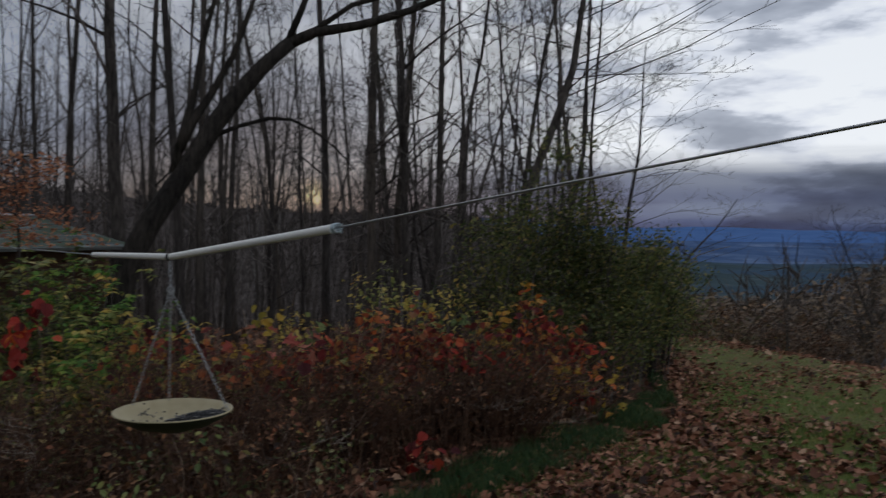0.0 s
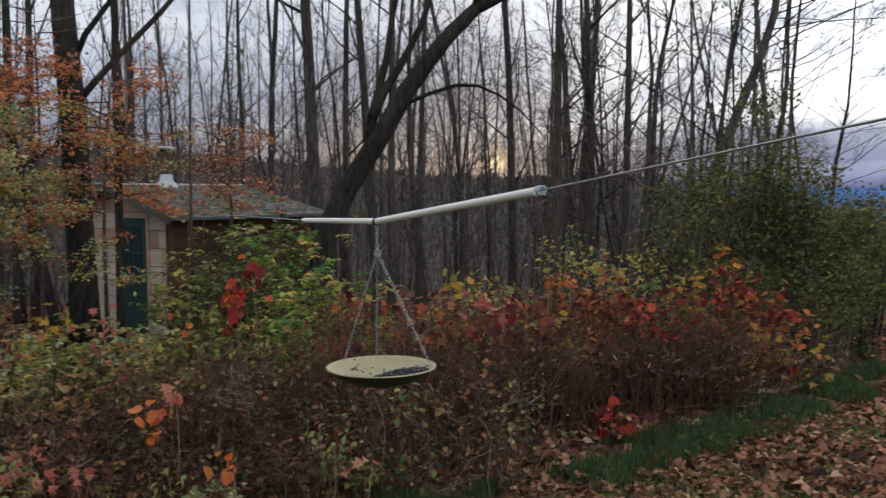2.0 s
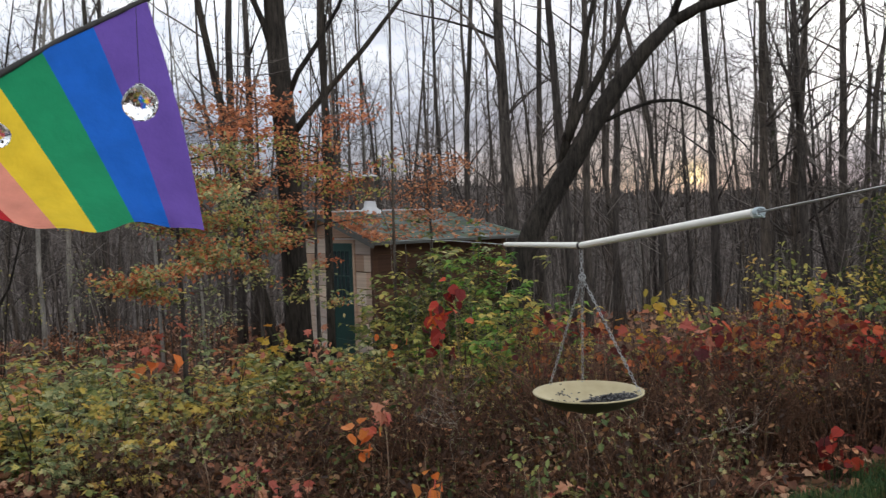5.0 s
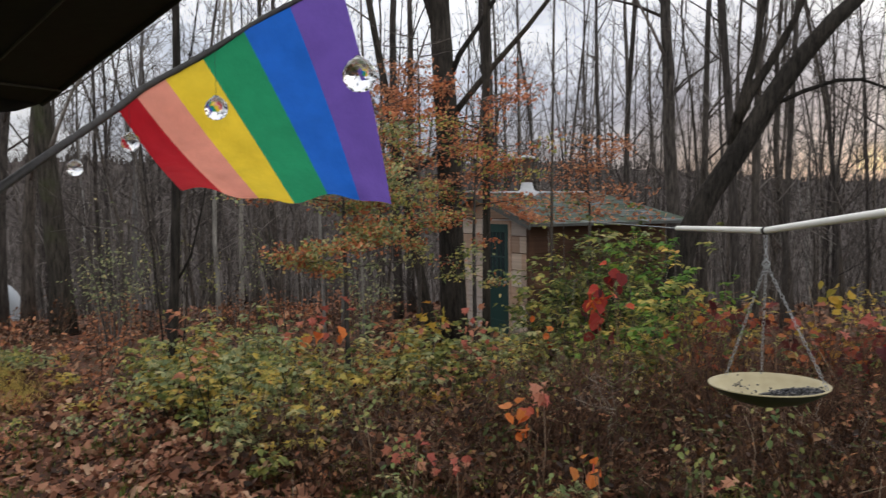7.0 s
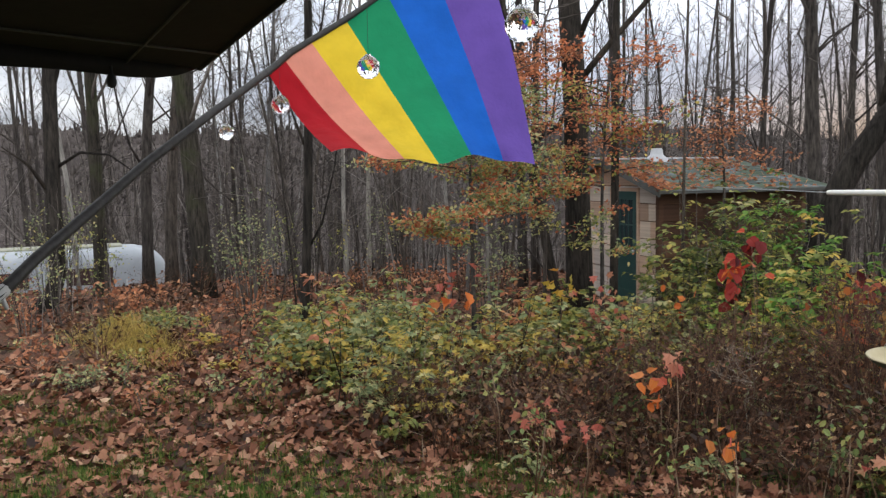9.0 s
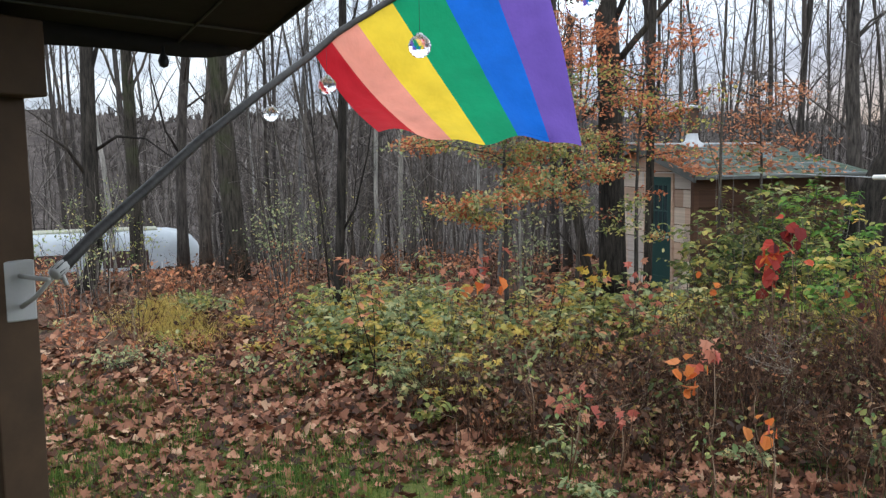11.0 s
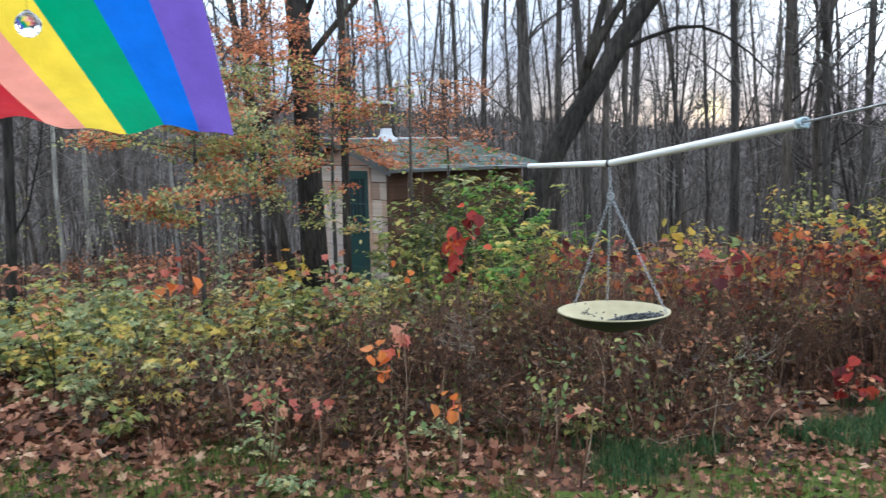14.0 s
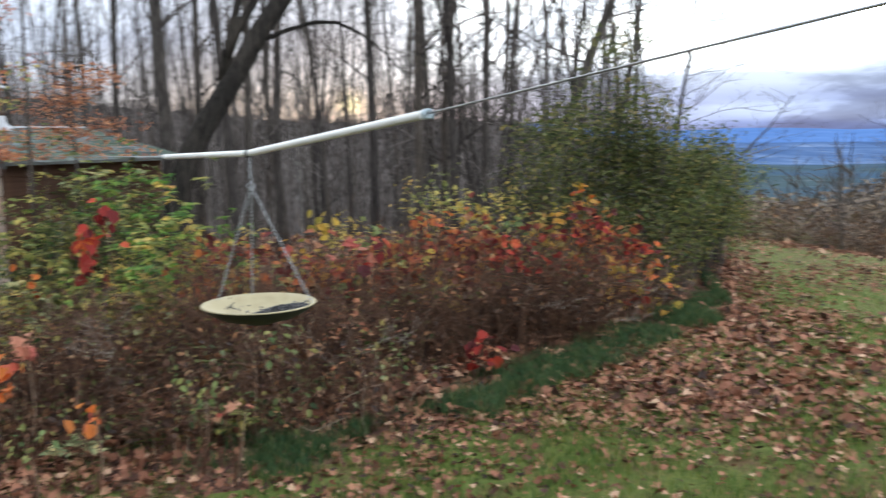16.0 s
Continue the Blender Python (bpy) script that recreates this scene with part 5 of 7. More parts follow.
# small coloured sprays that stand out
SPRAYS = [
    (-3.68, 7.28, 0.66, 20, 0.145, F_SCARLET, "bright scarlet-leaved sapling spray before the shed", 0.09, 0.14),
    (-3.66, 7.25, 0.80, 4, 0.145, F_ORANGE, "orange leaf spray topping a scarlet sapling", 0.06, 0.04),
    (-3.48, 7.36, 0.92, 12, 0.128, F_SCARLET, "dark red-leaved sapling spray before the shed", 0.10, 0.12),
    (-3.33, 5.34, 0.13, 14, 0.104, F_ORANGE, "large-leaved orange sapling spray above brambles", 0.058, 0.085),
    (-3.21, 5.37, 0.28, 8, 0.110, F_PINK, "pinkish red leaf spray above brambles", 0.072, 0.070),
    (-6.25, 6.10, 0.60, 15, 0.130, F_PINK, "dull pink-brown leaf spray in the undergrowth", 0.18, 0.12),
    (-6.15, 6.15, 0.42, 6, 0.145, F_ORANGE, "orange-red leaf spray in the undergrowth", 0.10, 0.05),
    (-4.02, 4.82, -0.09, 12, 0.125, F_PINK, "pink-brown leaf spray near the ground", 0.084, 0.056),
    (-0.10, 7.62, -0.30, 18, 0.125, F_SCARLET, "low scarlet leaf spray at the grass edge", 0.11, 0.085),
    (-0.21, 9.80, 0.76, 14, 0.119, F_GOLD, "yellow leaf spray atop the thicket", 0.16, 0.10),
    (1.75, 9.95, -0.15, 26, 0.111, F_GOLD, "yellow-leaved sprout at the thicket's foot", 0.20, 0.16),
    (-5.35, 7.60, 0.35, 18, 0.102, F_PINK, "pinkish leaf spray in the undergrowth", 0.16, 0.12),
    (-2.56, 4.94, -0.04, 8, 0.088, F_ORANGE, "single dull orange leaf spray in brambles", 0.048, 0.042),
    (-3.46, 4.59, -0.05, 10, 0.080, F_PINK, "dull pink leaf spray in brambles", 0.060, 0.042),
    (-2.00, 5.24, 0.02, 30, 0.062, F_OLIVE, "pale green leafy sprout in brambles", 0.072, 0.084),
    (-0.95, 7.35, -0.30, 30, 0.068, F_OLIVE, "pale green leafy sprout at the grass edge", 0.12, 0.12),
    (-3.72, 4.38, -0.03, 40, 0.055, F_OLIVE, "pale green leafy sprout among fallen leaves", 0.078, 0.084),
    (-4.75, 7.20, 0.15, 8, 0.128, F_PINK, "pinkish leaf spray on a thin stem", 0.12, 0.10),
    (-4.90, 8.60, 0.20, 8, 0.128, F_ORANGE, "orange leaf spray among green undergrowth", 0.14, 0.10),
    (-5.80, 7.40, 0.40, 12, 0.119, F_GOLD, "golden leaf spray among green undergrowth", 0.18, 0.12),
    (-1.50, 7.90, 0.72, 10, 0.145, F_PINK, "pale red leaf spray above the feeder bowl", 0.16, 0.10),
    (-1.20, 8.10, 0.55, 10, 0.145, F_SCARLET, "red leaf spray above the brambles", 0.18, 0.10),
    (-2.90, 8.30, 0.62, 3, 0.136, F_SCARLET, "single red leaf spray before green leaves", 0.05, 0.05),
    (-1.74, 5.07, -0.03, 5, 0.088, F_PINK, "dull pink leaf spray near the ground", 0.054, 0.035),
    (-2.78, 4.59, -0.09, 22, 0.065, F_OLIVE, "pale green leafy sprout in brambles", 0.072, 0.056),
    (-4.32, 4.72, 0.15, 26, 0.065, F_OLIVE, "pale green leafy sprout on bare stems", 0.090, 0.098),
    (-1.66, 6.22, 0.10, 30, 0.072, F_OLIVE, "green leafy sprout below the feeder bowl", 0.14, 0.10),
]
for k, (x, y, z, m, size, mt, label, sx, sz) in enumerate(SPRAYS):
    rng2 = np.random.default_rng(1000 + k)
    g = ground_z(x, y)
    root = thing("leafy_sapling", (x, y, g), 0, label, "sapling")
    V, F = [], []
    where = rng2.normal(0, 1, (m, 3)) * (sx, sx, sz) + (0, 0, z - g)
    for _ in range(3):
        e = Vector(where[rng2.integers(m)])
        tube(V, F, [(0, 0, 0), (e.x * 0.3 + 0.03, e.y * 0.3, e.z * 0.5), e], [0.007, 0.005, 0.002], 4)
    mesh_object("stem", V, F, M_CANE, root)
    leaf_parts(where, size * rng2.uniform(0.6, 1.1, m), LEAF_OVAL if mt is F_OLIVE else LEAF_LOBED if mt in (F_PINK, F_GOLD) else LEAF_ROUND, mt, rng2, root, droop=0.7)


# the young beech with layered rust and yellow-green leaves
def layered_tree(x, y, height, reach, seed, mats, label, leaves, low=0.35):
    rng = np.random.default_rng(seed)
    z0 = ground_z(x, y)
    root = thing("tree", (x, y, z0), 0, label, "tree")
    V, F = [], []
    trunk = wander(rng, (0, 0, -0.1), (0.02, 0, 1), height, 8, 0.04, 0.06)
    tube(V, F, trunk, [0.035 * (1 - 0.8 * k / 8) for k in range(9)], 6)
    mesh_object("trunk", V, F, M_BARK, root)
    V, F, C = [], [], []
    for k in range(20):
        u = low + (1 - low) * (k + rng.random()) / 20
        i = min(int(u * 8), 7)
        p = trunk[i].lerp(trunk[i + 1], u * 8 - i)
        w = rng.uniform(0, 6.283)
        ln = reach * (1.15 - 0.6 * u) * rng.uniform(0.6, 1.1)
        pts = wander(rng, p, (math.cos(w), math.sin(w), 0.22), ln, 6, 0.10, 0.0)
        tube(V, F, pts, [0.012 * (1 - 0.8 * q / 6) for q in range(7)], 3)
        C += pts[1:]
        for _ in range(4):
            j = int(rng.integers(1, 6))
            tw = wander(rng, pts[j], (rng.normal(), rng.normal(), 0.1), ln * 0.35, 3, 0.2, 0.0)
            tube(V, F, tw, [0.005, 0.004, 0.003, 0.002], 3)
            C += tw[1:]
    mesh_object("crown", V, F, M_TWIG, root)
    C = np.array([tuple(c) for c in C])
    share = leaves // len(mats)
    for mt in mats:
        # the green leaves hold on in the lower crown, the rust ones all over
        pool = C if mt is F_BEECH else C[np.argsort(C[:, 2])[:int(len(C) * 0.75)]]
        pick = pool[rng.integers(0, len(pool), max(8, len(C) // 3))]
        where = pick[rng.integers(0, len(pick), share)] + rng.normal(0, 0.10, (share, 3)) * (1, 1, 0.45)
        leaf_mesh("foliage", where, 0.058 * rng.uniform(0.5, 1.2, share), LEAF_OVAL, mt, rng, root, droop=0.2)
    return root


layered_tree(-6.97, 7.43, 3.95, 2.05, 77, [F_SAGE, F_BEECH, F_GREEN, F_BEECH, F_SAGE], "young beech with layered rust and yellow-green leaves", 14500, 0.37)
layered_tree(-6.3, 9.2, 3.9, 1.7, 78, [F_BEECH, F_BEECH, F_GREEN], "young beech with rust-orange leaves near the shed", 3000, 0.55)
layered_tree(-8.0, 10.2, 5.0, 1.7, 79, [F_RUST, F_RUST], "young tree with sparse rust-orange leaves beside the shed", 4200, 0.50)
layered_tree(-5.65, 11.3, 3.6, 1.3, 80, [F_RUST], "young tree with sparse rust-red leaves beside the shed", 1300, 0.66)



# ---- shed ----
SHED = (-7.1, 12.07)
shed = thing("shed", (SHED[0], SHED[1], -0.62), 62, "small weathered plank shed with a green door and shingled roof", "shed")
# its own x runs along the long side, its own y along the door wall, both from the near corner
M_BOARD = Nodes("weathered_boards", 0.85)
bf = M_BOARD.noise(5, 6, 0.6, (1, 0.12, 6))
M_BOARD.colour(M_BOARD.mix(1.0, M_BOARD.ramp(M_BOARD.each(), [(0.0, (0.34, 0.24, 0.18)), (0.3, (0.62, 0.44, 0.33)), (0.55, (0.50, 0.46, 0.43)), (0.8, (0.72, 0.60, 0.48)), (1.0, (0.80, 0.72, 0.62))]), M_BOARD.ramp(bf, [(0.3, (0.75, 0.73, 0.7)), (0.7, (1.08, 1.06, 1.04))]), "MULTIPLY"))
M_BOARD.bump(bf, 0.3, 0.01)
M_BOARD = M_BOARD.mat
M_BROWN = Nodes("brown_boards", 0.85)
bf = M_BROWN.noise(5, 6, 0.6, (0.12, 1, 6))
M_BROWN.colour(M_BROWN.mix(1.0, M_BROWN.ramp(M_BROWN.each(), [(0.0, (0.085, 0.045, 0.028)), (0.5, (0.13, 0.068, 0.040)), (1.0, (0.18, 0.10, 0.060))]), M_BROWN.ramp(bf, [(0.3, (0.7, 0.7, 0.7)), (0.7, (1.15, 1.12, 1.1))]), "MULTIPLY"))
M_BROWN = M_BROWN.mat
M_DOOR = plain("dark_green_paint", (0.012, 0.045, 0.042), (0.022, 0.070, 0.062), 12, 0.5)
M_SHINGLE = Nodes("grey_green_shingles", 0.95)
bf = M_SHINGLE.noise(30, 5)
bg = M_SHINGLE.noise(1.6, 4)
cs = M_SHINGLE.mix(1.0, M_SHINGLE.ramp(M_SHINGLE.island(), [(0.0, (0.065, 0.082, 0.078)), (0.5, (0.125, 0.150, 0.148)), (1.0, (0.20, 0.225, 0.225))]), M_SHINGLE.ramp(bf, [(0.3, (0.8, 0.8, 0.8)), (0.7, (1.15, 1.15, 1.15))]), "MULTIPLY")
M_SHINGLE.colour(M_SHINGLE.mix(M_SHINGLE.ramp(bg, [(0.42, (0, 0, 0)), (0.62, (0.75, 0.75, 0.75))]), cs, (0.075, 0.105, 0.052)))
M_SHINGLE = M_SHINGLE.mat
M_TRIM = plain("pale_metal_edge", (0.48, 0.50, 0.52), (0.66, 0.68, 0.70), 9, 0.5, 0.3)
M_PIPE = plain("galvanised_flue_metal", (0.45, 0.46, 0.48), (0.66, 0.67, 0.69), 12, 0.6)
M_FLUE = plain("rusty_flue", (0.050, 0.030, 0.022), (0.13, 0.085, 0.060), 15, 0.8)
M_RAKE = plain("grey_green_edge", (0.09, 0.095, 0.09), (0.17, 0.175, 0.165), 9, 0.8)
M_GLASS_DARK = plain("dim_window_glass", (0.02, 0.035, 0.04), (0.04, 0.06, 0.065), 4, 0.12, spec=0.6)
SX, SY, SH, RISE, HIP = 2.80, 3.0, 2.08, 0.42, 0.62   # long side, door side, wall height, roof rise, length of the hipped far end
rng = np.random.default_rng(40)
bm = bmesh.new()
box(bm, (0.03, 0.03, 0), (SX - 0.03, SY - 0.03, SH))
part("wall_core", bm, M_BROWN, shed)
bm = bmesh.new()
for a, b in (((-0.05, -0.05, -0.2), (SX + 0.05, SY + 0.05, 0.06)),):
    box(bm, a, b, 0.01)
part("sill_beam", bm, M_BARK, shed)
D0, D1, DTOP = 0.62, 1.42, 1.98   # the door's place along its wall
rows = 7
for k in range(rows):
    z0, z1 = 0.06 + k * (SH - 0.06) / rows, 0.06 + (k + 1) * (SH - 0.06) / rows - 0.016
    cuts = [(-0.02, D0 - 0.07), (D1 + 0.07, SY + 0.02)] if z1 < DTOP + 0.06 else [(-0.02, SY + 0.02)]
    for v0, v1 in cuts:
        joint = v0 + (v1 - v0) * rng.uniform(0.35, 0.65)
        for q0, q1 in ((v0, joint - 0.003), (joint + 0.003, v1)):
            bm = bmesh.new()
            box(bm, (-0.022 - 0.006 * rng.random(), q0, z0), (0.026, q1, z1), 0.004)
            part("board", bm, M_BOARD, shed)
    for u0, u1 in ((-0.02, SX * 0.52), (SX * 0.52 + 0.005, SX + 0.02)):
        bm = bmesh.new()
        box(bm, (u0, -0.022 - 0.006 * rng.random(), z0), (u1, 0.026, z1), 0.004)
        part("board", bm, M_BROWN, shed)
# gable end of the door wall
V = [(-0.018, 0, SH), (-0.018, SY, SH), (-0.018, SY / 2, SH + RISE), (0.03, 0, SH), (0.03, SY, SH), (0.03, SY / 2, SH + RISE)]
mesh_object("gable", V, [(0, 2, 1), (3, 4, 5), (0, 1, 4, 3), (1, 2, 5, 4), (2, 0, 3, 5)], M_BOARD, shed, smooth=False)
mesh_object("gable", [(x + SX - 0.01, y, z) for x, y, z in V], [(0, 2, 1), (3, 4, 5), (0, 1, 4, 3), (1, 2, 5, 4), (2, 0, 3, 5)], M_BROWN, shed, smooth=False)
# corner boards
for u, v in ((-0.03, -0.03), (-0.03, SY - 0.05), (SX - 0.05, -0.03)):
    bm = bmesh.new()
    box(bm, (u - 0.006, v - 0.006, 0.06), (u + 0.085, v + 0.085, SH), 0.005)
    part("corner_board", bm, M_BROWN, shed)
# door: stiles, rails, panes with glazing bars
door = new("door")
door.parent = shed
door["label"] = "dark green door with a barred window"
bm = bmesh.new()
box(bm, (-0.045, D0, 0.08), (-0.02, D0 + 0.12, DTOP), 0.004)
box(bm, (-0.045, D1 - 0.12, 0.08), (-0.02, D1, DTOP), 0.004)
for z0, z1 in ((0.08, 0.30), (0.86, 1.02), (DTOP - 0.14, DTOP)):
    box(bm, (-0.044, D0 + 0.12, z0), (-0.02, D1 - 0.12, z1), 0.003)
part("door_frame", bm, M_DOOR, door)
bm = bmesh.new()
box(bm, (-0.034, D0 + 0.12, 0.30), (-0.022, D1 - 0.12, 0.86))
part("door_panel", bm, M_DOOR, door)
bm = bmesh.new()
box(bm, (-0.030, D0 + 0.12, 1.02), (-0.024, D1 - 0.12, DTOP - 0.14))
part("pane", bm, M_GLASS_DARK, door)
for k in range(1, 4):
    bm = bmesh.new()
    v = D0 + 0.12 + k * (D1 - D0 - 0.24) / 4
    box(bm, (-0.042, v - 0.012, 1.02), (-0.022, v + 0.012, DTOP - 0.14), 0.003)
    part("glazing_bar", bm, M_DOOR, door)
bm = bmesh.new()
box(bm, (-0.041, D0 + 0.12, 1.40), (-0.022, D1 - 0.12, 1.425), 0.003)
part("glazing_bar", bm, M_DOOR, door)
bm = bmesh.new()
bmesh.ops.create_uvsphere(bm, u_segments=10, v_segments=6, radius=0.03, matrix=Matrix.Translation((-0.07, D0 + 0.06, 0.98)))
part("knob", bm, M_STEEL, door, "metal door knob", True)
bm = bmesh.new()
box(bm, (-0.05, D0 - 0.07, 0.06), (-0.012, D0 - 0.004, DTOP + 0.05), 0.004)
box(bm, (-0.05, D1 + 0.004, 0.06), (-0.012, D1 + 0.07, DTOP + 0.05), 0.004)
box(bm, (-0.05, D0 - 0.07, DTOP + 0.002), (-0.012, D1 + 0.07, DTOP + 0.06), 0.004)
part("door_casing", bm, M_BOARD, shed)
# roof: two slopes of lapped shingles on boards, pale metal along the edges
OV, OE = 0.24, 0.40
slope = math.atan2(RISE, SY / 2)
long = (SY / 2 + OE) / math.cos(slope)
for side in (0, 1):
    roof = new("roof")
    roof.parent = shed
    if side == 0:
        roof.matrix_parent_inverse = Matrix.Identity(4)
        roof.matrix_local = Matrix.Translation((-OV, SY / 2, SH + RISE + 0.03)) @ pose(0, 0, 0, 0, 0, 0) @ Matrix.Rotation(slope, 4, "X") @ Matrix.Rotation(0, 4, "Z")
    else:
        roof.matrix_local = Matrix.Translation((SX + 0.30, SY / 2, SH + RISE + 0.03)) @ Matrix.Rotation(math.pi, 4, "Z") @ Matrix.Rotation(slope, 4, "X")
    wide = SX + OV + 0.30
    a0, a1 = (0, wide - HIP) if side == 0 else (HIP, wide)
    V = [(0, -long, z) for z in (-0.035, -0.004)] + [(wide, -long, z) for z in (-0.035, -0.004)] + [(a1, 0, z) for z in (-0.035, -0.004)] + [(a0, 0, z) for z in (-0.035, -0.004)]
    mesh_object("roof_deck", V, [(0, 6, 4, 2), (1, 3, 5, 7), (0, 2, 3, 1), (2, 4, 5, 3), (4, 6, 7, 5), (6, 0, 1, 7)], M_BROWN, roof, smooth=False)
    V, F = [], []
    courses = 13
    for c in range(courses):
        y1 = -long + c * long / courses
        y2 = y1 + long / courses * 1.5
        x = -rng.uniform(0, 0.25)
        while x < wide:
            w = rng.uniform(0.22, 0.32)
            cut = HIP * (y1 + long) / long
            a, b = max(cut if side else 0, x), min(wide if side else wide - cut, x + w - 0.006)
            if b - a > 0.03:
                s = len(V)
                y0 = y1 + rng.normal(0, 0.012)
                y2c = min(y2, 0.0)
                t0 = rng.uniform(0.007, 0.014)
                V += [(a, y0, t0), (b, y0, t0), (b, y2c, 0.003), (a, y2c, 0.003), (a, y0, 0.002), (b, y0, 0.002)]
                F += [(s, s + 1, s + 2, s + 3), (s + 4, s + 5, s + 1, s)]
            x += w
    mesh_object("shingles", V, F, M_SHINGLE, roof, smooth=False)["kind"] = "stuff"
    bm = bmesh.new()
    rake = -0.02 if side == 0 else wide - 0.012
    box(bm, (rake, -long - 0.01, -0.09), (rake + 0.032, 0.0, 0.022), 0.003)
    box(bm, (0.014, -long - 0.018, -0.040), (wide - 0.014, -long + 0.006, 0.010), 0.003)
    part("edge_trim", bm, M_RAKE, roof, "grey-green edge strip")
bm = bmesh.new()
box(bm, (-OV, SY / 2 - 0.08, SH + RISE + 0.025), (SX + 0.3 - HIP, SY / 2 + 0.08, SH + RISE + 0.055), 0.006)
part("ridge_cap", bm, M_TRIM, shed, "pale metal ridge strip")
# the hipped far end
ridge_end, drop = SX + 0.3 - HIP, long * math.sin(slope)
V = [(ridge_end, SY / 2, SH + RISE + 0.036), (SX + 0.3, -OE, SH + RISE + 0.036 - drop), (SX + 0.3, SY + OE, SH + RISE + 0.036 - drop)]
V += [(x, y, z - 0.035) for x, y, z in V]
mesh_object("hip_end", V, [(0, 1, 2), (5, 4, 3), (0, 3, 4, 1), (1, 4, 5, 2), (2, 5, 3, 0)], M_SHINGLE, shed, smooth=False)
# pale metal sheet over the door gable's near corner
bm = bmesh.new()
box(bm, (-OV - 0.03, SY / 2 - 0.06, SH + RISE + 0.045), (-OV + 0.10, SY / 2 + 1.0, SH + RISE + 0.075), 0.004)
part("flashing_sheet", bm, M_TRIM, shed, "pale bent metal flashing")
# stovepipe with flashing and a rain cap
pipe = new("stovepipe")
pipe.parent = shed
pipe["label"] = "metal stovepipe with a conical rain cap"
c = (0.88, SY / 2 - 0.03, SH + RISE)
for name, prof in (("flashing", [(0.21, -0.09), (0.20, 0.03), (0.12, 0.10), (0.095, 0.24)]), ("flue", [(0.085, 0.1), (0.085, 0.66)]), ("collar", [(0.10, 0.22), (0.115, 0.24), (0.115, 0.27), (0.085, 0.29)]),
                   ("rain_cap", [(0.13, 0.655), (0.155, 0.66), (0.155, 0.685), (0.08, 0.71), (0.0, 0.715)])):
    V, F = [], []
    turn(V, F, prof, 20, c)
    mesh_object(name, V, F, M_FLUE if name in ("flue", "collar") else M_PIPE, pipe)

# leaves fallen onto the roof near the beech
rng = np.random.default_rng(44)
P = []
for _ in range(800):
    u, v = -OV + 3.0 * rng.random() ** 2.2, rng.uniform(-OE, SY / 2)
    P.append((u, v, SH + RISE + 0.052 - (SY / 2 - v) * RISE / (SY / 2)))
ob = leaf_mesh("roof_leaves", P, rng.uniform(0.05, 0.11, len(P)), LEAF_LOBED, F_RUST, rng, flat=1.0)
ob.matrix_world = shed.matrix_world.copy()
tagged(ob, "rust-orange fallen leaves lying on the shed roof", "fallen leaves", kind="stuff")

# ---- white camper among the trees ----
M_VAN = plain("white_painted_metal", (0.24, 0.265, 0.29), (0.50, 0.53, 0.56), 1.4, 0.5)
M_VANROOF = plain("mossy_roof", (0.26, 0.26, 0.19), (0.42, 0.42, 0.34), 4.0, 0.8)
M_VANDARK = plain("maroon_curtained_glass", (0.035, 0.024, 0.024), (0.09, 0.055, 0.05), 5.0, 0.25)
camper = thing("camper", (-19.62, 10.22, -2.28), math.degrees(math.atan2(-2.97, -1.27)), "old white rounded camper trailer parked among bare trees", "camper")
# cross-section: a rounded box from the skirt up over the roof, swept along the length and drawn in at both ends
LOOP = [(1.0, 0.45), (1.0, 1.0), (1.0, 1.6)] + [(0.66 + 0.34 * math.cos(w), 2.02 + 0.37 * math.sin(w)) for w in [radians(a) for a in (0, 18, 36, 54, 72, 90)]] + [(0.3, 2.42)]
LOOP = LOOP + [(0.0, 2.43)] + [(-y, z) for y, z in reversed(LOOP)]
V, F = [], []
sweep = [(0.0, 0.50), (0.03, 0.66), (0.10, 0.78), (0.22, 0.87), (0.42, 0.95), (0.75, 1.0), (1.6, 1.0), (2.7, 1.0), (3.8, 1.0), (4.65, 1.0), (4.98, 0.95), (5.18, 0.87), (5.30, 0.78), (5.37, 0.66), (5.4, 0.50)]
m = len(LOOP)
for x, k in sweep:
    for y, z in LOOP:
        V.append((x, y * (0.90 + 0.10 * k) if k < 1 else y, 0.45 + (z - 0.45) * (0.25 + 0.75 * k)))
for r in range(len(sweep) - 1):
    for i in range(m - 1):
        F.append((r * m + i, r * m + i + 1, (r + 1) * m + i + 1, (r + 1) * m + i))
    F.append((r * m + m - 1, r * m, (r + 1) * m, (r + 1) * m + m - 1))
F += [tuple(reversed(range(m))), tuple(range((len(sweep) - 1) * m, len(sweep) * m))]
mesh_object("body", V, F, M_VAN, camper)
bm = bmesh.new()
box(bm, (1.0, -0.42, 2.40), (4.4, 0.42, 2.455), 0.02)
part("roof_sheet", bm, M_VANROOF, camper, "moss-stained yellowish roof panel")
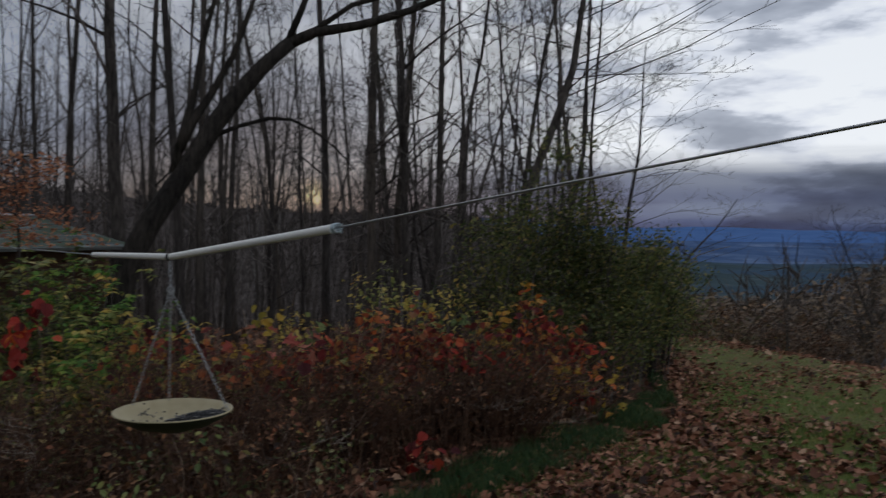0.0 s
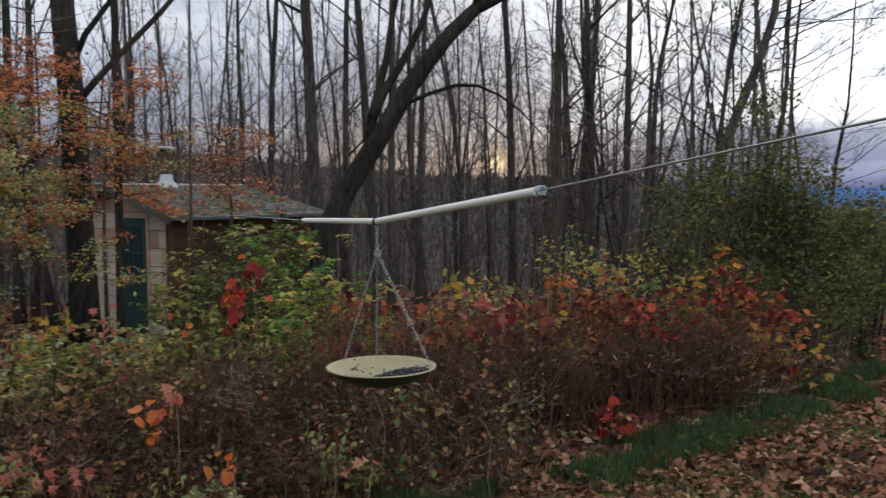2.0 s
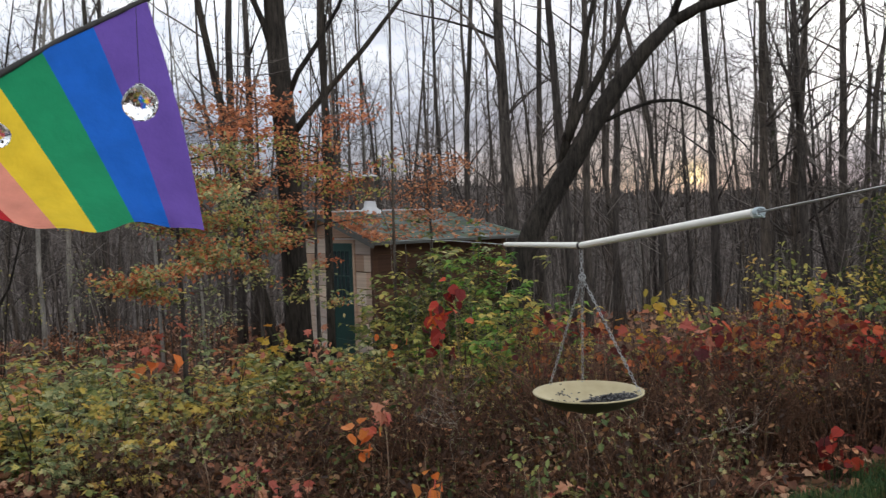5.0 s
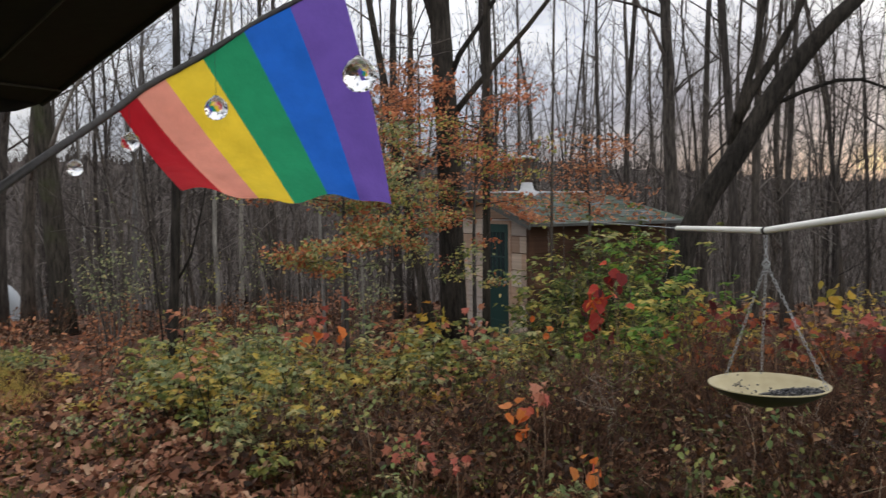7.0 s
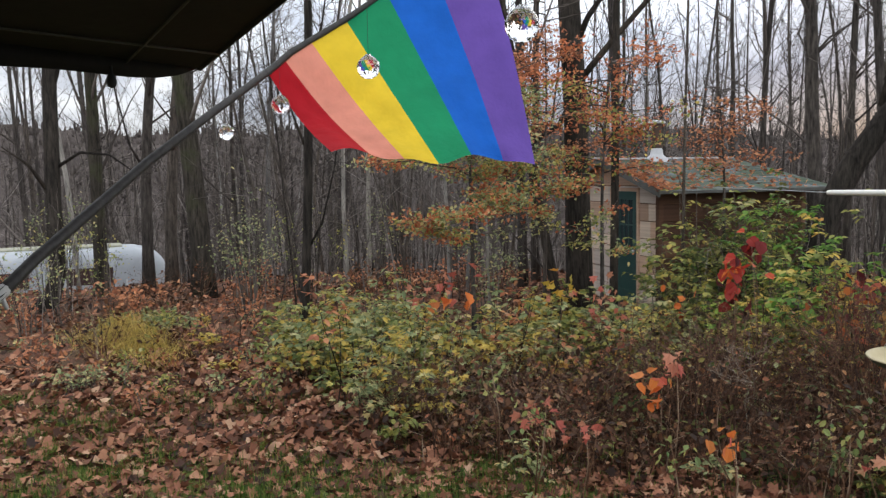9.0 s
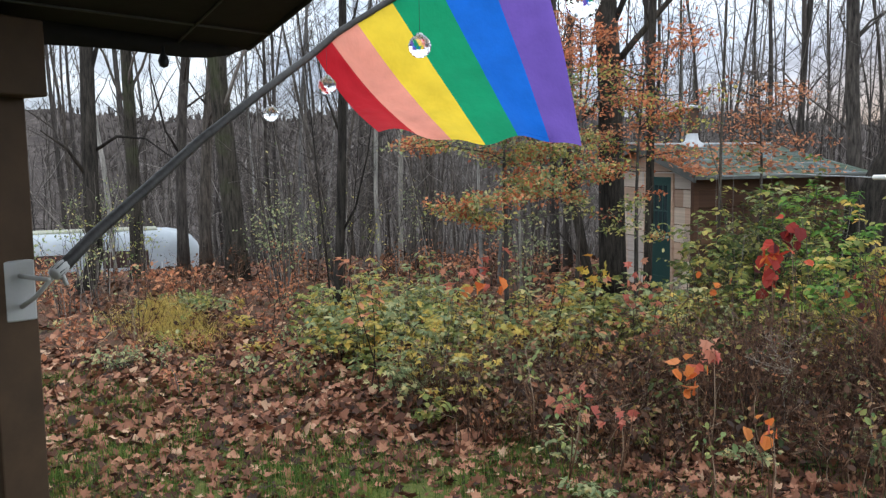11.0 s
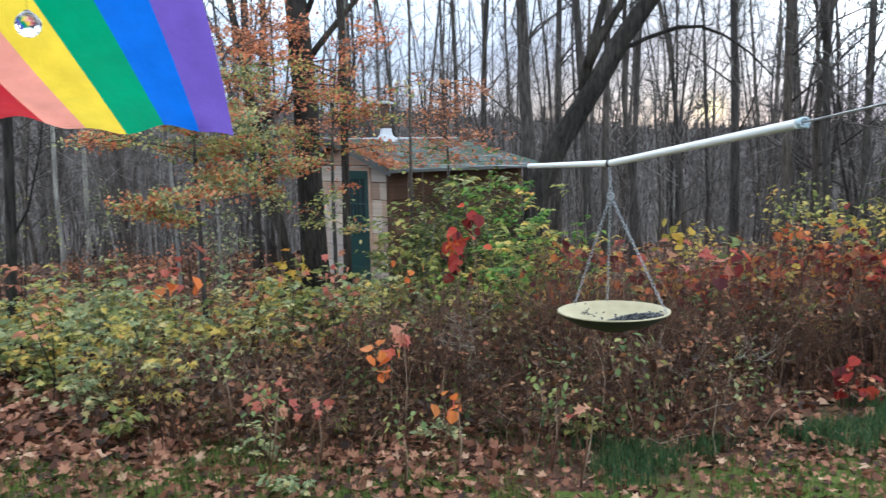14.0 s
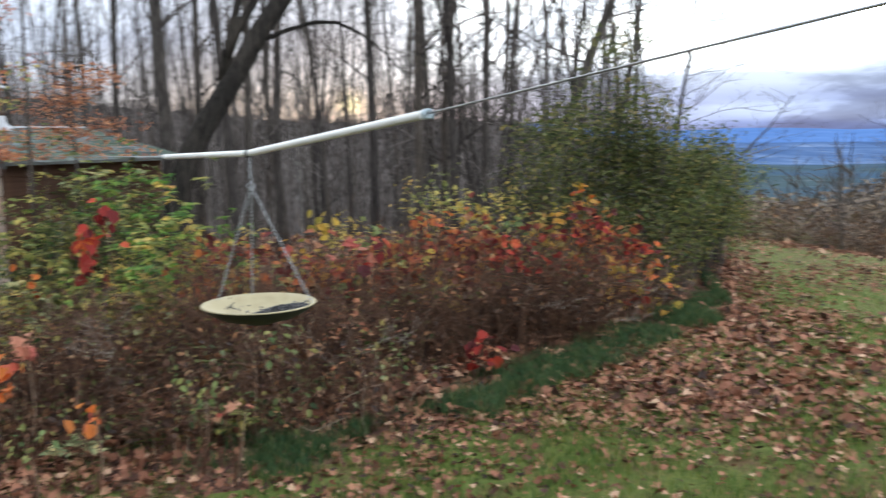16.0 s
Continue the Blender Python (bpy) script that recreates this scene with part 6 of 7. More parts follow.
for s in (-1, 1):
    for a, b, z0, z1 in ((1.25, 2.25, 1.45, 1.98), (3.0, 3.8, 1.45, 1.95)):
        bm = bmesh.new()
        box(bm, (a, s * 0.99 - 0.02, z0 + 0.16), (b, s * 0.99 + 0.02, z1 + 0.02), 0.012)
        part("window", bm, M_VANDARK, camper, "dark curtained side window")
    bm = bmesh.new()
    box(bm, (0.45, s * 1.0 - 0.012, 1.02), (4.95, s * 1.0 + 0.012, 1.07), 0.005)
    part("trim_strip", bm, M_TRIM, camper)
    for x in (0.62, 0.95, 4.6):
        bm = bmesh.new()
        box(bm, (x, s * 0.985 - 0.02, 0.5), (x + 0.025, s * 0.985 + 0.02, 1.7), 0.006)
        part("panel_seam", bm, M_TRIM, camper)
    V, F = [], []
    for x in (2.2, 3.0):
        V, F = [], []
        turn(V, F, [(0.0, 0.0), (0.32, 0.0), (0.34, 0.03), (0.34, 0.16), (0.0, 0.17)], 20)
        w = mesh_object("wheel", V, F, M_RUBBER, camper)
        w.matrix_local = pose(x, s * 0.8, 0.34, 90, 0, 0)

# ---- bird feeder on its cable ----
JOINT, PIPE_L, PIPE_R = Vector((-1.10, 3.415, 1.585)), Vector((-1.88, 4.56, 1.556)), Vector((-0.32, 2.47, 1.703))
FAR_END, NEAR_END = Vector((-5.30, 9.62, 1.50)), Vector((2.05, -0.35, 2.13))


def strand(name, pts, radius, material, parent, sides=8, label=""):
    V, F = [], []
    tube(V, F, pts, [radius] * len(pts), sides)
    return mesh_object(name, V, F, material, parent, label)


line = thing("feeder_line", (0, 0, 0), 0, "steel cable with two white plastic pipes that guard a bird feeder", "cable")
strand("cable", [FAR_END, PIPE_L], 0.0026, M_STEEL, line, 6)
strand("cable", [PIPE_R, PIPE_R.lerp(NEAR_END, 0.5) - Vector((0, 0, 0.012)), NEAR_END], 0.0030, M_STEEL, line, 8)
for a, b in ((PIPE_L, JOINT), (JOINT, PIPE_R)):
    d = (b - a).normalized()
    p = strand("pipe", [a + d * 0.004, a + d * 0.006, b - d * 0.008, b - d * 0.006], 0.0135, M_PVC, line, 20)
    for q in p.data.polygons:
        q.use_smooth = len(q.vertices) == 4
d = (PIPE_R - JOINT).normalized()
for k in range(3):
    q = JOINT + d * (k - 1) * 0.006
    strand("clamp", [q - d * 0.004, q + d * 0.004], 0.0165, M_RUBBER, line, 14)
rng = np.random.default_rng(61)
for k in range(4):
    V, F = [], []
    ring = []
    e1 = d.orthogonal().normalized()
    e2 = d.cross(e1)
    tilt = Vector(rng.normal(0, 0.25, 3))
    for i in range(15):
        w = 2 * math.pi * i / 14
        ring.append(PIPE_R + d * (0.006 * k + 0.006) + (e1 * math.cos(w) + e2 * math.sin(w)) * (0.0118 + 0.0025 * rng.random()) + d * tilt.dot(e1 * math.cos(w)) * 0.02)
    tube(V, F, ring, [0.0026] * 15, 6)
    mesh_object("knot_coil", V, F, M_ROPE, line)
for k in range(2):
    tail = wander(rng, PIPE_R + d * 0.012, (0.3, -0.2, -0.6 + k * 0.9), 0.028, 4, 0.5)
    strand("knot_tail", tail, 0.003, M_ROPE, line, 5)

BOWL = Vector((-1.073, 3.372, 0.972))
feeder = thing("bird_feeder", tuple(BOWL), 0, "shallow cream bowl with dark underside hung on three chains with seeds", "bird feeder")
R = 0.231
V, F = [], []
turn(V, F, [(0.0, -0.078), (0.06, -0.078), (0.075, -0.070), (0.15, -0.052), (0.21, -0.020), (R, 0.0)], 56)
mesh_object("bowl", V, F, M_BOWL, feeder, "dark green enamelled underside")
V, F = [], []
turn(V, F, [(R, 0.0), (R + 0.001, 0.004), (R - 0.004, 0.006), (0.208, -0.014), (0.15, -0.042), (0.08, -0.058), (0.0, -0.062)], 56)
mesh_object("basin", V, F, M_CREAM, feeder, "cream enamelled inside")
HUB = Vector((-1.093, 3.40, 1.452)) - BOWL
V, F = [], []


def chain(a, b, link, wire, name, parent):
    a, b = Vector(a), Vector(b)
    d = b - a
    count = max(2, int(d.length / (link * 0.74)))
    d.normalize()
    e1 = d.orthogonal().normalized()
    e2 = d.cross(e1)
    V, F = [], []
    for k in range(count):
        c = a.lerp(b, (k + 0.5) / count)
        side = (e1, e2)[k % 2] * 0.9 + (e2, e1)[k % 2] * 0.3 * math.sin(k * 1.7)
        ring = []
        for i in range(11):
            w = 2 * math.pi * i / 10
            ring.append(c + d * (math.cos(w) * link * 0.5) + side * (math.sin(w) * link * 0.30))
        tube(V, F, ring, [wire] * 11, 5)
    return mesh_object(name, V, F, M_STEEL, parent)


for az in (154, 112, 0):
    w = radians(az)
    chain(HUB, (math.cos(w) * (R - 0.012), math.sin(w) * (R - 0.012), 0.004), 0.022, 0.0014, "chain", feeder)
chain(JOINT - BOWL - Vector((0, 0, 0.016)), HUB, 0.024, 0.0016, "chain", feeder)
V, F = [], []
tube(V, F, [HUB + Vector((0.014 * math.cos(k * 0.63), 0, 0.014 * math.sin(k * 0.63))) for k in range(11)], [0.003] * 11, 6)
mesh_object("ring", V, F, M_STEEL, feeder)
V, F = [], []
for _ in range(1000):
    w, q = rng.uniform(0, 6.283), math.sqrt(rng.random())
    x, y = 0.075 + 0.125 * q * math.cos(w), 0.005 + 0.125 * q * math.sin(w)
    if rng.random() < 0.12:
        x, y = rng.uniform(-0.16, 0.18), rng.uniform(-0.13, 0.12)
    rr = math.hypot(x, y)
    z = -0.058 + 0.044 * max(0.0, (rr - 0.06) / 0.148) ** 1.3 + 0.045 * rng.random() * (1 - q)
    dd = Vector((rng.normal(), rng.normal(), 0.3 * rng.normal())).normalized() * 0.0075
    p = Vector((x, y, z + 0.006))
    tube(V, F, [p - dd, p, p + dd], [0.001, 0.0042, 0.0008], 4)
seeds = mesh_object("birdseed", V, F, M_SEED)
seeds.matrix_world = pose(*BOWL)
tagged(seeds, "dark sunflower seeds heaped in the feeder bowl", "birdseed", kind="stuff")

# ---- porch: deck, post, awning, house wall ----
M_WOOD = plain("brown_porch_timber", (0.035, 0.021, 0.011), (0.085, 0.050, 0.026), 10, 0.75)
M_CANVAS = plain("dark_canvas", (0.010, 0.009, 0.008), (0.022, 0.020, 0.017), 30, 0.95)
M_SEAM = plain("canvas_seam", (0.05, 0.048, 0.042), (0.09, 0.085, 0.075), 30, 0.9)
M_SIDING = plain("dull_siding", (0.30, 0.28, 0.25), (0.38, 0.36, 0.32), 6, 0.8)
post = thing("porch_post", (-2.03, 0.40, 0), 18, "square brown timber post holding up the porch awning", "post")
bm = bmesh.new()
box(bm, (-0.10, -0.05, -0.60), (-0.012, 0.05, 1.94), 0.004)
part("shaft", bm, M_WOOD, post)
bm = bmesh.new()
box(bm, (-0.11, -0.06, 1.805), (0.048, 0.056, 1.95), 0.004)
part("head_block", bm, M_WOOD, post)

awning = thing("awning", (0, 0, 0), 0, "low dark canvas porch awning with pale seams", "awning")
CORNER, LEFT = Vector((-2.25, 1.07, 1.972)), Vector((-1.52, -2.25, 1.94))
INNER, BACK = Vector((1.25, 0.21, 2.424)), Vector((1.25, -2.25, 2.42))
NU, NV = 22, 14
V, F = [], []
for i in range(NU + 1):
    for j in range(NV + 1):
        u, v = i / NU, j / NV
        p = CORNER.lerp(INNER, u).lerp(LEFT.lerp(BACK, u), v)
        p.z -= 0.09 * math.sin(math.pi * v) * math.sin(math.pi * min(1, u * 1.2)) + 0.004 * noise.noise(p * 4)
        V.append(tuple(p))
for i in range(NU):
    for j in range(NV):
        q = i * (NV + 1) + j
        F.append((q, q + 1, q + NV + 2, q + NV + 1))
s = len(V)
V += [(x, y, z + 0.012) for x, y, z in V]
F += [tuple(reversed([k + s for k in f])) for f in F]
mesh_object("canvas", V, F, M_CANVAS, awning)
# hanging flap along the front, rounded at the corner
V, F = [], []
m = 52
for k in range(m + 1):
    u = k / m
    p = CORNER.lerp(LEFT, u)
    h = 0.042 * (1 - math.exp(-u * m / 1.6)) + 0.004 * math.sin(u * 40)
    V += [(p.x, p.y, p.z + 0.012), (p.x - 0.012, p.y - 0.004, p.z - h)]
for k in range(m):
    F.append((2 * k, 2 * k + 1, 2 * k + 3, 2 * k + 2))
flap = mesh_object("front_flap", V, F, M_CANVAS, awning)
mod = flap.modifiers.new("thick", "SOLIDIFY")
mod.thickness = 0.004
def under_awning(u, v):
    p = CORNER.lerp(INNER, u).lerp(LEFT.lerp(BACK, u), v)
    return p - Vector((0, 0, 0.006 + 0.09 * math.sin(math.pi * v) * math.sin(math.pi * min(1, u * 1.2))))


strand("seam", [under_awning(k / 12, 0.067) for k in range(13)], 0.003, M_SEAM, awning, 5)
strand("seam", [under_awning(0.045, k / 12) for k in range(13)], 0.003, M_SEAM, awning, 5)
strand("seam", [under_awning(0.30, k / 12) for k in range(13)], 0.003, M_SEAM, awning, 5)
V, F = [], []
turn(V, F, [(0.0, -0.022), (0.010, -0.018), (0.013, -0.006), (0.009, 0.006), (0.004, 0.012), (0.003, 0.03)], 10, CORNER.lerp(LEFT, 0.082) + Vector((0.01, 0, -0.05)))
mesh_object("grommet_knob", V, F, M_RUBBER, awning)
strand("edge_rope", [CORNER.lerp(INNER, k / 10) for k in range(11)], 0.008, M_CANVAS, awning, 8)

deck = thing("porch_deck", (0, 0, 0), 0, "brown timber porch deck under the awning", "deck")
M_DECK = M_WOOD
for k in range(20):
    bm = bmesh.new()
    y = -2.2 + 0.145 * k
    box(bm, (-2.0, y, -0.035), (1.2, y + 0.138, 0.0), 0.004)
    part("plank", bm, M_DECK, deck)
bm = bmesh.new()
for x in (-1.9, -0.4, 1.1):
    box(bm, (x, -2.2, -0.19), (x + 0.045, 0.69, -0.036))
    for y in (-2.1, 0.5):
        box(bm, (x - 0.02, y, -0.75), (x + 0.07, y + 0.09, -0.19))
part("joist", bm, M_DECK, deck)
wall = thing("house_wall", (0, 0, 0), 0, "plain siding wall of the house behind the porch", "wall")
bm = bmesh.new()
box(bm, (1.25, -2.45, -0.7), (1.45, 0.23, 3.2), 0.0)
box(bm, (-6.0, -2.45, -0.7), (1.247, -2.25, 3.2), 0.0)
ob = part("siding", bm, M_SIDING, wall)
wall["kind"] = "structure"
bm = bmesh.new()
box(bm, (1.95, -0.42, -0.7), (2.15, -0.28, 2.36), 0.004)
tagged(part("cable_post", bm, M_WOOD, None), "plain timber post that takes the cable's near end", "post")

# ---- flag ----
def from_porch(az, el, r):
    """A place seen from the porch: bearing, height angle and distance over the ground."""
    return Vector((-0.25 - r * math.sin(radians(az)), -0.11 + r * math.cos(radians(az)), 1.675 + r * math.tan(radians(el))))


# the bent pole: bearing, height angle, distance
BENT = [(71.06, -5.75, 1.770), (69.73, -4.44, 1.82), (66.35, -1.59, 1.955), (62.9, 1.38, 2.11), (59.1, 4.25, 2.29), (57.0, 5.75, 2.40), (55.2, 7.05, 2.50), (53.6, 8.35, 2.58),
        (50.0, 10.4, 2.70), (46.0, 12.9, 2.79), (41.0, 15.4, 2.85), (38.2, 16.6, 2.88)]
POLE = [from_porch(*q) for q in BENT]
POLE_A = POLE[0]
pd = (POLE[2] - POLE[0]).normalized()
M_POLE = plain("weathered_wood_pole", (0.012, 0.011, 0.011), (0.055, 0.051, 0.048), 40, 0.6, strength=0.6, dist=0.006)
M_BRACKET = plain("white_bracket", (0.40, 0.40, 0.39), (0.54, 0.54, 0.53), 14, 0.5)
flagpole = thing("flagpole", (0, 0, 0), 0, "slanting grey wooden flagpole in a white wall bracket", "flagpole")
V, F = [], []
line_pts = [POLE_A - pd * 0.05] + POLE
tube(V, F, line_pts, [0.0125 - 0.0035 * k / (len(line_pts) - 1) for k in range(len(line_pts))], 14)
mesh_object("pole", V, F, M_POLE, flagpole)
V, F = [], []
tube(V, F, [POLE_A - pd * 0.055, POLE_A - pd * 0.052, POLE_A - pd * 0.024, POLE_A - pd * 0.022], [0.009, 0.0132, 0.0132, 0.0125], 8)
mesh_object("socket", V, F, M_BRACKET, flagpole)
V, F = [], []
base = Vector((-2.03, 0.405, 1.43))
tube(V, F, [POLE_A - pd * 0.04, (POLE_A - pd * 0.08).lerp(base, 0.4) - Vector((0, 0, 0.02)), base + Vector((0, 0, -0.03))], [0.0045, 0.0045, 0.005], 10)
tube(V, F, [POLE_A - pd * 0.07, base + Vector((0, 0, 0.03))], [0.0045, 0.005], 10)
tube(V, F, [POLE_A - pd * 0.035, POLE_A - pd * 0.035 + Vector((0.012, 0.006, -0.030))], [0.0045, 0.004], 8)
mesh_object("bracket_arm", V, F, M_BRACKET, flagpole)
bm = bmesh.new()
box(bm, (-2.050, 0.375, 1.37), (-2.035, 0.435, 1.49), 0.004)
part("bracket_plate", bm, M_BRACKET, flagpole)
V, F = [], []
turn(V, F, [(0.0, -0.02), (0.018, -0.012), (0.022, 0.0), (0.018, 0.012), (0.0, 0.02)], 12)
fin = mesh_object("finial", V, F, M_BRACKET, flagpole)
fin.matrix_world = Matrix.Translation(POLE[-1])


def cloth(name, c):
    n = Nodes(name, 0.75, spec=0.2)
    f = n.noise(26, 5, 0.62, (1, 1, 0.45))
    g = n.noise(7, 4)
    col = n.mix(1.0, (c[0], c[1], c[2]), n.ramp(g, [(0.3, (0.86, 0.86, 0.86)), (0.7, (1.08, 1.08, 1.08))]), "MULTIPLY")
    n.colour(col)
    n.bump(f, 0.55, 0.010)
    tr = n.t.nodes.new("ShaderNodeBsdfTranslucent")
    n.link(col, tr.inputs[0])
    mx = n.t.nodes.new("ShaderNodeMixShader")
    mx.inputs[0].default_value = 0.4
    n.link(n.b.outputs[0], mx.inputs[1])
    n.link(tr.outputs[0], mx.inputs[2])
    n.link(mx.outputs[0], n.t.nodes["Material Output"].inputs[0])
    return n.mat


STRIPES = [("red", (0.48, 0.012, 0.022)), ("salmon", (0.85, 0.33, 0.24)), ("yellow", (0.88, 0.62, 0.04)), ("green", (0.015, 0.30, 0.13)), ("blue", (0.012, 0.14, 0.62)), ("violet", (0.16, 0.09, 0.42))]
HOIST = POLE[6:11]
F0, F1 = from_porch(51.2, 1.7, 2.20), from_porch(37.6, 0.9, 2.46)
flag = thing("flag", (0, 0, 0), 0, "six-striped rainbow cloth flag hanging from a bent slanting pole", "flag")
FV, SUB = 44, 10


def flag_point(u, v):
    """u across the stripes from red to violet, v from the pole to the free end."""
    q = min(u * (len(HOIST) - 1), len(HOIST) - 1.001)
    top = HOIST[int(q)].lerp(HOIST[int(q) + 1], q - int(q))
    p = top.lerp(F0.lerp(F1, u), v)
    belly = math.sin(math.pi * v)
    # the slack at the red end billows away behind
    p += Vector((-0.80, 0.58, -0.10)) * belly * 0.17 * (1 - u) ** 1.3
    p += Vector((0.30, 0.05, 0.0)) * 0.05 * belly
    fold = 0.020 * v * math.sin(u * 11.5 + v * 2.2 + 0.6) + 0.007 * v * math.sin(u * 24 - v * 7) + 0.010 * noise.noise((u * 5, v * 3.5, 2.0)) + 0.005 * noise.noise((u * 14, v * 9, 5.0))
    p += Vector((0.70, -0.70, 0.10)) * fold
    p.z += v * v * (0.014 * math.sin(u * 10.0 + 0.5) + 0.006 * math.sin(u * 21))
    return p


for k, (name, c) in enumerate(STRIPES):
    mt = cloth(name + "_cloth", c)
    V, F = [], []
    for i in range(SUB + 1):
        for j in range(FV + 1):
            V.append(flag_point((k + i / SUB) / 6, j / FV))
    for i in range(SUB):
        for j in range(FV):
            q = i * (FV + 1) + j
            F.append((q, q + 1, q + FV + 2, q + FV + 1))
    st = mesh_object("stripe", V, F, mt, flag, name + " cloth stripe")
    V, F = [], []
    tube(V, F, [flag_point((k + i / SUB) / 6, 0.98) for i in range(SUB + 1)], [0.0005] * (SUB + 1), 4)
    mesh_object("hem", V, F, mt, st)

# ---- crystal balls on threads ----
M_CRYSTAL = Nodes("cut_crystal", 0.0)
M_CRYSTAL.colour((1.0, 1.0, 1.0))
M_CRYSTAL.b.inputs["Transmission Weight"].default_value = 1.0
M_CRYSTAL.b.inputs["IOR"].default_value = 1.55
M_CRYSTAL = M_CRYSTAL.mat
M_THREAD = plain("dark_thread", (0.05, 0.05, 0.05), (0.10, 0.10, 0.10), 40, 0.9)
# a rod along the eave carries them
ROD_A, ROD_B = Vector((1.26, 0.222, 2.50)), Vector((-3.05, 1.54, 2.50))
rod = thing("hanging_rod", tuple(ROD_A), 0, "thin dark rod along the eave that carries hanging crystals", "rod")
strand("bar", [(0, 0, 0), tuple((ROD_B - ROD_A) * 0.5), tuple(ROD_B - ROD_A)], 0.006, M_POLE, rod, 8)
for x, y, z, r in ((-1.082, 0.938, 1.912, 0.0275), (-1.632, 1.107, 1.915, 0.0250), (-2.205, 1.288, 1.884, 0.0260), (-2.713, 1.433, 1.836, 0.0260)):
    ball = thing("crystal_ball", (x, y, z), 25, "clear faceted crystal ball hanging on a dark thread", "crystal", "hanging crystals")
    V, F = [], []
    rings = [(0.0, -1.0)] + [(math.cos(radians(a)), math.sin(radians(a))) for a in (-66, -42, -18, 6, 30, 54)] + [(0.30, 1.0), (0.22, 1.12), (0.0, 1.15)]
    nn = 14
    s = 0
    for q, (rr, zz) in enumerate(rings):
        for k in range(nn):
            w = 2 * math.pi * (k + 0.5 * (q % 2)) / nn
            V.append((rr * r * math.cos(w), rr * r * math.sin(w), zz * r))
    for q in range(len(rings) - 1):
        for k in range(nn):
            a, b = q * nn + k, q * nn + (k + 1) % nn
            c, e = a + nn, b + nn
            if q % 2 == 0:
                F += [(a, b, c), (b, e, c)]
            else:
                F += [(a, b, e), (a, e, c)]
    me = mesh_object("ball", V, F, M_CRYSTAL, ball, smooth=False)
    b2 = bmesh.new()
    b2.from_mesh(me.data)
    bmesh.ops.remove_doubles(b2, verts=b2.verts, dist=1e-6)
    bmesh.ops.recalc_face_normals(b2, faces=b2.faces)
    b2.to_mesh(me.data)
    b2.free()
    strand("thread", [(0, 0, r * 1.12), (0, 0, 2.496 - z)], 0.0006, M_THREAD, ball, 4)

# ---- fallen leaves and grass ----
def scatter(seed, number, test, x0, x1, y0, y1):
    rng = np.random.default_rng(seed)
    out = []
    while len(out) < number:
        x, y = rng.uniform(x0, x1), rng.uniform(y0, y1)
        if test(x, y, rng):
            out.append((x, y, ground_z(x, y)))
    return np.array(out), rng


def near_leafy(x, y, rng):
    r = math.hypot(x, y)
    if r < 2.6 or r > 11 or y < 0.8:
        return False
    s = lawn_side(x, y)
    patch = 0.5 + 0.7 * noise.noise((x * 0.7, y * 0.7, 11)) + 0.6 * noise.noise((x * 2.6, y * 2.6, 12))
    left = x < -4.6 and y < 7.5 and s < 0.25
    dens = (1.0 if x < -2.8 else 0.7) if -3.0 < s < (0.6 if x < -2.5 else 1.6) and x < -2.0 or left else 0.75 if -3.0 < s < 1.6 else 0.55 if s <= -3.0 else 0.42 if x < -1.5 else 0.62
    return rng.random() < dens * (max(0.65, patch) if left else max(0.12, patch)) * min(1.0, 6.5 / r)


P, rng = scatter(91, 40000, near_leafy, -11, 7, 0.8, 11)
P[:, 2] += rng.uniform(0.004, 0.035, len(P))
near = np.argsort(np.hypot(P[:, 0] + 0.2, P[:, 1]))[:300]
leaf_parts(P[near], rng.uniform(0.05, 0.115, 300), LEAF_LOBED, F_FALLEN, rng, ground, flat=1.0)
P = np.delete(P, near, axis=0)
far = np.hypot(P[:, 0], P[:, 1]) > 6.5
litter = leaf_mesh("fallen_leaves", P[far], rng.uniform(0.045, 0.12, far.sum()), LEAF_RAGGED, F_LITTER, rng, flat=1.0)
tagged(litter, "fallen russet and brown leaves along the thicket's foot", "fallen leaves", kind="stuff")
P = P[~far]
litter = leaf_mesh("fallen_leaves", P, rng.uniform(0.030, 0.092, len(P)) * np.where(P[:, 0] > -2.2, 0.82, 1.08), LEAF_LOBED, F_LITTER, rng, flat=1.0)
tagged(litter, "fallen brown and tan maple leaves scattered over the grass", "fallen leaves", kind="stuff")


def porch_leafy(x, y, rng):
    return not (-2.1 < x < 1.5 and y < 0.8) and y > -2.1 and rng.random() < 0.5 + 0.8 * noise.noise((x * 0.7, y * 0.7, 11))


P, rng = scatter(98, 3600, porch_leafy, -9, 8, -2.1, 2.6)
P[:, 2] += rng.uniform(0.004, 0.03, len(P))
litter = leaf_mesh("fallen_leaves", P, rng.uniform(0.05, 0.10, len(P)), LEAF_OVAL, F_LITTER, rng, flat=1.0)
tagged(litter, "fallen brown leaves scattered round the porch", "fallen leaves", kind="stuff")


def far_leafy(x, y, rng):
    r = math.hypot(x, y)
    if r < 9 or r > 24:
        return False
    s = lawn_side(x, y)
    patch = 0.5 + 1.0 * noise.noise((x * 0.35, y * 0.35, 17))
    return rng.random() < (1.0 if s < 0 else 1.0 if s < 3 else 0.22) * max(0.6 if x < -5 else 0.1, patch)


P, rng = scatter(92, 26000, far_leafy, -20, 12, 2, 24)
P[:, 2] += rng.uniform(0.004, 0.04, len(P))
litter = leaf_mesh("fallen_leaves", P, rng.uniform(0.08, 0.17, len(P)), LEAF_PLAIN, F_LITTER, rng, flat=1.0)
tagged(litter, "fallen russet leaves covering the woodland floor", "fallen leaves", kind="stuff")

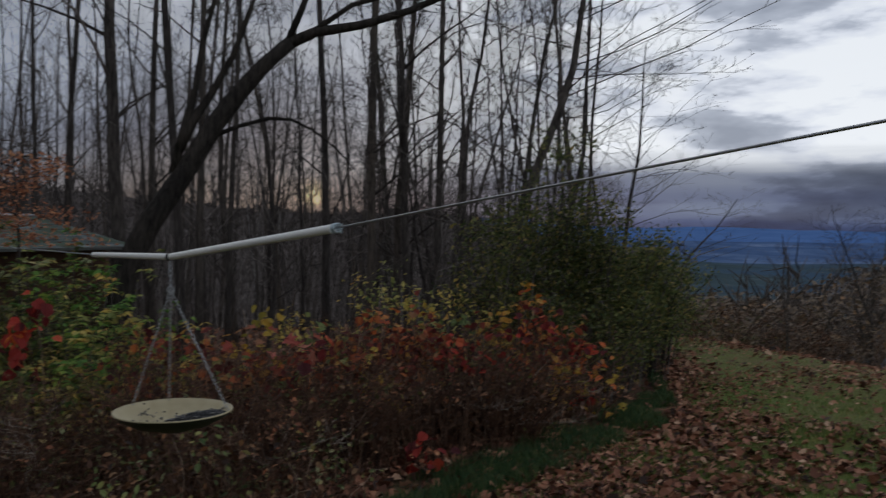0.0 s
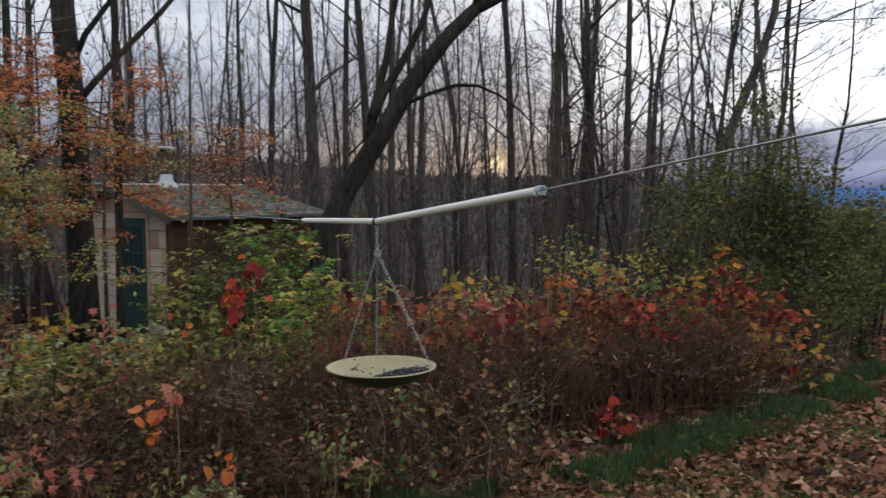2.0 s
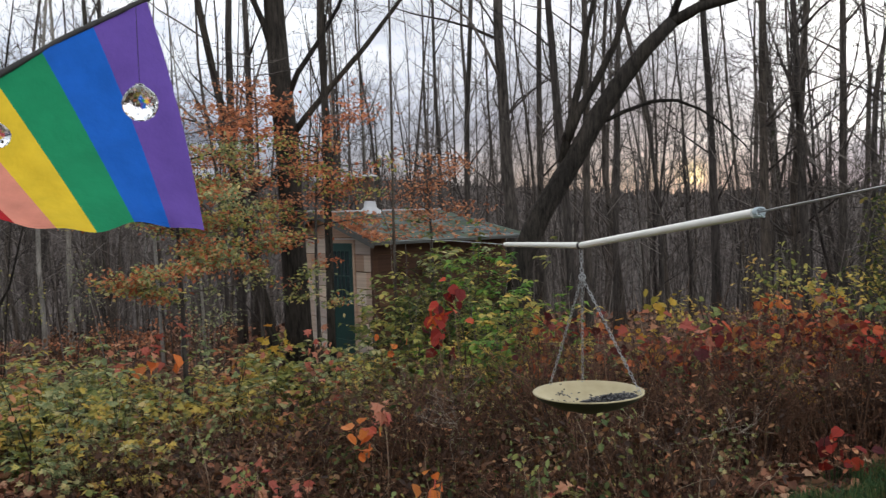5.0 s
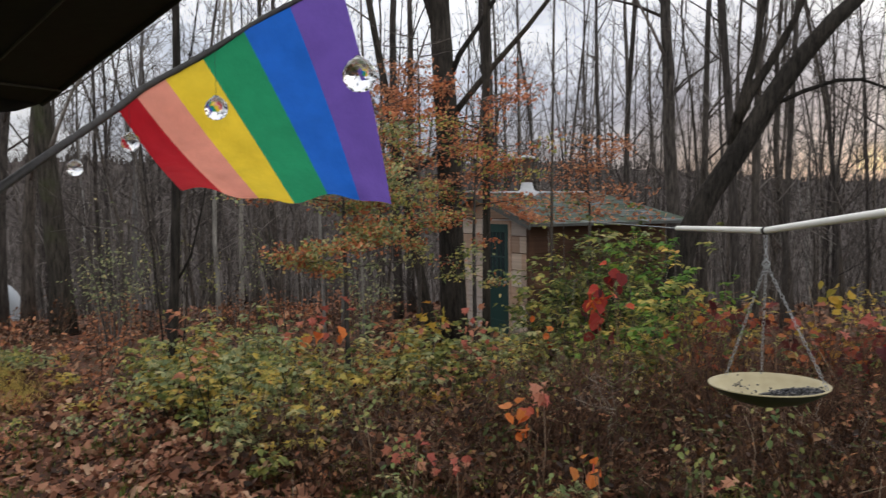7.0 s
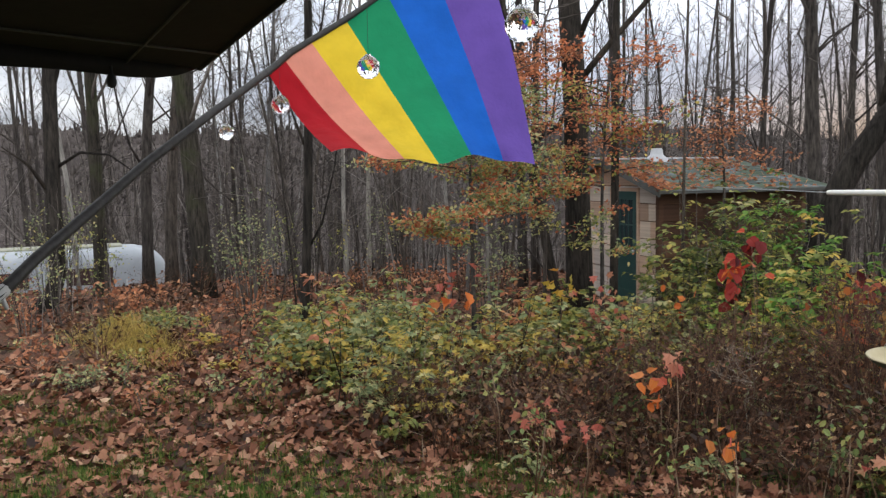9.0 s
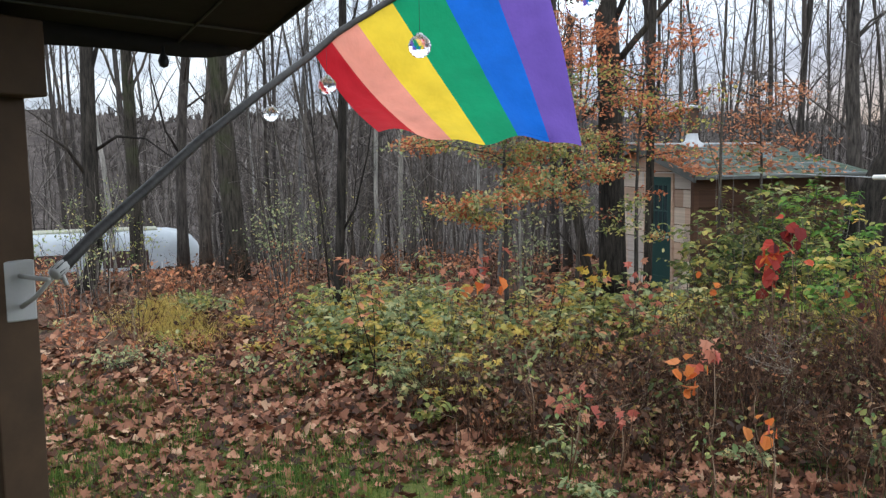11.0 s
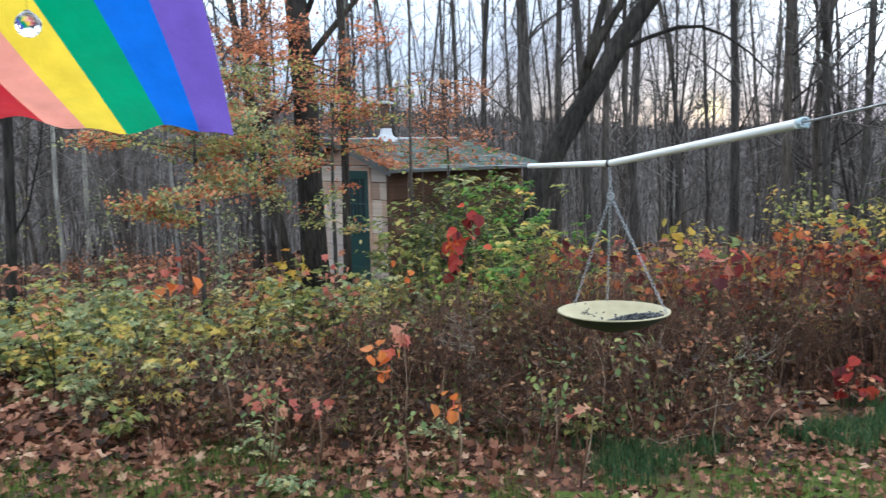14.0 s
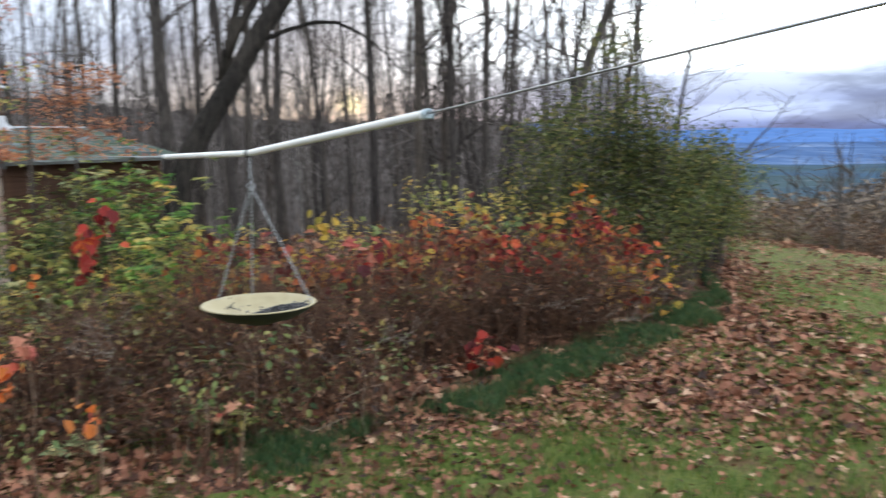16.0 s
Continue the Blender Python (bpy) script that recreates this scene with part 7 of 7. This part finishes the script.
def lawn_leafy(x, y, rng):
    s = lawn_side(x, y)
    if s < 0 or math.hypot(x, y) < 6:
        return False
    edge = math.exp(-s / 2.2) * (0.6 + 0.9 * smooth01(8, 12, y))
    patch = 0.55 + 0.9 * noise.noise((x * 0.5, y * 0.5, 41))
    return rng.random() < max(0.10, patch) * (0.22 + edge)


P, rng = scatter(97, 21000, lawn_leafy, -1, 11, 5, 18.5)
P[:, 2] += rng.uniform(0.004, 0.03, len(P))
litter = leaf_mesh("fallen_leaves", P, rng.uniform(0.045, 0.09, len(P)), LEAF_PLAIN, F_LITTER, rng, flat=1.0)
tagged(litter, "small russet fallen leaves strewn over the mown lawn", "fallen leaves", kind="stuff")

STRAW = [(-11.3, 4.75, 150), (-10.9, 4.85, 320), (-10.5, 4.80, 380), (-10.1, 4.80, 380), (-9.75, 4.75, 300), (-11.7, 4.9, 140)]


def grass_field(name, seed, number, test, box4, lo, hi, material, label, b0=0.2, b1=0.9):
    P, rng = scatter(seed, number, test, *box4)
    yaw = rng.uniform(0, 2 * np.pi, number)
    h = rng.uniform(lo, hi, number)
    bendy = rng.uniform(b0, b1, number)
    wd = rng.uniform(0.0022, 0.0045, number)
    c, s = np.cos(yaw), np.sin(yaw)
    a = np.stack([-s * wd, c * wd, 0 * h], 1)
    out = np.stack([c, s, 0 * h], 1)
    up = np.array([0, 0, 1.0])
    mid = P + up * (h * 0.62)[:, None] + out * (h * 0.18 * bendy)[:, None]
    tip = P + up * h[:, None] * (1 - 0.3 * bendy[:, None]) + out * (h * 0.7 * bendy)[:, None]
    V = np.stack([P - a, P + a, mid + a * 0.7, mid - a * 0.7, tip], 1).reshape(-1, 3)
    F = []
    for k in range(number):
        q = 5 * k
        F += [(q, q + 1, q + 2, q + 3), (q + 3, q + 2, q + 4)]
    ob = mesh_object(name, V, F, material)
    return tagged(ob, label, "grass", kind="stuff")


def lawn_test(x, y, rng):
    r = math.hypot(x, y)
    if r < 3.0 or r > 13:
        return False
    s = lawn_side(x, y)
    p = 0.45 + 1.3 * noise.noise((x * 0.9, y * 0.9, 23)) + 0.6 * noise.noise((x * 3.0, y * 3.0, 24))
    if s < -0.15:
        if not (-8.5 < x < -2.0 and s > -1.6):
            return False
        p -= 0.55
    return rng.random() < max(0.15, p) * min(1.0, (5.2 / r) ** 1.3)


grass_field("grass", 93, 62000, lawn_test, (-9, 7, 1.0, 13), 0.03, 0.095, F_GRASS, "short green grass showing between fallen leaves")


def clearing_test(x, y, rng):
    r = math.hypot(x, y)
    p = 0.15 + 1.5 * noise.noise((x * 0.8, y * 0.8, 51)) + 0.7 * noise.noise((x * 2.4, y * 2.4, 52))
    return 4.0 < r < 10.0 and rng.random() < p * min(1.0, 5.5 / r) * (1.3 if y < 3.2 else 0.45)


grass_field("clearing_grass", 99, 15000, clearing_test, (-9.5, -3.0, 1.2, 5.6), 0.05, 0.13, F_GRASS, "green grass tufts pushing through fallen leaves in the clearing")


def verge_test(x, y, rng):
    s = lawn_side(x, y)
    if not -1.15 < s < 0.3 or x < -3.4 or y < 3.5:
        return False
    p = (0.9 if x > -0.5 else 0.25 if x > -2.2 else -0.1) + 1.3 * noise.noise((x * 1.1, y * 1.1, 29)) + 0.9 * noise.noise((x * 4.0, y * 4.0, 31)) - 1.1 * abs(s + 0.42)
    return rng.random() < p


grass_field("verge_grass", 94, 19000, verge_test, (-4.2, 4.0, 3.6, 13), 0.04, 0.19, F_VERGE, "longer dark green grass along the thicket's foot")
for k, (x, y, n_blades) in enumerate(STRAW):
    def tuft(px, py, rng, x=x, y=y):
        return rng.random() < math.exp(-((px - x) ** 2 / 0.16 + (py - y) ** 2 / 0.08))
    grass_field("straw_tuft", 95 + k, n_blades, tuft, (x - 0.8, x + 0.8, y - 0.7, y + 0.7), 0.12, 0.27, F_STRAW, "flopped tuft of yellow straw-like grass among fallen leaves", 1.9, 3.0)
